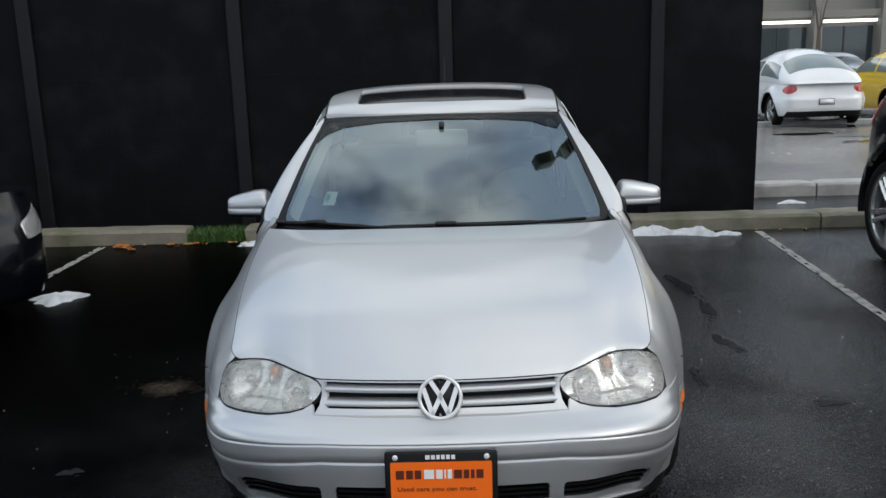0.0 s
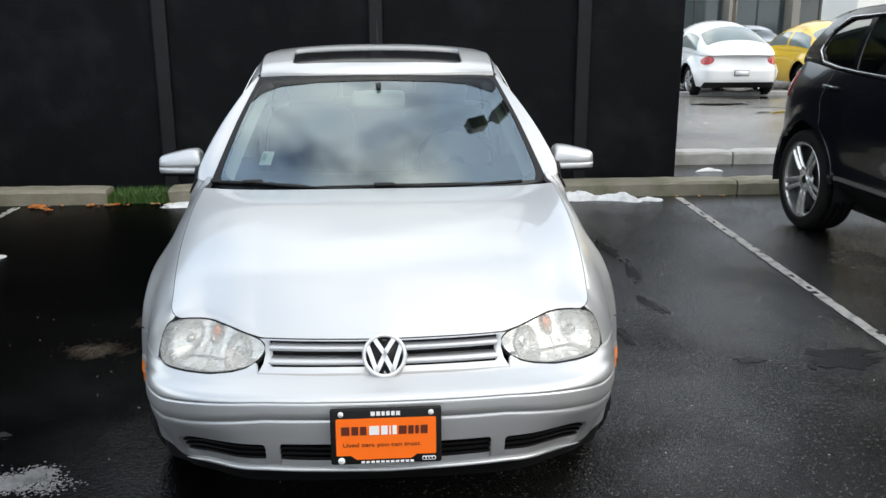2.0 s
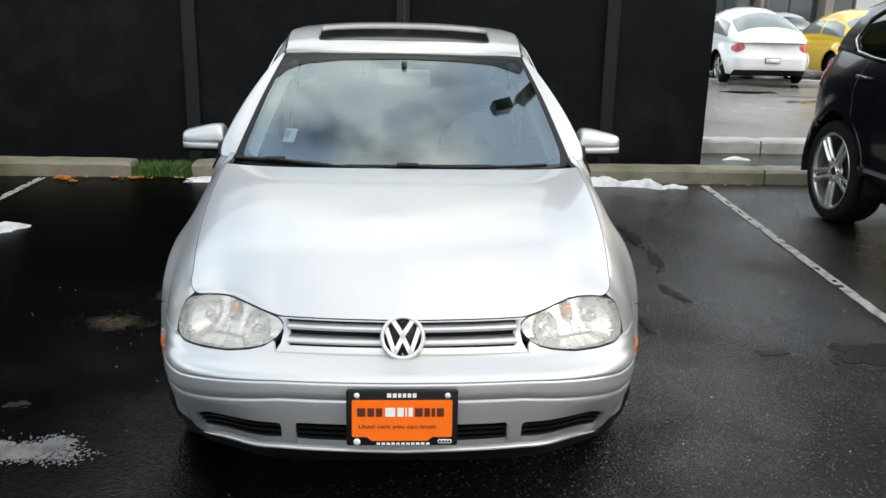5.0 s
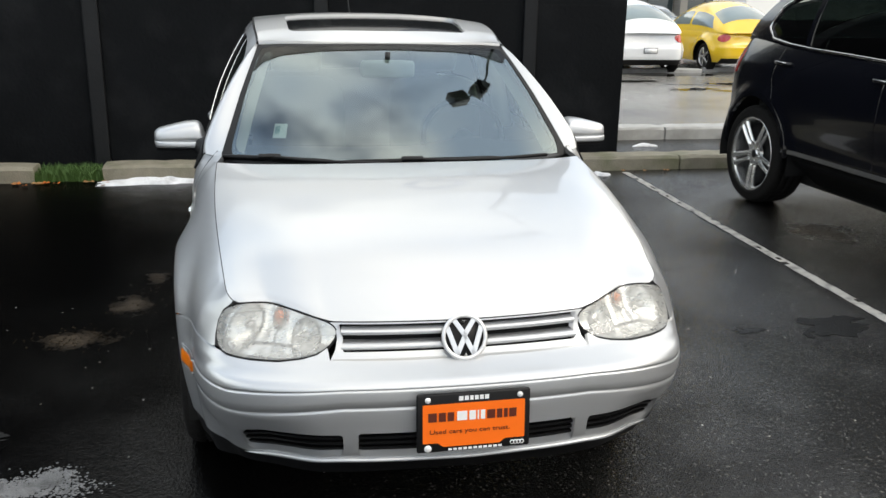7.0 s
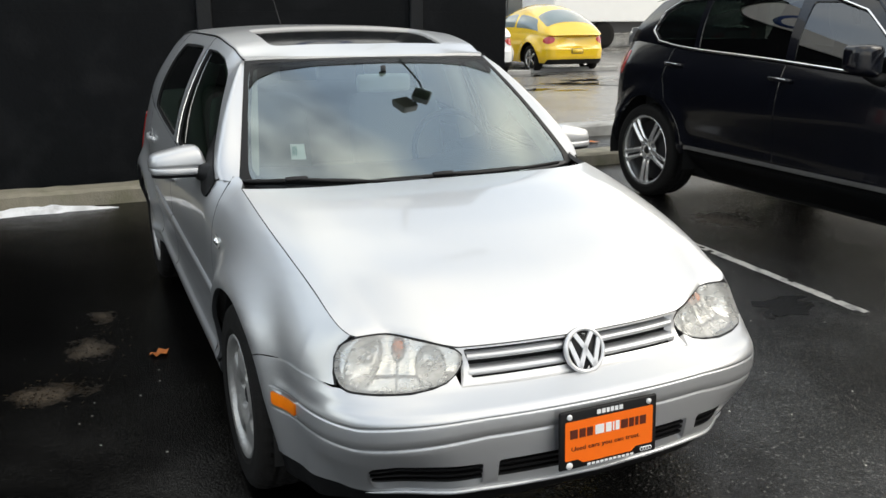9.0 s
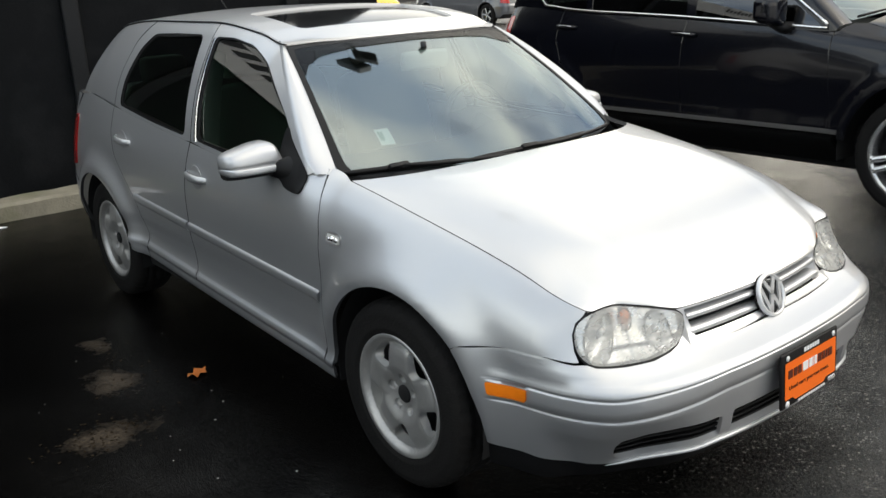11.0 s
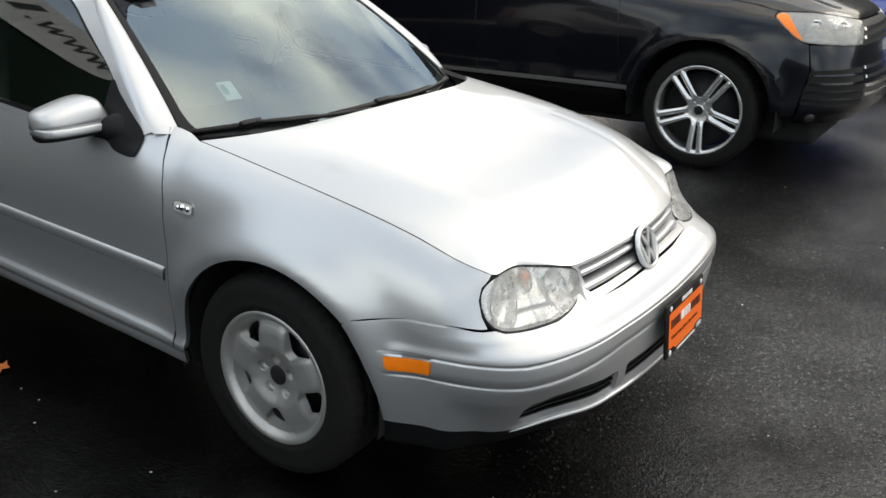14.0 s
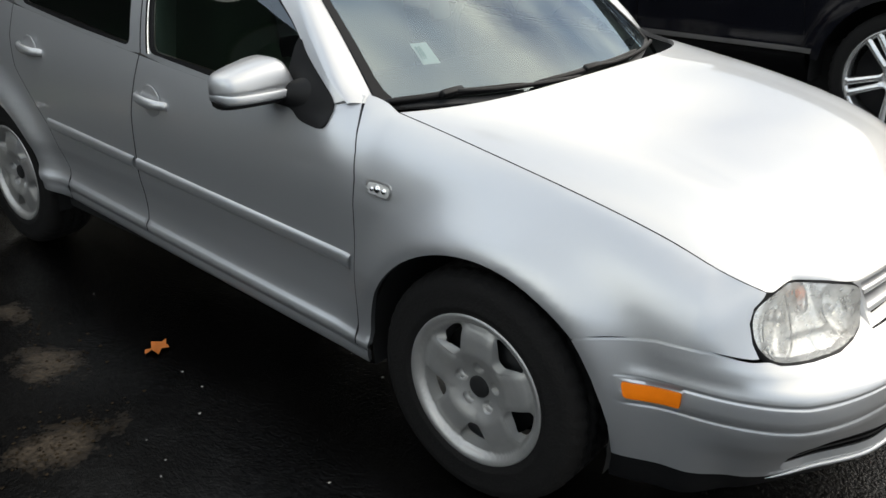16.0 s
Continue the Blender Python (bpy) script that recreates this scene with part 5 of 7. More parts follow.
# door mirrors: a silver shell with a flat lower band, a black underside and foot
m_top = mono([0, .03, .08, .2, .4, .6, .72, .80, .86, .90, .94, 1], [.990, 1.002, 1.010, 1.018, 1.029, 1.038, 1.040, 1.034, 1.010, .978, .966, .9635])
m_front = mono([0, .04, .12, .3, .6, .85, 1], [.735, .700, .682, .670, .662, .658, .660])
m_back = mono([0, .05, .2, .85, .92, 1], [.765, .782, .788, .772, .745, .700])
m_us = np.r_[np.linspace(0, .12, 7), np.linspace(.16, .70, 10), np.linspace(.74, 1, 12)]
m_x = lambda u: .978 - .228 * u
for sgn, ob in zip((1, -1), front_doors):
    rows, low, bands = [], [], []
    for u in m_us:
        top, yf, yb = float(m_top(u)), float(m_front(u)), float(m_back(u))
        end = min(1, .45 + u / .08)
        zb = .958 - .020 * end
        ym = yf + (yb - yf) * .62
        belt_sec = [(yb - .006, zb), (yf + .006, zb), (yf + .001, zb + .003), (yf, zb + .007), (yf, .9575), (yf + .002, .9615), (yf + .008, .9630), (yb - .004, .9630), (yb, .958), (yb, zb + .004)]
        bands.append([(sgn * m_x(u), y, z) for y, z in belt_sec])
        sec = [(yf + .006, .960)]
        sec += [(ym - (ym - yf - .006) * math.cos(q) ** .55, .961 + (top - .961) * math.sin(q) ** .70) for q in np.radians(np.linspace(8, 90, 10))]
        sec += [(yb - .010, top - .001), (yb - .001, .961 + (top - .961) * .82), (yb - .001, .960)]
        rows.append([(sgn * m_x(u), y, z) for y, z in sec])
        if .03 < u < .95:
            low.append([(sgn * m_x(u), y, z) for y, z in ((yf + .007, zb + .002), (yf + .014, .928), (yf + .03, .923), (yb - .03, .923), (yb - .012, .928), (yb - .007, zb + .002))])
    bm = bmesh.new()
    for ring in (rows,):
        vs = [[bm.verts.new(q) for q in r] for r in ring]
        n = len(vs[0])
        for r0, r1 in zip(vs, vs[1:]):
            for k in range(n):
                bm.faces.new((r0[k], r0[(k + 1) % n], r1[(k + 1) % n], r1[k]))
        bm.faces.new(vs[0]), bm.faces.new(vs[-1])
    bmesh.ops.recalc_face_normals(bm, faces=bm.faces)
    mirror = part("door_mirror", bm, SILVER, ob, "silver door mirror on a black foot")
    bm = bmesh.new()
    vs = [[bm.verts.new(q) for q in r] for r in bands]
    for r0, r1 in zip(vs, vs[1:]):
        for k in range(10):
            bm.faces.new((r0[k], r0[(k + 1) % 10], r1[(k + 1) % 10], r1[k]))
    bm.faces.new(vs[0]), bm.faces.new(vs[-1])
    bmesh.ops.recalc_face_normals(bm, faces=bm.faces)
    part("mirror_band", bm, SILVER, mirror)
    bm = bmesh.new()
    box(bm, (min(sgn * .812, sgn * .945), .764, .950), (max(sgn * .812, sgn * .945), .790, 1.012), .010)
    part("mirror_glass", bm, MIRROR_GLASS, mirror)
    bm = bmesh.new()
    vs = [[bm.verts.new(q) for q in r] for r in low]
    for r0, r1 in zip(vs, vs[1:]):
        for k in range(6):
            bm.faces.new((r0[k], r0[(k + 1) % 6], r1[(k + 1) % 6], r1[k]))
    bm.faces.new(vs[0]), bm.faces.new(vs[-1])
    bmesh.ops.recalc_face_normals(bm, faces=bm.faces)
    part("lower_lip", bm, BLACK_PLASTIC, mirror)
    rows = []
    for t in np.linspace(0, 1, 14):
        cx, cy, cz = .752 + .060 * t, .592 + .110 * t ** 1.2, .934 + .010 * t
        ry, rz = .026 + .052 * (1 - t) ** 1.6, .022 + .042 * (1 - t) ** 1.6
        rows.append([(sgn * cx, cy + ry * math.cos(q), cz + rz * math.sin(q) + .018 * (1 - t) * math.cos(q)) for q in np.linspace(0, 2 * math.pi, 28, endpoint=False)])
    solid(finish("mirror_foot", loft(rows, close=True, flip=sgn > 0), BLACK_PLASTIC, mirror), .006)
    sail = [(.514, .940), (.516, .905), (.530, .880), (.57, .880), (.615, .888), (.645, .905), (.69, .928), (.695, 1.0), (.69, 1.082), (.65, 1.052), (.59, 1.010), (.535, .970)]

    def sail_fn(y, z):
        a, b = upper(.006)(y, z), GOLF.flank(.008)(y, z)
        return np.where((z > belt(y))[:, None], a, b)
    wrap = (lambda f: f) if sgn > 0 else mirrored
    finish("mirror_sail", sheet(loop(sail, 3), wrap(sail_fn), 0.02, fold=.02, flip=sgn < 0), BLACK_PLASTIC, mirror)

# wheels
for y, w in ((0, .823), (2.511, .800)):
    for sgn in (1, -1):
        wheel_parts(hatchback, sgn * w, y, .312, sgn, .312, .203, .195, golf_face, golf_dish, ALLOY, bolt=.055)
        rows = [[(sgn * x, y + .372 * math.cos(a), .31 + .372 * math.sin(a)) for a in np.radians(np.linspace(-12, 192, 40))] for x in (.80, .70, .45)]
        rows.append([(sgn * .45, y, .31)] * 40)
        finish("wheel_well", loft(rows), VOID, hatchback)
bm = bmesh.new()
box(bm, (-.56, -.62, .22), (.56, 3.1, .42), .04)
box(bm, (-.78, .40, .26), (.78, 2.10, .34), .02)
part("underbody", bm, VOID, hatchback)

# wipers: a rubber blade in a thin beam, held by a clip, and a tapered arm from the pivot
for x0, x1 in ((-.245, .375), (-.685, -.275)):
    us = np.linspace(x0, x1, 20)
    vs = np.interp(us, [x0, (x0 + x1) / 2, x1], [-.036, -.026, -.034])
    beam = screen(.016)(us / .705, vs)
    taper = np.interp(np.linspace(0, 1, 20), [0, .08, .5, .92, 1], [.006, .0095, .0105, .0090, .005]).tolist()
    wiper = part("wiper", tube(bmesh.new(), beam.tolist(), taper, 6), BLACK_PLASTIC, hatchback, "black windscreen wiper")
    blade = [screen(o)(us / .705, vs + dv) for o, dv in ((.014, .004), (.002, .001), (.002, -.001), (.014, -.004))]
    finish("wiper_blade", loft(np.array(blade)), RUBBER, wiper)
    mid = x0 + (x1 - x0) * .42
    q = np.linspace(mid, x1 + .20, 12)
    arm = screen(.024)(q / .705, np.interp(q, [mid, mid + .12, x1 + .20], [-.028, -.042, -.058]))
    part("wiper_arm", tube(bmesh.new(), arm.tolist(), np.linspace(.0060, .0075, 12).tolist(), 6), BLACK_PLASTIC, wiper)
    c = screen(.022)(np.array([mid]) / .705, np.array([-.028]))[0]
    bm = bmesh.new()
    box(bm, (-.042, -.010, -.008), (.042, .010, .010), .004)
    part("wiper_clip", bm, BLACK_PLASTIC, wiper).matrix_basis = pose(*c, 28, 0, 0)


# ---------------------------------------------------------------- licence plate and cabin of the hatchback
def flat_box(lo, hi, bevel=0.0):
    return box(bmesh.new(), lo, hi, bevel)


def lettering(text, size, mat, parent, at, turn=(90, 0, 0), width=None):
    cu = bpy.data.curves.new("lettering", 'FONT')
    cu.body, cu.size, cu.align_x, cu.align_y, cu.extrude = text, size, 'CENTER', 'CENTER', 0.0006
    tmp = bpy.data.objects.new("lettering", cu)
    scene.collection.objects.link(tmp)
    me = bpy.data.meshes.new_from_object(tmp.evaluated_get(bpy.context.evaluated_depsgraph_get()))
    bpy.data.objects.remove(tmp)
    if width:
        xs = [v.co.x for v in me.vertices]
        k = width / (max(xs) - min(xs))
        for v in me.vertices:
            v.co.x *= k
    ob = finish("lettering", me, mat, parent)
    ob.matrix_basis = pose(*at, *turn)
    return ob


PLATE_ORANGE = material("plate_orange", (0.95, 0.16, 0.005), 0.4, vary=0.04, scale=30)
PRINT_DARK = material("dark_red_print", (0.10, 0.015, 0.004), 0.5, vary=0.05)
PRINT_WHITE = material("white_print", (0.82, 0.82, 0.82), 0.5, vary=0.03)
plate = part("licence_plate", flat_box((-.158, -.004, -.084), (.158, .006, .084), .006), BLACK_PLASTIC, hatchback, "orange dealer plate in a black frame")
plate.matrix_basis = pose(0, -.905, .440, -4, 0, 0)
outline = [(-.134, -.056), (-.10, -.056), (-.086, -.068), (.072, -.068), (.086, -.056), (.142, -.056), (.142, .055), (-.142, .055), (-.142, -.056)]
finish("plate_face", sheet(rounded(outline, .004, 2), lambda x, z: np.stack([x, np.full_like(x, -.0065), z], axis=1), .03, fold=.001), PLATE_ORANGE, plate)


def bars(spans, z0, z1, mat, y=-.0075):
    for x0, x1 in spans:
        part("print_bar", flat_box((x0, y - .0006, z0), (x1, y + .001, z1)), mat, plate, smooth=False)


bars([(-.127, -.104), (-.098, -.079), (-.074, -.056)], .006, .031, PRINT_DARK)
bars([(-.048, -.020), (-.014, .004), (.009, .013), (.018, .030)], .006, .032, PRINT_WHITE)
bars([(.036, .058), (.063, .078), (.083, .093), (.098, .118)], .006, .031, PRINT_DARK)
lettering("Used cars you can trust.", .017, PRINT_DARK, plate, (-.012, -.0078, -.024), width=.222)
bars([(-.043, -.031), (-.027, -.016), (-.012, -.003), (.001, .011), (.015, .025), (.029, .040)], .063, .075, PRINT_WHITE)
bars([(-.072 + .014 * k, -.062 + .014 * k) for k in range(11)], -.079, -.073, PRINT_WHITE)
for x, z, r in ((-.128, -.071, .010), (-.128, .068, .008), (.128, .068, .008)):
    part("round_mark", lathe(bmesh.new(), [(0, -.0055), (r, -.0055), (r, -.004)], 20, 'y', (x, -.001, z)), PRINT_WHITE, plate)
for k in range(4):
    part("ring_mark", lathe(bmesh.new(), [(.004, -.0055), (.0065, -.0055), (.0065, -.004)], 16, 'y', (.108 + .009 * k, -.001, -.070)), PRINT_WHITE, plate)

CLOTH = material("grey_beige_cloth", (0.30, 0.28, 0.24), 0.9, vary=0.15, scale=40, bump=0.3, bump_scale=300)
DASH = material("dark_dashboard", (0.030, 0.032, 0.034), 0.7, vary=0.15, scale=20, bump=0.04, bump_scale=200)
HEADLINER = material("pale_headliner", (0.55, 0.55, 0.52), 0.9, vary=0.08, scale=30)
PALE_TRIM = material("pale_pillar_trim", (0.58, 0.60, 0.57), 0.7, vary=0.06)
MIRROR_BACK = material("pale_mirror_back", (0.55, 0.60, 0.58), 0.6, vary=0.05)
us = np.linspace(-1, 1, 25)
rows = []
for dy, dz in ((.02, -.02), (.12, -.005), (.28, .0), (.42, -.01), (.50, -.05), (.52, -.15), (.50, -.35)):
    rows.append([(.70 * u, .32 + .14 * u * u + dy, .93 + dz + (.035 * math.exp(-((u - .5) / .22) ** 2) if .1 < dy < .5 else 0)) for u in us])
finish("dashboard", loft(rows, flip=False), DASH, hatchback, "dark grey dashboard")
bm = tube(bmesh.new(), [(.36 + .185 * math.cos(a), .90 + .07 * math.sin(a) * .6, .93 + .185 * math.sin(a) * .9) for a in np.linspace(0, 2 * math.pi, 32, endpoint=False)], .014, 8, closed=True)
wheel_ob = part("steering_wheel", bm, DASH, hatchback)
part("column", tube(bmesh.new(), [(.36, .62, .83), (.36, .90, .93)], .045, 12), DASH, wheel_ob)


for x in (-.36, .36):
    seat = part("front_seat", cushion((x - .25, 1.02, .42), (x + .25, 1.52, .62)), CLOTH, hatchback, "grey-beige cloth front seat")
    back = part("backrest", cushion((x - .24, -.08, 0), (x + .24, .08, .60)), CLOTH, seat)
    back.matrix_basis = pose(0, 1.50, .56, -16, 0, 0)
    head = part("headrest", cushion((x - .13, -.05, .63), (x + .13, .05, .80)), CLOTH, seat)
    head.matrix_basis = pose(0, 1.50, .56, -16, 0, 0)
rear = part("rear_seat", cushion((-.62, 2.0, .45), (.62, 2.45, .64)), CLOTH, hatchback)
back = part("rear_backrest", cushion((-.62, -.08, 0), (.62, .08, .55)), CLOTH, rear)
back.matrix_basis = pose(0, 2.45, .58, -18, 0, 0)
for x in (-.36, .36):
    part("rear_headrest", cushion((x - .12, 2.58, 1.08), (x + .12, 2.68, 1.22)), CLOTH, rear)
rows = [roof_fn(-.035)(us * .53, np.full(25, y)) for y in np.linspace(1.0, 2.6, 12)]
finish("headliner", loft(rows, flip=True), HEADLINER, hatchback)
for x in (-.32, .32):
    part("sun_visor", cushion((x - .17, 1.00, 1.305), (x + .17, 1.12, 1.325), .2, 4), CLOTH, hatchback)
mir = part("interior_mirror", cushion((-.118, .80, 1.206), (.118, .83, 1.282), .25, 4), MIRROR_BACK, hatchback, "interior mirror behind the windscreen")
part("mirror_stem", tube(bmesh.new(), [(0, .815, 1.29), (0, .82, 1.315)], .012, 8), DASH, mir)
for sgn in (1, -1):
    n = 16
    pz = np.linspace(.03, 1, n)
    W = screen(-.035)(np.full(n, .955), pz)
    W2 = screen(-.05)(np.full(n, .885), pz) + np.array([0, .02, 0])
    rows = np.array([W, (W + W2) / 2 + np.array([0, 0, .004]), W2])
    rows[:, :, 0] *= sgn
    finish("pillar_trim", loft(rows, flip=sgn < 0), PALE_TRIM, hatchback)
    part("inner_pillar", tube(bmesh.new(), [(sgn * .70, 1.43, .90), (sgn * .65, 1.45, 1.15), (sgn * .60, 1.46, 1.30)], .045, 8), PALE_TRIM, hatchback)
    part("door_card", flat_box((sgn * .755 - .02, .55, .36), (sgn * .755 + .02, 2.25, .92), .015), DASH, hatchback)
LABEL_WHITE = material("white_paper", (0.80, 0.84, 0.82), 0.6, vary=0.03)
LABEL_PRINT = material("grey_green_print", (0.20, 0.38, 0.34), 0.6, vary=0.05)
st = finish("windscreen_sticker", sheet([(-.735, .145), (-.660, .145), (-.660, .255), (-.735, .255)], screen(-.006), .03, fold=.0), LABEL_WHITE, windscreen, "white paper sticker inside the windscreen")
for k in range(6):
    u = -.731 + .0045 * k + .004
    finish("print_bar", sheet([(u, .17 + .012 * (k % 2)), (u + .0028, .17 + .012 * (k % 2)), (u + .0028, .235), (u, .235)], screen(-.0045), .03, fold=0), LABEL_PRINT, st)


# ---------------------------------------------------------------- the black off-roader beside it
suv = thing("suv", "black off-road car with bright alloy wheels and chrome window trim", "car", at=(4.235, .165, 0))
SUV = Shell(
    [(0, -.97), (.3, -.96), (.55, -.92), (.75, -.83), (.87, -.68), (.93, -.46), (.955, -.2), (.965, .3), (.972, 1.2), (.972, 2.4), (.964, 3.0), (.942, 3.45), (.88, 3.72), (.62, 3.86), (0, 3.90)],
    [(('x', 0), [(.2, .30), (.34, .12), (.42, .02), (.46, .0), (.60, .0), (.68, .03), (.80, .06), (.95, .12), (1.02, .2), (1.4, .6)]),
     (('x', .7), [(.2, .28), (.34, .12), (.42, .02), (.46, .0), (.60, .0), (.68, .02), (.80, .05), (.95, .12), (1.02, .2), (1.4, .6)]),
     (('y', -.45), [(.2, .26), (.34, .10), (.42, .02), (.5, .0), (.7, .0), (.82, .01), (.92, .04), (1.0, .10), (1.06, .19), (1.4, .5)]),
     (('y', 0), [(.2, .26), (.34, .10), (.42, .02), (.5, .0), (.7, .0), (.86, .0), (.94, .02), (1.02, .06), (1.08, .13), (1.12, .21), (1.4, .5)]),
     (('y', .5), [(.2, .30), (.34, .14), (.43, .035), (.47, .014), (.50, .012), (.58, .016), (.72, .008), (.86, .0), (.96, .008), (1.04, .025), (1.10, .06), (1.14, .12), (1.4, .4)]),
     (('y', 1.0), [(.2, .30), (.34, .14), (.43, .035), (.47, .014), (.50, .012), (.58, .016), (.72, .008), (.86, .0), (.98, .004), (1.08, .018), (1.16, .042), (1.3, .10)]),
     (('y', 2.8), [(.2, .30), (.34, .14), (.43, .035), (.47, .014), (.50, .012), (.58, .016), (.72, .006), (.86, -.004), (1.0, .004), (1.06, .014), (1.12, .036), (1.22, .082), (1.34, .15)]),
     (('r', 0), [(.2, .10), (.4, .0), (.65, .0), (.72, .05), (1.0, .08), (1.3, .2)])],
    arches=((0, .385, .495), (3.15, .385, .495)), flare=.024, spread=.130)
suv_flank = SUV.flank()
T = lambda y: float(SUV.sy(y))
SILL_GREY = material("grey_sill_trim", (0.16, 0.155, 0.15), 0.35, 0.5, vary=0.15, scale=5)


def suv_pair(name, outline, fn, mat=BLACK_PAINT, step=0.04, holes=(), fold=0.014, parent=suv, label=""):
    made = []
    for sgn in (1, -1):
        f = fn if sgn > 0 else mirrored(fn)
        made.append(finish(name, sheet(outline, f, step, holes, fold, flip=sgn < 0), mat, parent, label))
    return made


def arc(cy, r, a0, a1, cz=.385):
    return [(cy + r * math.cos(a), cz + r * math.sin(a)) for a in np.radians(np.linspace(a0, a1, 24))]


s_belt = knots([(.3, 1.115), (.55, 1.115), (.9, 1.135), (1.4, 1.165), (2.0, 1.195), (2.6, 1.215), (3.1, 1.245), (3.8, 1.28)])
sf = [(.548, .50), (.585, .78), (.60, 1.0), (.60, 1.12), (.52, 1.168), (.445, 1.166), (.297, 1.130), (.1, 1.109), (-.1, 1.085), (-.237, 1.067), (-.405, 1.034), (-.392, 1.012), (-.455, .952), (-.530, .888), (-.585, .860), (-.625, .850), (-.645, .70), (-.59, .40), (-.52, .40)] + [p for p in arc(0, .495, 172, 8)]
suv_pair("front_fender", sf, suv_flank)
suv_fd = [(.556, .505), (1.70, .505)] + [(1.72, .8), (1.70, float(s_belt(1.7)))] + [(y, float(s_belt(y))) for y in (1.4, 1.1, .9, .7, .61)] + [(.608, 1.0), (.593, .78)]
suv_rd = [(1.71, .505), (2.60, .505)] + arc(3.15, .505, 163, 118)[:12] + [(2.90, .85), (2.97, 1.0), (2.95, float(s_belt(2.95)))] + [(y, float(s_belt(y))) for y in (2.6, 2.3, 2.0)] + [(1.71, float(s_belt(1.71))), (1.73, .8)]
sdoors = suv_pair("front_door", suv_fd, suv_flank)
srdoors = suv_pair("rear_door", suv_rd, suv_flank)
suv_q = arc(3.15, .495, 118, -2) + [(3.66, .36), (3.78, .40), (3.76, .80), (3.70, 1.10), (3.56, 1.275), (3.3, 1.26), (3.1, 1.245), (2.958, float(s_belt(2.95))), (2.975, 1.0), (2.905, .85)]
suv_pair("rear_quarter", suv_q, suv_flank)
suv_pair("rear_end", [(T(3.70), .36), (SUV.length, .36), (SUV.length, 1.28), (T(3.56), 1.28)], SUV, step=.08)
suv_pair("tail_lamp", rounded([(3.60, 1.00), (3.74, .98), (3.70, 1.18), (3.58, 1.20)], .03), SUV.flank(.006), RED_LENS)
suv_pair("wheel_arch_trim", arc(0, .462, 174, 6) + arc(0, .506, 6, 174), SUV.flank(.006), BLACK_PAINT, fold=.03)
suv_pair("wheel_arch_trim", arc(3.15, .462, 174, 2) + arc(3.15, .506, 2, 174), SUV.flank(.006), BLACK_PAINT, fold=.03)
suv_pair("rocker", [(.56, .235), (2.58, .235), (2.60, .44), (.55, .44)], SUV.flank(.0), BLACK_PLASTIC, fold=.03)
suv_pair("sill_strip", [(.50, .474), (2.62, .474), (2.62, .503), (.50, .503)], SUV.flank(.010), SILL_GREY, fold=.014, label="grey metal sill strip")
suv_bumper = finish("front_bumper", sheet([(-T(-.60), .36), (T(-.60), .36), (T(-.655), .70), (T(-.635), .848), (.872, .846), (.54, .829), (.40, .835), (-.40, .835), (-.54, .829), (-.872, .846), (-T(-.635), .848), (-T(-.655), .70)], lambda s, z: SUV(s, z, .004), .05), BLACK_PAINT, suv)
for sgn in (1, -1):
    wrap = (lambda f: f) if sgn > 0 else mirrored
    finish("vent_back", sheet(rounded([(.58, .49), (1.035, .49), (1.02, .58), (.975, .70), (.58, .71)], .02), wrap(lambda s, q: SUV(s, q, .006)), .03, flip=sgn < 0), VOID, suv_bumper)
    for k in range(4):
        z = .515 + .05 * k
        finish("vent_bar", sheet([(.59, z), (1.02 - .013 * k, z), (1.02 - .013 * k, z + .014), (.59, z + .014)], wrap(lambda s, q: SUV(s, q, .012)), .03, flip=sgn < 0), BLACK_PAINT, suv_bumper)
for z in (.53, .585, .64, .695):
    finish("grille_bar", sheet([(-.54, z), (.54, z), (.54, z + .018), (-.54, z + .018)], lambda s, q: SUV(s, q, .012), .04), CHROME, suv_bumper)
finish("fog_lamp", sheet(rounded([(-.98, .37), (-.92, .37), (-.92, .42), (-.98, .42)], .03), lambda s, q: SUV(s, q, .010), .02), CHROME, suv_bumper)
finish("nose", sheet([(-.53, .832), (.53, .832), (.41, .972), (-.41, .972)], SUV, .05), BLACK_PLASTIC, suv)
for z in (.868, .918):
    finish("grille_slat", sheet([(-.50 + (z - .832) * .85, z), (.50 - (z - .832) * .85, z), (.50 - (z - .832) * .85, z + .020), (-.50 + (z - .832) * .85, z + .020)], lambda s, q: SUV(s, q, .012), .04), CHROME, suv)
lamp_s = rounded([(1.252, 1.010), (1.228, 1.030), (.992, 1.028), (.70, 1.008), (.415, .972), (.54, .838), (.872, .855), (1.05, .866), (1.116, .894), (1.189, .956)], .015, 3)
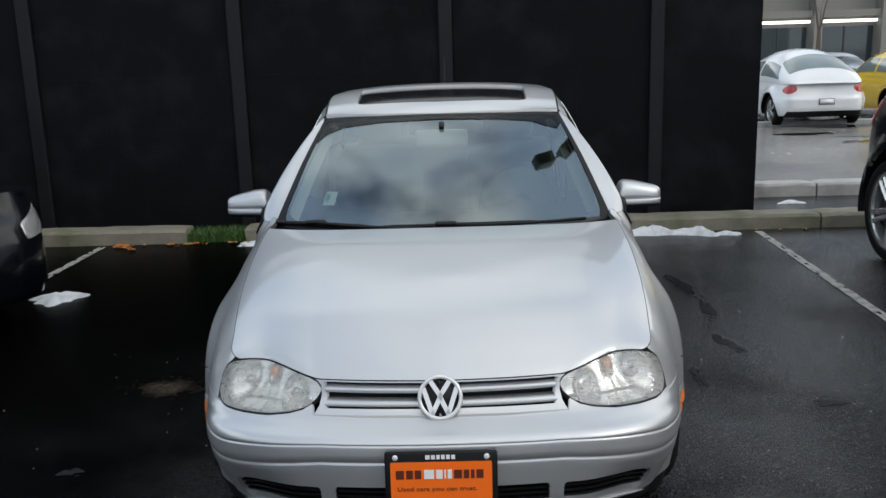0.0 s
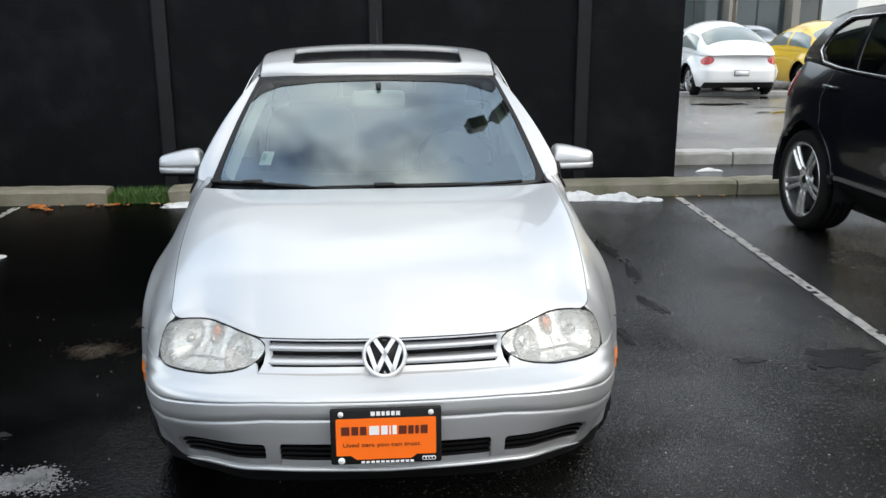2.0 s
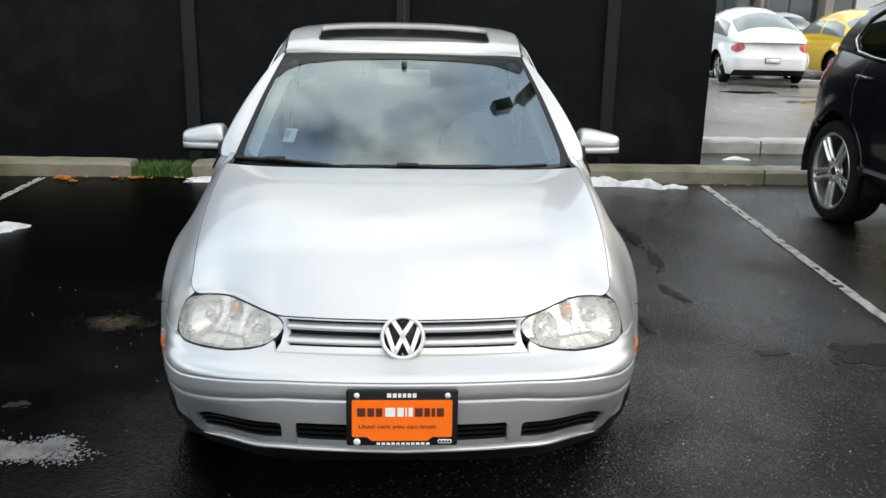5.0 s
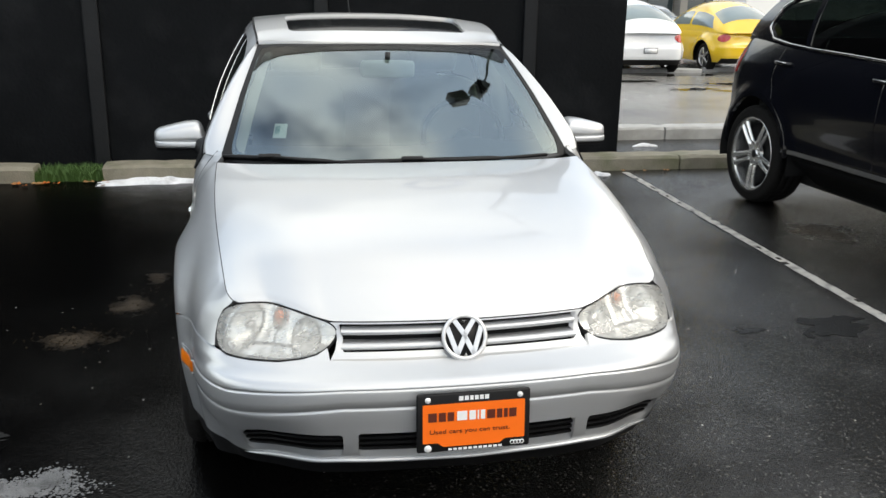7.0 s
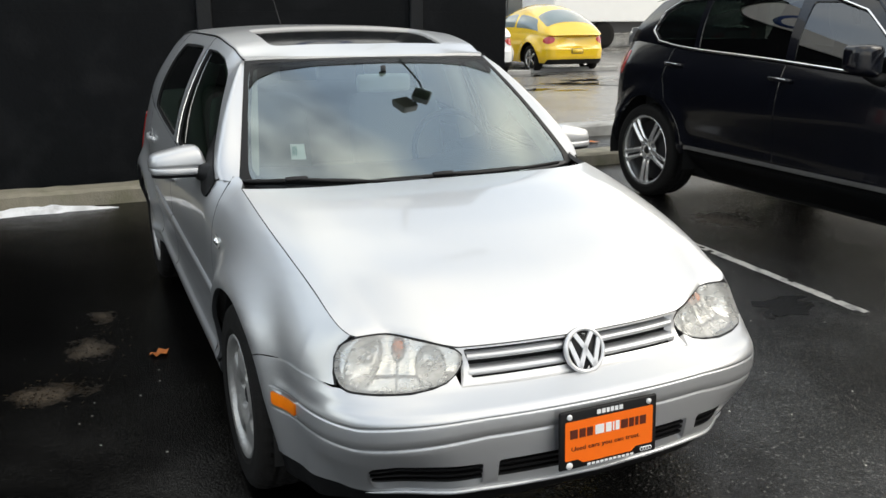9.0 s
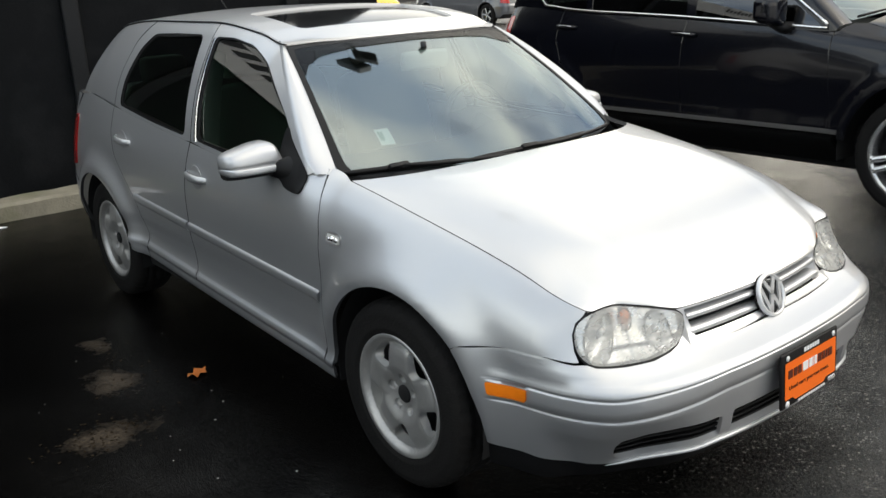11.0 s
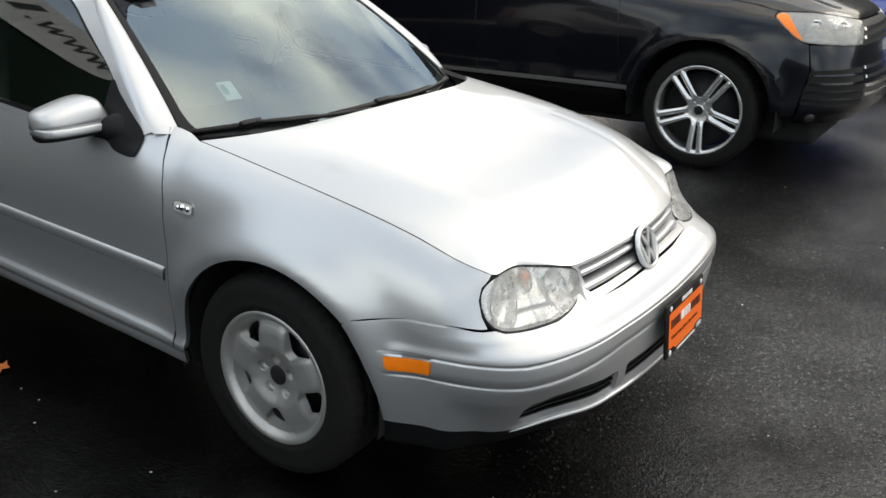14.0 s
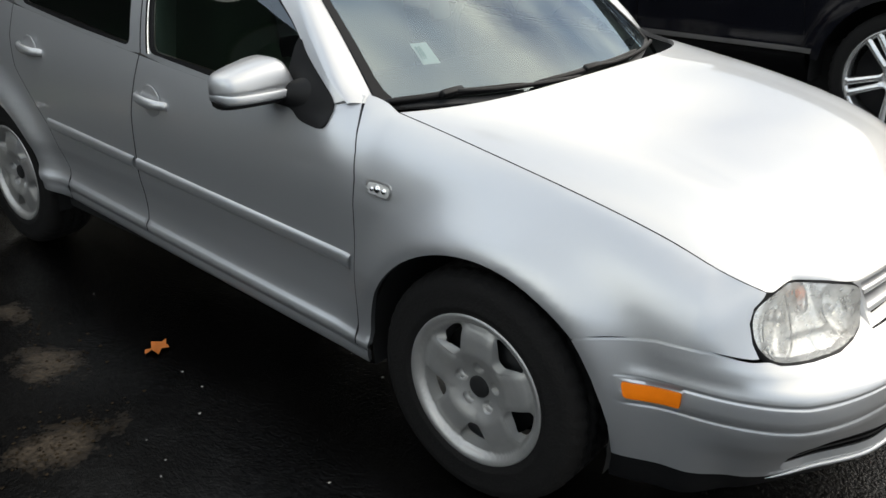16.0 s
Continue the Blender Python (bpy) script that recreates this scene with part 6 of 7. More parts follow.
for sgn in (1, -1):
    wrap = (lambda f: f) if sgn > 0 else mirrored
    lamp = finish("headlight", sheet(lamp_s, wrap(lambda s, z: SUV(s, z, -.03)), .025, fold=0, flip=sgn < 0), LAMP_DIM, suv, "clear headlight with an amber corner")
    g = finish("lens", sheet(lamp_s, wrap(lambda s, z: SUV(s, z, .004)), .03, fold=.02, flip=sgn < 0), GLASS_LAMP, lamp)
    g.visible_shadow = False
    for cs, cz, r in ((.98, .945, .045), (.72, .93, .05)):
        p = SUV(np.array([cs]), np.array([cz]), -.045)[0]
        q = SUV(np.array([cs]), np.array([cz]), .0)[0]
        m = Matrix.Translation((p[0] * sgn, p[1], p[2])) @ Vector(((q - p)[0] * sgn, (q - p)[1], 0)).to_track_quat('Y', 'Z').to_matrix().to_4x4()
        bm = lathe(bmesh.new(), [(0, .004), (r * .55, .010), (r * .72, .0), (r * .80, .016), (r, .022), (r * 1.05, .0)], 24, 'y')
        bm.transform(m)
        part("projector", bm, CHROME, lamp)
    finish("amber_corner", sheet(rounded([(1.248, 1.010), (1.226, 1.026), (1.175, 1.020), (1.12, .95), (1.06, .872), (1.112, .896), (1.186, .956)], .01), wrap(lambda s, z: SUV(s, z, .007)), .02, flip=sgn < 0), AMBER, lamp)

# hood, upper sides, screen, roof
us2 = np.linspace(-1, 1, 33)
suv_line = knots([(0, .978), (.404, .980), (.60, 1.000), (.80, 1.018), (1.0, 1.034), (1.228, 1.036), (T(-.237), 1.070), (T(-.1), 1.088), (T(.1), 1.112), (T(.297), 1.133), (T(.445), 1.169)])
e1, e2 = np.linspace(0, 1.228, 120), np.linspace(1.228, T(.445), 60)
suv_front, suv_side = SUV(e1, suv_line(e1)), SUV(e2, suv_line(e2))
fy0 = float(suv_front[0][1])
suv_hood = hood_patch(suv_front, suv_side, knots([(0, fy0), (.04, fy0 + .02), (.15, fy0 + .13), (1, .37)]), knots([(0, .978), (.04, 1.008), (.15, 1.060), (.4, 1.145), (.7, 1.210), (1, 1.245)]), crown=3.2)


def suv_hood_fn(u, v):
    p = suv_hood(u, v)
    p[:, 2] += .012 * np.exp(-((np.abs(u) - .74) / .08) ** 2) * np.clip(v * 5, 0, 1) * np.clip((1 - v) * 6, 0, 1)
    return p


finish("hood", sheet([(-.995, .004), (.995, .004), (.995, .997), (-.995, .997)], suv_hood_fn, .035, fold=.014), BLACK_PAINT, suv, "black hood reflecting the sky")
s_top = knots([(.3, 1.62), (1.1, 1.62), (1.4, 1.67), (2.0, 1.70), (2.8, 1.69), (3.4, 1.62), (3.8, 1.5)])
s_topx = knots([(.3, .69), (1.2, .70), (2.0, .72), (3.0, .70), (3.8, .62)])


def suv_upper(out=0.0):
    def f(y, z):
        zb, zt, xt = s_belt(y), s_top(y), s_topx(y)
        xb = suv_flank(y, zb)[:, 0] - .004
        t = np.clip((z - zb) / (zt - zb), -.1, 1.1)
        return np.stack([xb + (xt - xb) * t + .035 * 4 * t * (1 - t) + out, y, z], axis=1)
    return f


s_post = [(.60, 1.125), (.80, 1.30), (1.0, 1.46), (1.2, 1.60)]
side_line = s_post + [(y, float(s_top(y)) - .005) for y in (1.4, 1.8, 2.2, 2.6, 3.0)] + [(3.35, 1.60), (3.55, 1.42), (3.66, 1.26)] + [(y, float(s_belt(y)) + .002) for y in (3.3, 2.9, 2.5, 2.1, 1.7, 1.3, .9, .7)]
w1 = rounded([(.68, 1.145), (1.30, 1.175), (1.64, 1.195), (1.66, 1.60), (1.42, 1.60), (1.20, 1.52), (1.0, 1.38)], .03, 3)
w2 = rounded([(1.72, 1.198), (2.40, 1.228), (2.64, 1.24), (2.66, 1.61), (1.75, 1.62)], .03, 3)
w3 = rounded([(2.70, 1.243), (3.18, 1.30), (3.28, 1.38), (3.18, 1.52), (3.0, 1.60), (2.72, 1.61)], .04, 3)
suv_pair("side_frame", side_line, suv_upper(), step=.05, holes=[w1, w2, w3])
for w, nm in ((w1, "front_window"), (w2, "rear_window_side"), (w3, "quarter_window")):
    for ob in suv_pair("window_pane", w, even_surface(suv_upper(-.008), w), GLASS_DARK, step=.08, fold=0):
        ob.visible_shadow = False
for sgn in (1, -1):
    belt_pts = [suv_upper(.010)(np.array([y]), np.array([float(s_belt(y)) + .022]))[0] for y in (.65, 1.0, 1.4, 1.8, 2.2, 2.6, 2.9)]
    up_pts = [suv_upper(.010)(np.array([y]), np.array([z]))[0] for y, z in ((3.18, 1.285), (3.29, 1.37), (3.20, 1.52), (3.02, 1.61), (2.6, 1.63), (2.0, 1.645), (1.5, 1.625), (1.22, 1.545), (1.0, 1.40), (.81, 1.275), (.66, 1.170))]
    pts = [(p[0] * sgn, p[1], p[2]) for p in belt_pts + up_pts]
    part("chrome_strip", tube(bmesh.new(), dense(pts, .06), .010, 6, closed=True), CHROME, suv, "chrome strip round the side windows")


def suv_screen(u, v):
    x = u * (.76 + (.69 - .76) * v)
    y = .42 + .16 * u ** 2 + (1.12 - .42 + .06 * u ** 2 - .16 * u ** 2) * v
    z = 1.232 - .075 * u ** 2 + (1.63 - .015 * u ** 2 - 1.232 + .075 * u ** 2) * v + .03 * 4 * v * (1 - v)
    return np.stack([x, y, z], axis=1)


g = finish("windscreen", sheet(rounded([(-.97, .02), (0, 0), (.97, .02), (.97, .98), (-.97, .98)], .05, 3), suv_screen, .06, fold=0), GLASS_WS, suv)
g.visible_shadow = False
for sgn in (1, -1):
    n = 16
    pz = np.linspace(0, 1, n)
    W = suv_screen(np.full(n, .97), pz)
    P = suv_upper()(np.interp(pz, np.linspace(0, 1, 4), [p[0] for p in s_post]), np.interp(pz, np.linspace(0, 1, 4), [p[1] for p in s_post]))
    C = np.stack([P[:, 0], (W[:, 1] + P[:, 1]) / 2 - .02, np.maximum(W[:, 2], P[:, 2]) + .01], axis=1)
    rows = np.array([W * (1 - t) ** 2 + C * 2 * t * (1 - t) + P * t * t for t in np.linspace(0, 1, 7)])
    rows[:, :, 0] *= sgn
    finish("windscreen_pillar", loft(rows, flip=sgn < 0), BLACK_PAINT, suv)
rows = [[(float(s_topx(y)) * u, y, float(s_top(y)) + .05 * (1 - abs(u) ** 2.4)) for u in us2] for y in np.linspace(1.1, 3.5, 16)]
finish("roof", loft(rows, flip=True), BLACK_PAINT, suv)
rows = [[(e * u, y + .06 * (1 - u * u), z) for u in us2] for y, z, e in ((3.42, 1.62, .56), (3.55, 1.45, .66), (3.66, 1.27, .76))]
finish("rear_window", loft(rows, flip=True), GLASS_DARK, suv)
for x0, x1 in ((-.70, -.02), (-.05, .62)):
    q = suv_screen(np.linspace(x0, x1, 12) / .76, np.full(12, .03)) + np.array([0, -.015, .015])
    w = part("wiper", tube(bmesh.new(), q.tolist(), .008, 6), BLACK_PLASTIC, suv)
    q = suv_screen(np.linspace(x0 + .3, x1 + .1, 8) / .76, np.linspace(.03, -.04, 8)) + np.array([0, -.02, .025])
    part("wiper_arm", tube(bmesh.new(), q.tolist(), .011, 6), BLACK_PLASTIC, w)
finish("windscreen_sticker", sheet([(-.52, .22), (-.45, .22), (-.45, .32), (-.52, .32)], lambda u, v: suv_screen(u, v) + np.array([0, .01, -.008]), .05, fold=0), LABEL_WHITE, g)

# door handles, mirrors
for sgn in (1, -1):
    for y, z, ob in ((1.70, 1.085, sdoors), (2.86, 1.118, srdoors)):
        p = suv_flank(np.array([y]), np.array([z]))[0]
        owner = ob[0 if sgn > 0 else 1]
        bm = tube(bmesh.new(), [(sgn * (p[0] + .004), y + .11, z + .004), (sgn * (p[0] + .026), y + .08, z + .004), (sgn * (p[0] + .030), y, z), (sgn * (p[0] + .026), y - .08, z - .003), (sgn * (p[0] + .004), y - .10, z - .004)], .014, 8)
        h = part("door_handle", bm, BLACK_PAINT, owner)
        part("chrome_insert", tube(bmesh.new(), [(sgn * (p[0] + .037), y + .07, z + .010), (sgn * (p[0] + .041), y, z + .008), (sgn * (p[0] + .037), y - .07, z + .004)], .0032, 6), CHROME, h)
    bm = cushion((-.105, -.085, -.092), (.105, .05, .092), .40, 7)
    for v in bm.verts:
        out = v.co.x * sgn / .105
        v.co.z = v.co.z * (1 - .16 * out) + .012 * out
        v.co.y = v.co.y * (1 - .18 * max(0, out)) + .03 * max(0, out) ** 2
    m = part("door_mirror", bm, BLACK_PAINT, sdoors[0 if sgn > 0 else 1])
    m.location = (sgn * 1.045, .99, 1.255)
    part("mirror_arm", tube(bmesh.new(), [(sgn * .90, .90, 1.135), (sgn * .96, .94, 1.145), (sgn * 1.01, .98, 1.18)], [.045, .038, .034], 10), BLACK_PLASTIC, m).matrix_parent_inverse = Matrix.Translation((-sgn * 1.045, -.99, -1.255))


def suv_face(rim):
    """Openings between five pairs of thin spokes, one pair pointing down, and five bolt holes."""
    holes, c36, s36 = [], math.cos(math.pi / 5), math.sin(math.pi / 5)
    side = lambda a, w: (a * c36 + w * s36, a * s36 - w * c36)
    right = [side(a, w) for a, w in ((.075, .040), (.12, .042), (.18, .046), (.245, .050))]
    r = rim - .006
    for k in range(5):
        t = math.pi / 2 + 2 * math.pi * k / 5
        c, s = math.cos(t), math.sin(t)
        big = rounded([(a, -b) for a, b in right[::-1]] + right + [(r * math.cos(v), r * math.sin(v)) for v in (.42, .28, .14, 0, -.14, -.28, -.42)], .014, 3)
        holes.append([(c * a - s * b, s * a + c * b) for a, b in big])
        t += math.pi / 5
        c, s = math.cos(t), math.sin(t)
        slit = rounded([(.098, -.005), (.098, .005), (.19, .0105), (rim - .010, .014), (rim - .010, -.014), (.19, -.0105)], .005, 3)
        holes.append([(c * a - s * b, s * a + c * b) for a, b in slit])
        holes.append([(.056 * c + .009 * math.cos(v), .056 * s + .009 * math.sin(v)) for v in (2 * math.pi * j / 10 for j in range(10))])
    return holes


def suv_dish(q, ang):
    """A shallow dish whose ten spokes are crowned, each with a flat bright ridge."""
    base = knots([(0, -.040), (.05, -.038), (.10, -.026), (.20, -.016), (.27, -.012), (.31, -.004)])(q)
    turn = 2 * math.pi / 5
    off = np.abs(q * np.sin((ang - math.pi / 2 - math.pi / 5 + turn / 2) % turn - turn / 2))
    mid, half = .022 + .045 * np.clip(q, 0, .28), .018
    crown = .009 - .013 * np.clip(np.abs(off - mid) / half, 0, 1.2) ** 1.5
    return base + crown * np.clip((q - .075) / .03, 0, 1) * np.clip((.280 - q) / .012, 0, 1)


for y in (0, 3.15):
    for sgn in (1, -1):
        h = wheel_parts(suv, sgn * .955, y, .385, sgn, .388, .292, .26, suv_face, suv_dish, WHEEL_SILVER)
        cap = part("centre_cap", lathe(bmesh.new(), [(0, -.034 * sgn), (.030, -.034 * sgn), (.033, -.045 * sgn)], 20), DARK_TRIM, h)
        part("cap_ring", lathe(bmesh.new(), [(.027, -.033 * sgn), (.029, -.030 * sgn), (.033, -.031 * sgn), (.035, -.040 * sgn)], 24), CHROME, cap)
        for k in range(5):
            t = math.pi / 2 + math.pi / 5 + 2 * math.pi * k / 5
            part("wheel_bolt", lathe(bmesh.new(), [(0, -.034 * sgn), (.0065, -.034 * sgn), (.0075, -.046 * sgn)], 8, 'x', (0, .056 * math.cos(t) * sgn, .056 * math.sin(t))), CHROME, h)
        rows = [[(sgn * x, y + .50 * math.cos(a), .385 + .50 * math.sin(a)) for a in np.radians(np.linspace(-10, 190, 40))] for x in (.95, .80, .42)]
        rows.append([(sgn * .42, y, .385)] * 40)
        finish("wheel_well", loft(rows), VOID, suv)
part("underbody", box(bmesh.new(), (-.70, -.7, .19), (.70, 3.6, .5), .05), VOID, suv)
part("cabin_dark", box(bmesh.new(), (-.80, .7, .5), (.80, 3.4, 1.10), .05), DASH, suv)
for x in (-.38, .38):
    part("front_seat", cushion((x - .25, 1.45, .9), (x + .25, 1.62, 1.45)), DASH, suv)


# ---------------------------------------------------------------- cars farther off
YELLOW = material("yellow_car_paint", (0.80, 0.52, 0.015), 0.25, coat=1.0, vary=0.03, scale=4)
WHITE = material("white_car_paint", (0.78, 0.79, 0.80), 0.25, coat=1.0, vary=0.03, scale=4)
BLUE = material("blue_car_paint", (0.01, 0.045, 0.32), 0.25, 0.2, coat=1.0, vary=0.05, scale=4)
GREY_PAINT = material("grey_car_paint", (0.10, 0.105, 0.115), 0.3, 0.5, coat=1.0, vary=0.05, scale=4)
DIM_GLASS = material("far_car_glass", (0.035, 0.05, 0.055), 0.05, coat=0.6, vary=0.2, scale=2)

# paler copy of the far glass: reflected sky put into the colour
SKY_PANE = material("sky_tinted_car_glass", (0.16, 0.20, 0.20), 0.05, coat=0.8, vary=0.35, scale=1.6)


def plain_car(name, label, at, rz, paint, length, width, height, roof, belt, nose=.9, round_rear=0.0, wheel_r=.33, cabin=(.25, .30), group="parked cars", pane=None):
    """A car with its nose to -y, its front axle at y = 0: shell, cabin with panes, lamps, plate, wheels."""
    car = thing(name, label, "car", at, rz, group)
    h, tail, base = width / 2, length - nose, length - nose - .72
    rr = round_rear
    plan = [(0, -nose), (h * .4, -nose + .01), (h * .72, -nose + .09), (h * .9, -nose + .25), (h * .98, -.35), (h, .1), (h, base - .3), (h * .995, base + .15), (h * (.93 + .02 * rr), tail - .28), (h * (.78 + .04 * rr), tail - .08), (h * .4, tail - .01), (0, tail)]
    bz = belt
    flankp = [(.18, .07), (.26, .02), (.45, 0), (.60, .0), (bz - .12, .015), (bz, .05), (bz + .3, .2)]
    nosep = [(.18, .10), (.28, .02), (.45, 0), (.55, .02), (.68, .10), (bz - .12, .22), (bz + .3, .6)]
    rearp = [(.18, .14), (.28, .06), (.42, .0), (.56, .0), (.62, .05 + .03 * rr), (bz, .08 + .10 * rr), (bz + .3, .3)]
    sh = Shell(plan, [(('x', 0), nosep), (('y', -.3), flankp), (('y', base), flankp), (('r', 0), rearp)], arches=((0, wheel_r, wheel_r + .07), (base, wheel_r, wheel_r + .07)), flare=.02 + .05 * rr, spread=.03 + .13 * rr)
    fl = sh.flank()
    ar = lambda cy: [(cy + (wheel_r + .055) * math.cos(a), wheel_r + (wheel_r + .055) * math.sin(a)) for a in np.radians(np.linspace(-8, 188, 20))]
    Ss = lambda y: float(sh.sy(y))
    a1, a2 = ar(0), ar(base)
    line = [(0, .24), (Ss(a1[-1][0]), .24)] + [(Ss(y), z) for y, z in a1[::-1]] + [(Ss(a1[0][0]), .22), (Ss(a2[-1][0]), .22)] + [(Ss(y), z) for y, z in a2[::-1]] + [(Ss(a2[0][0]), .24), (sh.length, .24), (sh.length, bz)] + [(s, bz) for s in np.linspace(sh.length, 0, 30)[1:]]
    line[-1] = (0, bz)
    for sgn in (1, -1):
        f = sh if sgn > 0 else mirrored(sh)
        ob = finish("body_side", sheet(line, f, .06, fold=.02, flip=sgn < 0), paint, car)
    rz_ = knots(roof)
    y0, y1 = roof[0][0], roof[-1][0]

    def cab(out=0.0):
        def f(th, y):
            edge_x = np.interp(y, sh.ty, fl(sh.ty, np.full(len(sh.ty), bz))[:, 0] * 0 + sh.tx - .05)
            edge_x = np.clip(edge_x, .02, None)
            zt = rz_(y)
            c, s = np.cos(th), np.sin(th)
            p = .72 + .20 * rr
            x = edge_x * np.sign(c) * np.abs(c) ** p
            z = bz - .01 + (zt - bz + .01) * np.abs(s) ** p
            return np.stack([x + out * c, y, z + out * s], axis=1)
        return f
    PI = math.pi
    finish("upper_body", sheet([(.0, y0), (PI, y0), (PI, y1), (0, y1)], cab(), .06, fold=0, flip=True), paint, car)
    fa, fb = cabin
    panes = [("windscreen", [(PI * .20, fa), (PI * .80, fa), (PI * .76, fa + .58), (PI * .24, fa + .58)]),
             ("rear_window", [(PI * .24, fb - .52), (PI * .76, fb - .52), (PI * .80, fb), (PI * .20, fb)])]
    mid0, mid1 = fa + .42, fb - .38
    for k, (c0, c1) in enumerate(((mid0, (mid0 + mid1) / 2 - .04), ((mid0 + mid1) / 2 + .04, mid1))):
        e0, e1 = (.28 if k == 0 else 0), (.22 if k else 0)
        panes.append(("side_window", [(PI * .06, c0 - e0 * .8), (PI * .06, c1 + e1), (PI * .21, c1 - .04), (PI * .21, c0 + e0 * .6)]))
        panes.append(("side_window", [(PI * .94, c0 - e0 * .8), (PI * .79, c0 + e0 * .6), (PI * .79, c1 - .04), (PI * .94, c1 + e1)]))
    for nm, poly in panes:
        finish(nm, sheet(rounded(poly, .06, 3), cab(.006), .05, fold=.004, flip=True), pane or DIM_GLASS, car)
    for sgn in (1, -1):
        wrap = (lambda f: f) if sgn > 0 else mirrored
        oval = [(sh.length - h * .84 + h * .20 * math.cos(t) + .03 * math.sin(t), bz - .115 + .088 * math.sin(t)) for t in np.linspace(0, 2 * PI, 24, endpoint=False)]
        finish("tail_lamp", sheet(oval if rr else rounded([(sh.length - h * .95, bz - .20), (sh.length - h * .55, bz - .22), (sh.length - h * .62, bz - .06), (sh.length - h * .95, bz - .04)], .03), wrap(lambda s, z: sh(s, z, .008)), .04, flip=sgn < 0), RED_LENS, car)
        lamp = finish("headlight", sheet(rounded([(h * .62, .60), (h * 1.05, .62), (h * 1.25, .70), (h * 1.22, .78), (h * .95, .77), (h * .62, .70)], .03), wrap(lambda s, z: sh(s, z, .006)), .03, flip=sgn < 0), REFLECTOR, car)
        finish("lamp_ring", sheet([(h * 1.0 + .055 * math.cos(t), .69 + .055 * math.sin(t)) for t in np.linspace(0, 2 * PI, 20, endpoint=False)], wrap(lambda s, z: sh(s, z, .010)), .03, [[(h * 1.0 + .036 * math.cos(t), .69 + .036 * math.sin(t)) for t in np.linspace(0, 2 * PI, 16, endpoint=False)]], flip=sgn < 0), DARK_TRIM, lamp)
        finish("fog_trim", sheet([(h * .85, .28), (h * 1.2, .30), (h * 1.3, .44), (h * 1.26, .44), (h * 1.16, .325), (h * .85, .30)], wrap(lambda s, z: sh(s, z, .008)), .03, flip=sgn < 0), CHROME, car)
        bm = cushion((-.09, -.06, -.06), (.09, .06, .06), .4, 4)
        part("door_mirror", bm, paint, car).location = (sgn * (h + .06), fa + .38, bz + .07)
    rear = finish("rear_skirt", sheet([(sh.length - h * 1.0, .22), (sh.length, .22), (sh.length, .335), (sh.length - h * .86, .335)], lambda s, z: sh(s, z, .004), .05), BLACK_PLASTIC, car)
    finish("rear_skirt", sheet([(sh.length - h * 1.0, .22), (sh.length, .22), (sh.length, .335), (sh.length - h * .86, .335)], mirrored(lambda s, z: sh(s, z, .004)), .05, flip=True), BLACK_PLASTIC, car)
    pl = part("plate", box(bmesh.new(), (-.16, tail - .006, .47), (.16, tail + .012, .59), .004), DARK_TRIM, car)
    part("plate_face", box(bmesh.new(), (-.145, tail + .010, .482), (.145, tail + .016, .578)), paint, pl)
    part("underbody", box(bmesh.new(), (-h * .78, -nose + .2, .20), (h * .78, tail - .3, bz - .25), .04), VOID, car)
    for y in (0, base):
        for sgn in (1, -1):
            hub = part("wheel", lathe(bmesh.new(), [(0, -.02 * sgn), (.03, -.018 * sgn), (.05, -.1 * sgn)], 12), DARK_TRIM, car)
            hub.location = (sgn * (h - .02), y, wheel_r)
            part("tyre", lathe(bmesh.new(), [(wheel_r * .66, -.01 * sgn), (wheel_r * .72, 0), (wheel_r * .93, .002 * sgn), (wheel_r, -.03 * sgn), (wheel_r, -.18 * sgn), (wheel_r * .6, -.2 * sgn)], 32), RUBBER, hub)
            rim = part("rim", lathe(bmesh.new(), [(wheel_r * .66, -.004 * sgn), (wheel_r * .62, -.03 * sgn), (wheel_r * .62, -.15 * sgn)], 32), BRIGHT_ALLOY, hub)
            for k in range(5):
                m = Matrix.Rotation(2 * PI * k / 5 + .3, 4, 'X')
                part("spoke", box(bmesh.new(), (-.025, -.022, .02), (-.005, .022, wheel_r * .645), .006, m=m) if sgn > 0 else box(bmesh.new(), (.005, -.022, .02), (.025, .022, wheel_r * .645), .006, m=m), BRIGHT_ALLOY, rim)
    return car


beetle_roof = [(-.62, .86), (-.3, .95), (.15, 1.04), (.45, 1.20), (.85, 1.45), (1.25, 1.575), (1.6, 1.61), (2.0, 1.59), (2.4, 1.50), (2.75, 1.35), (3.02, 1.17), (3.18, 1.00), (3.25, .90)]
sedan_roof = [(-.70, .86), (-.2, .95), (.35, 1.02), (.75, 1.22), (1.15, 1.42), (1.6, 1.47), (2.1, 1.45), (2.6, 1.28), (2.95, 1.10), (3.3, 1.06), (3.6, .98)]
hatch_roof = [(-.66, .86), (-.2, .95), (.30, 1.03), (.70, 1.24), (1.05, 1.42), (1.5, 1.48), (2.1, 1.46), (2.6, 1.36), (2.9, 1.14), (3.1, .98)]
plain_car("beetle_car", "white rounded two-door car with red tail lamps", (7.66, 18.25, 0), 180, WHITE, 4.28, 1.81, 1.49, beetle_roof, .90, 1.0, 1.0, .335, (.42, 2.98), "parked rounded cars", SKY_PANE)
plain_car("beetle_car", "yellow rounded two-door car with red tail lamps", (10.42, 18.75, 0), 180, YELLOW, 4.28, 1.81, 1.49, beetle_roof, .90, 1.0, 1.0, .335, (.42, 2.98), "parked rounded cars", SKY_PANE)
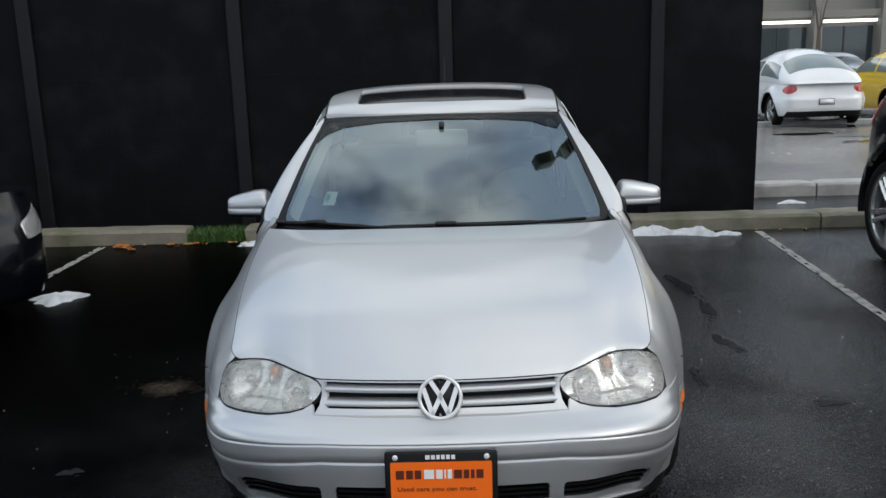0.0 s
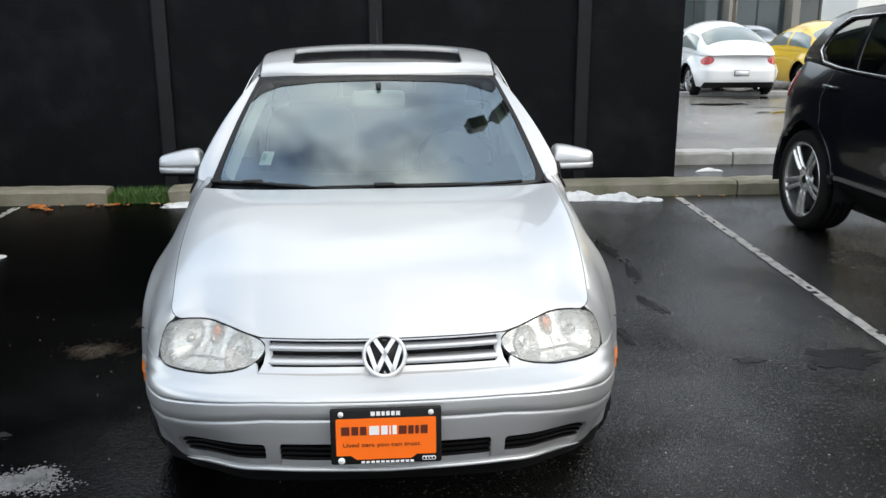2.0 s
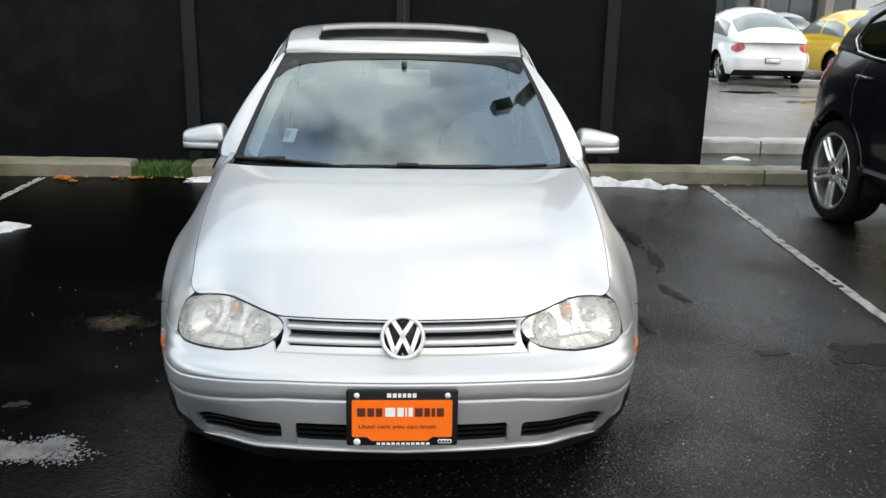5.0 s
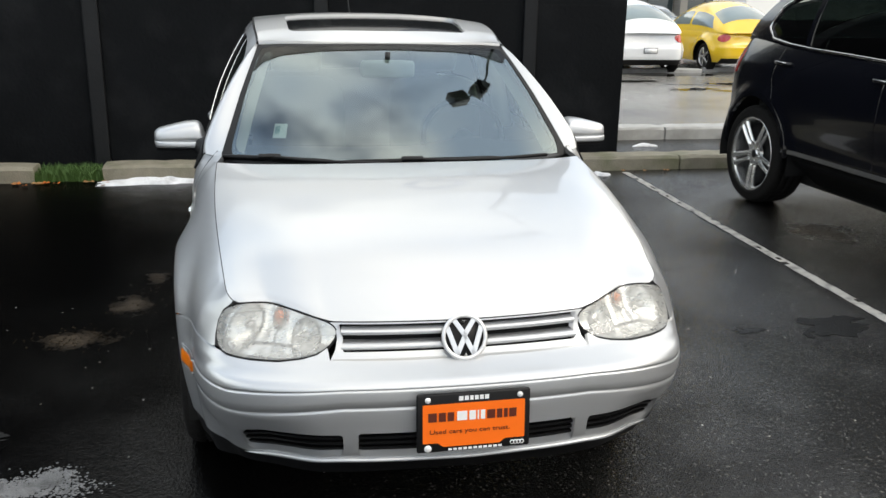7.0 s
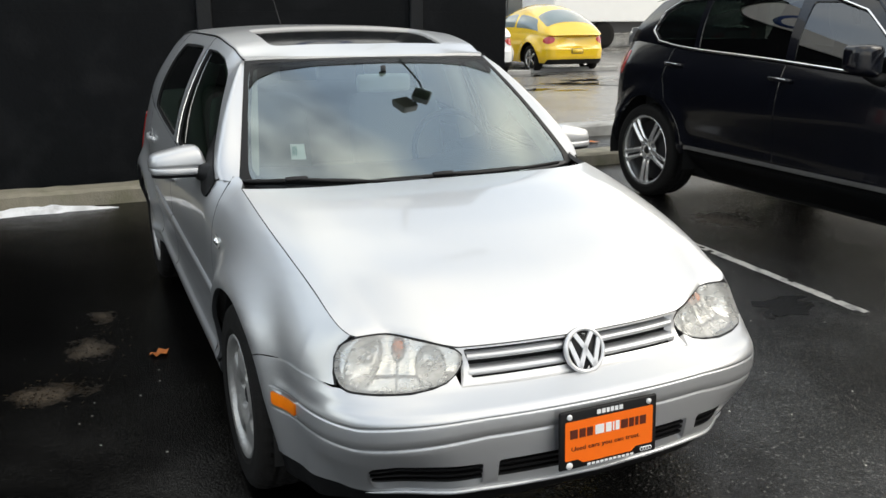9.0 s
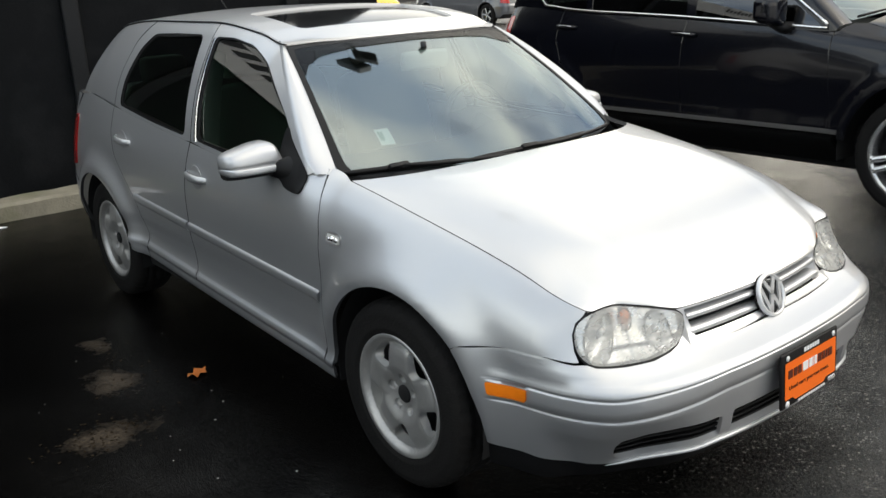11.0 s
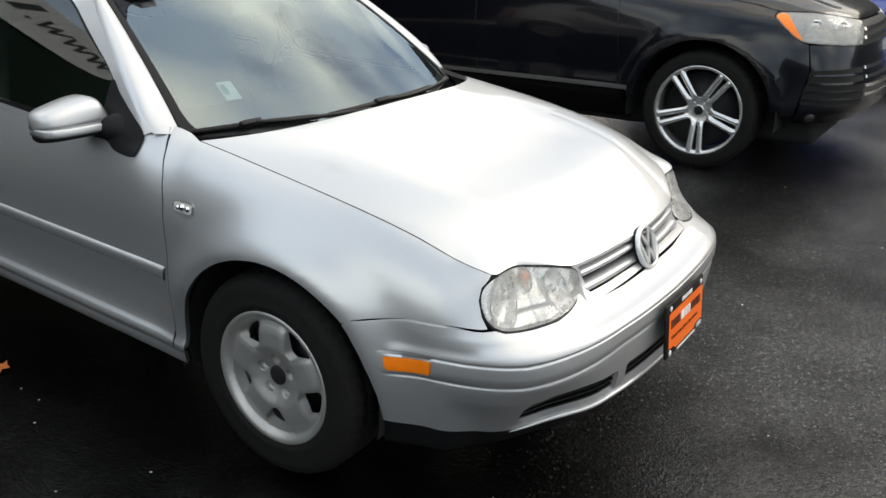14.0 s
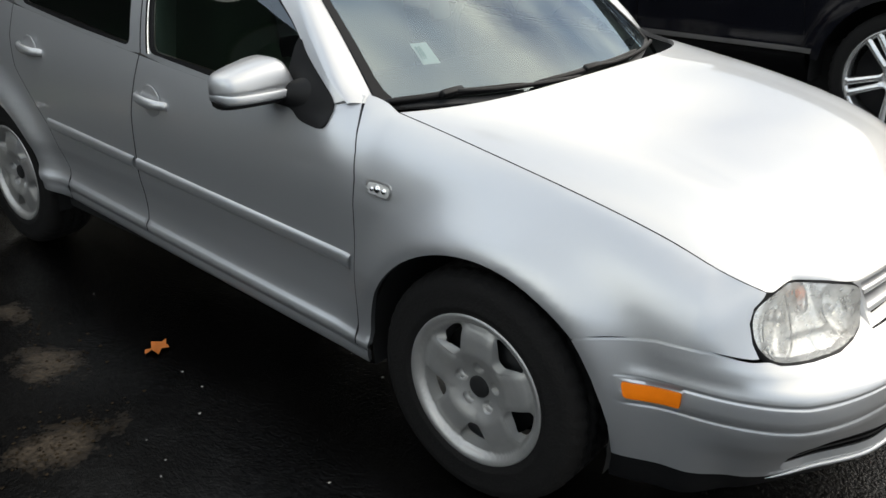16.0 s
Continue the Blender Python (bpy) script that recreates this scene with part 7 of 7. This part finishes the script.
plain_car("black_car", "black car with a hazy headlight by the wall", (-3.51, 1.86, 0), 64, BLACK_PAINT, 4.2, 1.74, 1.47, hatch_roof, .88, .88, 0, .32, (.30, 2.88))
plain_car("blue_car", "bright blue car parked beyond the off-roader", (8.35, -.62, 0), 0, BLUE, 4.4, 1.78, 1.46, hatch_roof, .90, .9, 0, .33, (.32, 2.88))
plain_car("grey_sedan", "dark grey sedan with red tail lamps", (17.6, 21.5, 0), 180, GREY_PAINT, 4.6, 1.78, 1.46, sedan_roof, .88, .95, 0, .33, (.40, 3.0))
plain_car("silver_sedan", "silver sedan in the far row", (12.0, 27.0, 0), 180, SILVER, 4.6, 1.78, 1.46, sedan_roof, .88, .95, 0, .33, (.40, 3.0))
plain_car("silver_sedan", "pale silver sedan in the far row", (8.9, 33.0, 0), 180, SILVER, 4.6, 1.78, 1.46, sedan_roof, .88, .95, 0, .33, (.40, 3.0))


# ---------------------------------------------------------------- what closes the place round about
FACADE = material("dark_rendered_facade", (0.05, 0.05, 0.052), 0.8, vary=0.2, scale=1.2, bump=0.2, bump_scale=30)
PALE_FACADE = material("pale_concrete_facade", (0.24, 0.23, 0.21), 0.85, vary=0.12, scale=0.8, stain=(0.22, 0.21, 0.19), stain_amount=0.5, stain_scale=0.5)
SIGN_WHITE = material("white_sign_panel", (0.80, 0.80, 0.78), 0.6, vary=0.04, scale=3)
SIGN_BLUE = material("blue_sign_print", (0.02, 0.06, 0.22), 0.6, vary=0.05)
SIGN_DARK = material("dark_sign_print", (0.03, 0.03, 0.035), 0.6, vary=0.05)
# unseen building added in the west so that flanks reflect something dark
west = thing("added_dark_building", "unseen dark building with wide black panes, added to darken reflections", "building", (-13, -6, 0))
part("wall", box(bmesh.new(), (-8, -16, 0), (0, 16, 2.55), .05), FACADE, west, smooth=False)
for k in range(7):
    y = -14 + 4 * k
    w = part("window", box(bmesh.new(), (-.02, y, .5), (.04, y + 3.4, 2.1)), DIM_GLASS, west, smooth=False)
    part("sill", box(bmesh.new(), (0, y - .05, .42), (.12, y + 3.45, .5)), FACADE, w, smooth=False)
part("roof_edge", box(bmesh.new(), (-8.1, -16.1, 2.55), (.15, 16.1, 2.7)), DARK_TRIM, west, smooth=False)

# white sign board high on the black wall, seen in the side windows
board = thing("sign_board", "white rounded sign board with dark lettering on the black wall", "sign", (0, 5.13, 0))
bm = bmesh.new()
ring = rounded([(-3.56, 3.22), (2.05, 3.22), (2.05, 4.15), (-3.56, 4.15)], .45, 8)
face = bm.faces.new([bm.verts.new((x, -.04, z)) for x, z in ring])
ext = bmesh.ops.extrude_face_region(bm, geom=[face])
bmesh.ops.translate(bm, verts=[v for v in ext["geom"] if isinstance(v, bmesh.types.BMVert)], vec=(0, .055, 0))
bmesh.ops.recalc_face_normals(bm, faces=bm.faces)
part("panel", bm, SIGN_WHITE, board, smooth=False)
lettering("www.", .62, SIGN_DARK, board, (-3.22, -.045, 3.76), (90, 0, 0), width=.50)
for k in range(7):
    x = -2.92 + .095 * k
    part("letter_bar", box(bmesh.new(), (x, -.046, 3.62), (x + .055, -.038, 3.62 + (.26 if k % 3 else .38))), SIGN_DARK, board, smooth=False)
part("round_mark", lathe(bmesh.new(), [(.22, -.046), (.34, -.048), (.34, -.036)], 40, 'y', (1.15, 0, 3.62)), SIGN_BLUE, board)

# twin floodlights on a pole behind the wall, mirrored in the windscreen
flood = thing("floodlight_pole", "dark steel pole with two flood lamps", "lamp", (2.3, 5.75, 0))
part("pole", tube(bmesh.new(), [(0, 0, 0), (0, 0, 5.9)], [.07, .05], 12), DARK_TRIM, flood)
part("arm", tube(bmesh.new(), [(0, 0, 5.85), (.25, -1.2, 6.02), (.30, -2.4, 5.80), (.08, -3.0, 5.48), (-.36, -3.40, 5.42)], .025, 8), DARK_TRIM, flood)
for x, y, z, rz in ((-.52, -3.46, 5.25, 25), (-.05, -3.08, 5.34, 60)):
    bm = bmesh.new()
    box(bm, (-.17, -.15, -.17), (.17, .15, .12), .03)
    lamp_head = part("lamp_head", bm, DARK_TRIM, flood)
    lamp_head.matrix_basis = pose(x, y, z, 18, 0, rz)

# far offices with a lit ground floor
office = thing("office_building", "pale concrete offices with columns and a lit ground floor", "building", (0, 46, 0))
part("wall", box(bmesh.new(), (-30, 0, 0), (75, 14, 12.0)), PALE_FACADE, office, smooth=False)
TUBE = bpy.data.materials.new("lit_tube")
TUBE.use_nodes = True
TUBE.node_tree.nodes["Principled BSDF"].inputs["Emission Color"].default_value = (1, .97, .9, 1)
TUBE.node_tree.nodes["Principled BSDF"].inputs["Emission Strength"].default_value = 3.0
BRICK_DARK = material("brown_window_band", (0.09, 0.06, 0.05), 0.3, vary=0.4, scale=0.6)
for k in range(20):
    x = -20 + 3.6 * k
    part("column", box(bmesh.new(), (x - .22, -.9, 0), (x + .22, .05, 12)), PALE_FACADE, office, smooth=False)
    w = part("shop_window", box(bmesh.new(), (x + .3, -.06, .2), (x + 3.3, .1, 2.75)), DIM_GLASS, office, smooth=False)
    part("window_rail", box(bmesh.new(), (x + 1.7, -.10, .2), (x + 1.78, -.05, 2.75)), DARK_TRIM, w, smooth=False)
    for z in (4.75, 8.0):
        w = part("window", box(bmesh.new(), (x + .35, -.05, z), (x + 3.25, .1, z + 1.5)), BRICK_DARK, office, smooth=False)
        part("sill", box(bmesh.new(), (x + .3, -.12, z - .1), (x + 3.3, .02, z)), PALE_FACADE, w, smooth=False)
    if k % 3:
        part("light_strip", box(bmesh.new(), (x + .3, -.5, 2.95), (x + 3.3, -.4, 3.10)), TUBE, office, smooth=False)
part("ledge", box(bmesh.new(), (-30, -.7, 3.25), (75, .05, 3.6)), PALE_FACADE, office, smooth=False)

trailer = thing("box_trailer", "white box trailer with a blue round mark", "trailer", (20.5, 27, 0))
part("box", box(bmesh.new(), (-4.5, -1.2, 1.0), (4.5, 1.2, 4.3), .04), SIGN_WHITE, trailer, smooth=False)
part("chassis", box(bmesh.new(), (-4.3, -.9, .6), (4.3, .9, 1.02)), DARK_TRIM, trailer, smooth=False)
part("round_mark", lathe(bmesh.new(), [(.0, -1.215), (.5, -1.215), (.5, -1.19)], 32, 'y', (-3.6, 0, 3.75)), SIGN_BLUE, trailer)
for x in (-3.2, -2.2, 2.4, 3.4):
    for y in (-1.0, 1.0):
        part("wheel", lathe(bmesh.new(), [(.0, -.12), (.3, -.13), (.48, -.12), (.5, 0), (.48, .12), (0, .12)], 24, 'y', (x, y, .5)), RUBBER, trailer)

# bare tree with a few brown leaves
BARK = material("grey_brown_bark", (0.11, 0.085, 0.065), 0.9, vary=0.3, scale=8, bump=0.5, bump_scale=30)
DEAD_LEAF = material("brown_leaves", (0.16, 0.075, 0.04), 0.8, vary=0.4, scale=30)


def bare_tree(at, height, seed):
    rnd = random.Random(seed)
    tree = thing("tree", "bare winter tree with some brown leaves", "tree", at)
    bm, tips = bmesh.new(), []

    def grow(p, d, r, l, depth):
        pts, rs = [p], [r]
        for i in range(4):
            d = (d + Vector((rnd.uniform(-.18, .18), rnd.uniform(-.18, .18), rnd.uniform(-.02, .14)))).normalized()
            pts.append(pts[-1] + d * l / 4)
            rs.append(r * (1 - .13 * (i + 1)))
        tube(bm, pts, rs, 7 if depth > 2 else 5, cap=False)
        if depth == 0:
            tips.extend(pts[2:])
            return
        for k in range(rnd.choice((2, 3, 3))):
            a = rnd.uniform(0, 2 * math.pi)
            nd = (d + Vector((math.cos(a), math.sin(a), rnd.uniform(.1, .5))) * rnd.uniform(.5, .95)).normalized()
            grow(pts[rnd.choice((-1, -1, -2))], nd, rs[-1] * rnd.uniform(.55, .75), l * rnd.uniform(.62, .8), depth - 1)
    grow(Vector((0, 0, 0)), Vector((.05, 0, 1)), .13, height * .26, 5)
    part("trunk", bm, BARK, tree)
    verts, faces = [], []
    for p in tips:
        for k in range(9):
            q = p + Vector([rnd.gauss(0, .16) for _ in range(3)])
            u, v = (Vector([rnd.uniform(-1, 1) for _ in range(3)]).normalized() * rnd.uniform(.04, .08) for _ in range(2))
            n = len(verts)
            verts += [q - u, q + v, q + u, q - v]
            faces.append((n, n + 1, n + 2, n + 3))
    me = bpy.data.meshes.new("crown")
    me.from_pydata([tuple(v) for v in verts], [], faces)
    finish("crown", me, DEAD_LEAF, tree)
    return tree


bare_tree((12.8, 28.5, 0), 8.5, 5)

# unseen plain wall added to the east, to darken what the ground reflects
CLOSE = material("dull_plain_wall", (0.045, 0.045, 0.043), 0.85, vary=0.25, scale=0.6, bump=0.2, bump_scale=20, stain=(0.09, 0.085, 0.075), stain_amount=0.4, stain_scale=0.4)
tagged(part("added_wall_east", box(bmesh.new(), (21, -40, 0), (21.4, 8, 6.5), .02), CLOSE, smooth=False), "plain dull grey wall, added unseen to darken reflections", "wall", kind="structure")


# ---------------------------------------------------------------- snow, leaves, grass, dirt
SNOW = material("grey_melting_snow", (0.72, 0.74, 0.77), 0.55, vary=0.15, scale=14, bump=0.6, bump_scale=50, stain=(0.30, 0.30, 0.31), stain_amount=0.5, stain_scale=9)
LEAF = material("orange_leaf", (0.45, 0.13, 0.02), 0.6, vary=0.3, scale=40)
TAN_LEAF = material("tan_leaf", (0.30, 0.16, 0.06), 0.7, vary=0.3, scale=40)
GRASS = material("green_grass", (0.045, 0.10, 0.015), 0.7, vary=0.4, scale=30)
DIRT_AND_GLOW = material("brown_dirt_and_glow", (0.030, 0.0215, 0.0130), 0.9, spec=0.08, vary=0.75, scale=35, stain=(0.005, 0.004, 0.003), stain_amount=0.8, stain_scale=14)
SLUSH = material("grey_slush", (0.135, 0.138, 0.143), 0.35, vary=0.4, scale=22, bump=0.5, bump_scale=60, stain=(0.03, 0.03, 0.03), stain_amount=0.7, stain_scale=16)
GRIT = material("pale_grit", (0.30, 0.29, 0.27), 0.7, vary=0.3, scale=80)


def snow_patch(cx, cy, lx, ly, h, seed, rz=0, mat=None):
    """A low ragged heap of melting snow."""
    rnd = random.Random(seed)
    bm = bmesh.new()
    n, k = 40, 9
    rad = [1 + .22 * math.sin(3 * a + seed) + .14 * math.sin(7 * a + 2 * seed) + rnd.uniform(-.10, .10) for a in (2 * math.pi * i / n for i in range(n))]
    c = bm.verts.new((0, 0, h))
    rings = []
    for j in range(1, k + 1):
        t = j / k
        ring = []
        for i in range(n):
            a = 2 * math.pi * i / n
            q = t * rad[i]
            x, y = lx * q * math.cos(a), ly * q * math.sin(a)
            bump = noise.noise(Vector((x * 9 + seed, y * 9, seed))) * .5 + noise.noise(Vector((x * 25, y * 25, seed))) * .3
            z = max(.002, h * (1 - t ** 1.6) * (1 + bump) + .003) if j < k else .001
            ring.append(bm.verts.new((x, y, z)))
        rings.append(ring)
    for i in range(n):
        bm.faces.new((c, rings[0][i], rings[0][(i + 1) % n]))
        for a, b in zip(rings, rings[1:]):
            bm.faces.new((a[i], b[i], b[(i + 1) % n], a[(i + 1) % n]))
    bmesh.ops.recalc_face_normals(bm, faces=bm.faces)
    ob = tagged(part("snow_patch", bm, mat or SNOW), "thin grey slush melting on wet asphalt" if mat else "small heap of melting snow on wet asphalt", "snow", "melting snow heaps")
    ob.matrix_basis = pose(cx, cy, 0, 0, 0, rz)
    return ob


snow_patch(-2.80, 2.80, .17, .15, .05, 1, 25)
snow_patch(-1.50, 4.56, .48, .08, .05, 2)
snow_patch(1.80, 4.56, .30, .10, .07, 3)
snow_patch(2.18, 4.52, .22, .10, .06, 4, -15)
snow_patch(2.46, 4.46, .12, .05, .03, 5)
snow_patch(3.60, 6.0, .14, .05, .03, 10)
snow_patch(8.4, 15.9, .35, .18, .12, 11)


def leaf(x, y, z, size, rz, mat, seed):
    """A curled lobed leaf."""
    rnd = random.Random(seed)
    bm = bmesh.new()
    n = 14
    c = bm.verts.new((0, 0, .006))
    ring = []
    for i in range(n):
        a = 2 * math.pi * i / n
        r = size * (.62 + .38 * abs(math.cos(2.5 * a))) * rnd.uniform(.85, 1.1)
        ring.append(bm.verts.new((r * math.cos(a), r * .7 * math.sin(a), .003 + rnd.uniform(0, .018))))
    for i in range(n):
        bm.faces.new((c, ring[i], ring[(i + 1) % n]))
    ob = tagged(part("fallen_leaf", bm, mat), "orange-brown fallen leaf on wet asphalt" if mat is LEAF else "tan fallen leaf on wet asphalt", "leaf", "fallen leaves")
    ob.matrix_basis = pose(x, y, z, 0, 0, rz)
    return ob


leaf(-.95, 1.26, .003, .052, 20, LEAF, 1)
rl = random.Random(9)
for k in range(26):
    x = rl.uniform(-3.2, -1.5)
    leaf(x, 4.64 - abs(rl.gauss(0, .10)), .003, rl.uniform(.025, .055), rl.uniform(0, 360), rl.choice((LEAF, TAN_LEAF, TAN_LEAF)), 20 + k)
leaf(-3.02, 4.58, .003, .09, 0, LEAF, 80)
leaf(4.55, 5.95, .003, .09, 0, LEAF, 81)
for k in range(12):
    leaf(rl.uniform(1.2, 3.2), 4.60 - abs(rl.gauss(0, .06)), .003, rl.uniform(.02, .04), rl.uniform(0, 360), TAN_LEAF, 90 + k)


def grass(cx, cy, lx, ly, n, h, seed, label):
    rnd = random.Random(seed)
    verts, faces = [], []
    for k in range(n):
        x, y = cx + rnd.uniform(-lx, lx), cy + rnd.uniform(-ly, ly)
        a, l = rnd.uniform(0, 2 * math.pi), h * rnd.uniform(.5, 1.1)
        dx, dy, w = math.cos(a) * l * .5, math.sin(a) * l * .5, .004
        b = len(verts)
        verts += [(x - w, y, 0), (x + w, y, 0), (x + dx * .4 + w * .7, y + dy * .4, l * .6), (x + dx * .4 - w * .7, y + dy * .4, l * .6), (x + dx, y + dy, l)]
        faces += [(b, b + 1, b + 2, b + 3), (b + 3, b + 2, b + 4)]
    me = bpy.data.meshes.new("grass")
    me.from_pydata(verts, [], faces)
    return tagged(finish("grass", me, GRASS), label, "grass", kind="stuff")


grass(-2.18, 4.86, .27, .16, 1600, .11, 1, "green grass in the gap between two kerbs")
grass(2.98, 5.06, .10, .06, 260, .09, 2, "tuft of grass at the end of the wall")
grass(-2.8, 5.05, .5, .04, 300, .06, 3, "sparse grass at the foot of the wall")


def scatter(name, label, mat, spots, size, seed, lift=.003):
    """Many small flat crumbs, denser at the middle of each spot (x, y, rx, ry, count)."""
    rnd = random.Random(seed)
    verts, faces = [], []
    for cx, cy, rx, ry, count in spots:
        for k in range(count):
            x, y = cx + rnd.gauss(0, rx), cy + rnd.gauss(0, ry)
            r, a0 = size * rnd.uniform(.3, 1.3), rnd.uniform(0, 6.28)
            b = len(verts)
            verts += [(x + r * rnd.uniform(.6, 1.2) * math.cos(a0 + 2 * math.pi * i / 5), y + r * rnd.uniform(.6, 1.2) * math.sin(a0 + 2 * math.pi * i / 5), lift * .6) for i in range(5)]
            verts.append((x, y, lift + r * .3))
            faces += [(b + i, b + (i + 1) % 5, b + 5) for i in range(5)]
    me = bpy.data.meshes.new(name)
    me.from_pydata(verts, [], faces)
    return tagged(finish(name, me, mat), label, name.replace("_", " "), kind="stuff")


# the last spot of crumbs stands in for a tan reflection by the off-roader
scatter("dirt", "brown dirt and leaf mould on the wet asphalt, some crumbs for a tan reflection", DIRT_AND_GLOW, [(-1.42, 1.02, .11, .07, 160), (-1.22, 1.45, .07, .11, 50), (-1.15, 1.75, .05, .09, 30), (-2.4, 4.45, .8, .08, 300), (1.9, 4.45, .9, .08, 300), (3.15, 3.9, .3, .25, 500), (3.5, 2.4, .25, .5, 400)], .0055, 1)
scatter("slush", "thin white slush smeared over the wet asphalt", SLUSH, [(-1.50, -.26, .050, .022, 900), (-1.36, -.30, .060, .030, 1300), (-1.26, -.25, .035, .030, 800), (-1.56, -.38, .055, .028, 1000), (-1.20, -.33, .05, .03, 300), (-1.40, -.31, .10, .05, 200)], .0055, 3)
scatter("grit", "pale grit scattered over the asphalt", GRIT, [(0, 0, 2.2, 2.2, 110), (-1.3, .6, .6, .8, 22), (1.8, 1.5, .5, 1.2, 40)], .0045, 2)
# oily tar stains beside the car and by the bay line, and a tar seam across the lot
TAR = material("tar", (0.0030, 0.0030, 0.0031), 0.42, spec=0.30, vary=0.3, scale=20, bump=0.5, bump_scale=90)


def tar_stain(cx, cy, lx, ly, seed, rz=0, z=.003, mat=None, label="dark oily stain on the wet asphalt", name="tar_stain"):
    """A thin ragged blot with a frayed edge and splashes round it."""
    rnd = random.Random(seed)
    bm = bmesh.new()
    blots = [(0, 0, lx, ly)] + [(rnd.uniform(-1.1, 1.1) * lx, rnd.uniform(-1.2, 1.2) * ly, lx * rnd.uniform(.06, .28), ly * rnd.uniform(.08, .30)) for _ in range(9)]
    for k, (x, y, a, b) in enumerate(blots):
        n = 44 if k == 0 else 12
        c = bm.verts.new((x, y, z))
        ring = []
        for i in range(n):
            t = 2 * math.pi * i / n
            r = 1 + .30 * math.sin(2 * t + seed) + .22 * math.sin(5 * t + 2 * seed + k) + rnd.uniform(-.20, .20)
            ring.append(bm.verts.new((x + a * r * math.cos(t), y + b * r * math.sin(t), z - .0006)))
        for i in range(n):
            bm.faces.new((c, ring[i], ring[(i + 1) % n]))
        z += .00012
    ob = tagged(part(name, bm, mat or TAR, smooth=False), label, name.split("_")[-1], name.replace("_", " ") + "s", kind="structure")
    ob.matrix_basis = pose(cx, cy, 0, 0, 0, rz)


for k, q in enumerate(((1.62, 2.75, .035, .26, 8), (1.63, 2.15, .03, .20, -6), (1.55, 1.50, .035, .13, 12), (1.25, 1.00, .025, .10, 0), (2.22, .62, .20, .10, 8), (1.76, .62, .07, .03, -10), (-1.53, .08, .04, .03, 0))):
    tar_stain(*q[:4], k + 1, q[4])
bm = bmesh.new()
rt = random.Random(4)
rows = [[bm.verts.new((x - .10 * rt.uniform(.3, 1), y, .009)), bm.verts.new((x + .10 * rt.uniform(.3, 1), y + .10, .009))] for x, y in dense([(7.0, 12.9), (8.6, 12.6), (9.4, 12.2), (11.5, 12.5)], .12, closed=False)]
for a, b in zip(rows, rows[1:]):
    bm.faces.new((a[0], a[1], b[1], b[0]))
bmesh.ops.recalc_face_normals(bm, faces=bm.faces)
tagged(part("tar_seam", bm, TAR, smooth=False), "dark tar seam in the asphalt", "tar seam", kind="structure")
PUDDLE = material("dark_puddle", (0.020, 0.018, 0.015), 0.05, spec=0.6, vary=0.3, scale=6)
for k, (x, y, lx, ly, rz) in enumerate(((7.2, 12.0, .42, .22, 10), (7.85, 11.7, .30, .12, 0), (8.7, 12.9, .55, .25, -8), (9.6, 13.6, .7, .22, 5), (6.7, 13.6, .6, .18, 0), (8.6, 15.2, 1.2, .35, 4))):
    tar_stain(x, y, lx, ly, 20 + k, rz, .0105, PUDDLE, "shallow dark puddle on grey asphalt", "puddle")
kerb(6.2, 9.2, 15.55, .16, .11, PALE_CONCRETE, "low concrete wheel stop behind parked cars", 11)
kerb(9.5, 12.0, 16.0, .16, .11, PALE_CONCRETE, "low concrete wheel stop behind parked cars", 12)
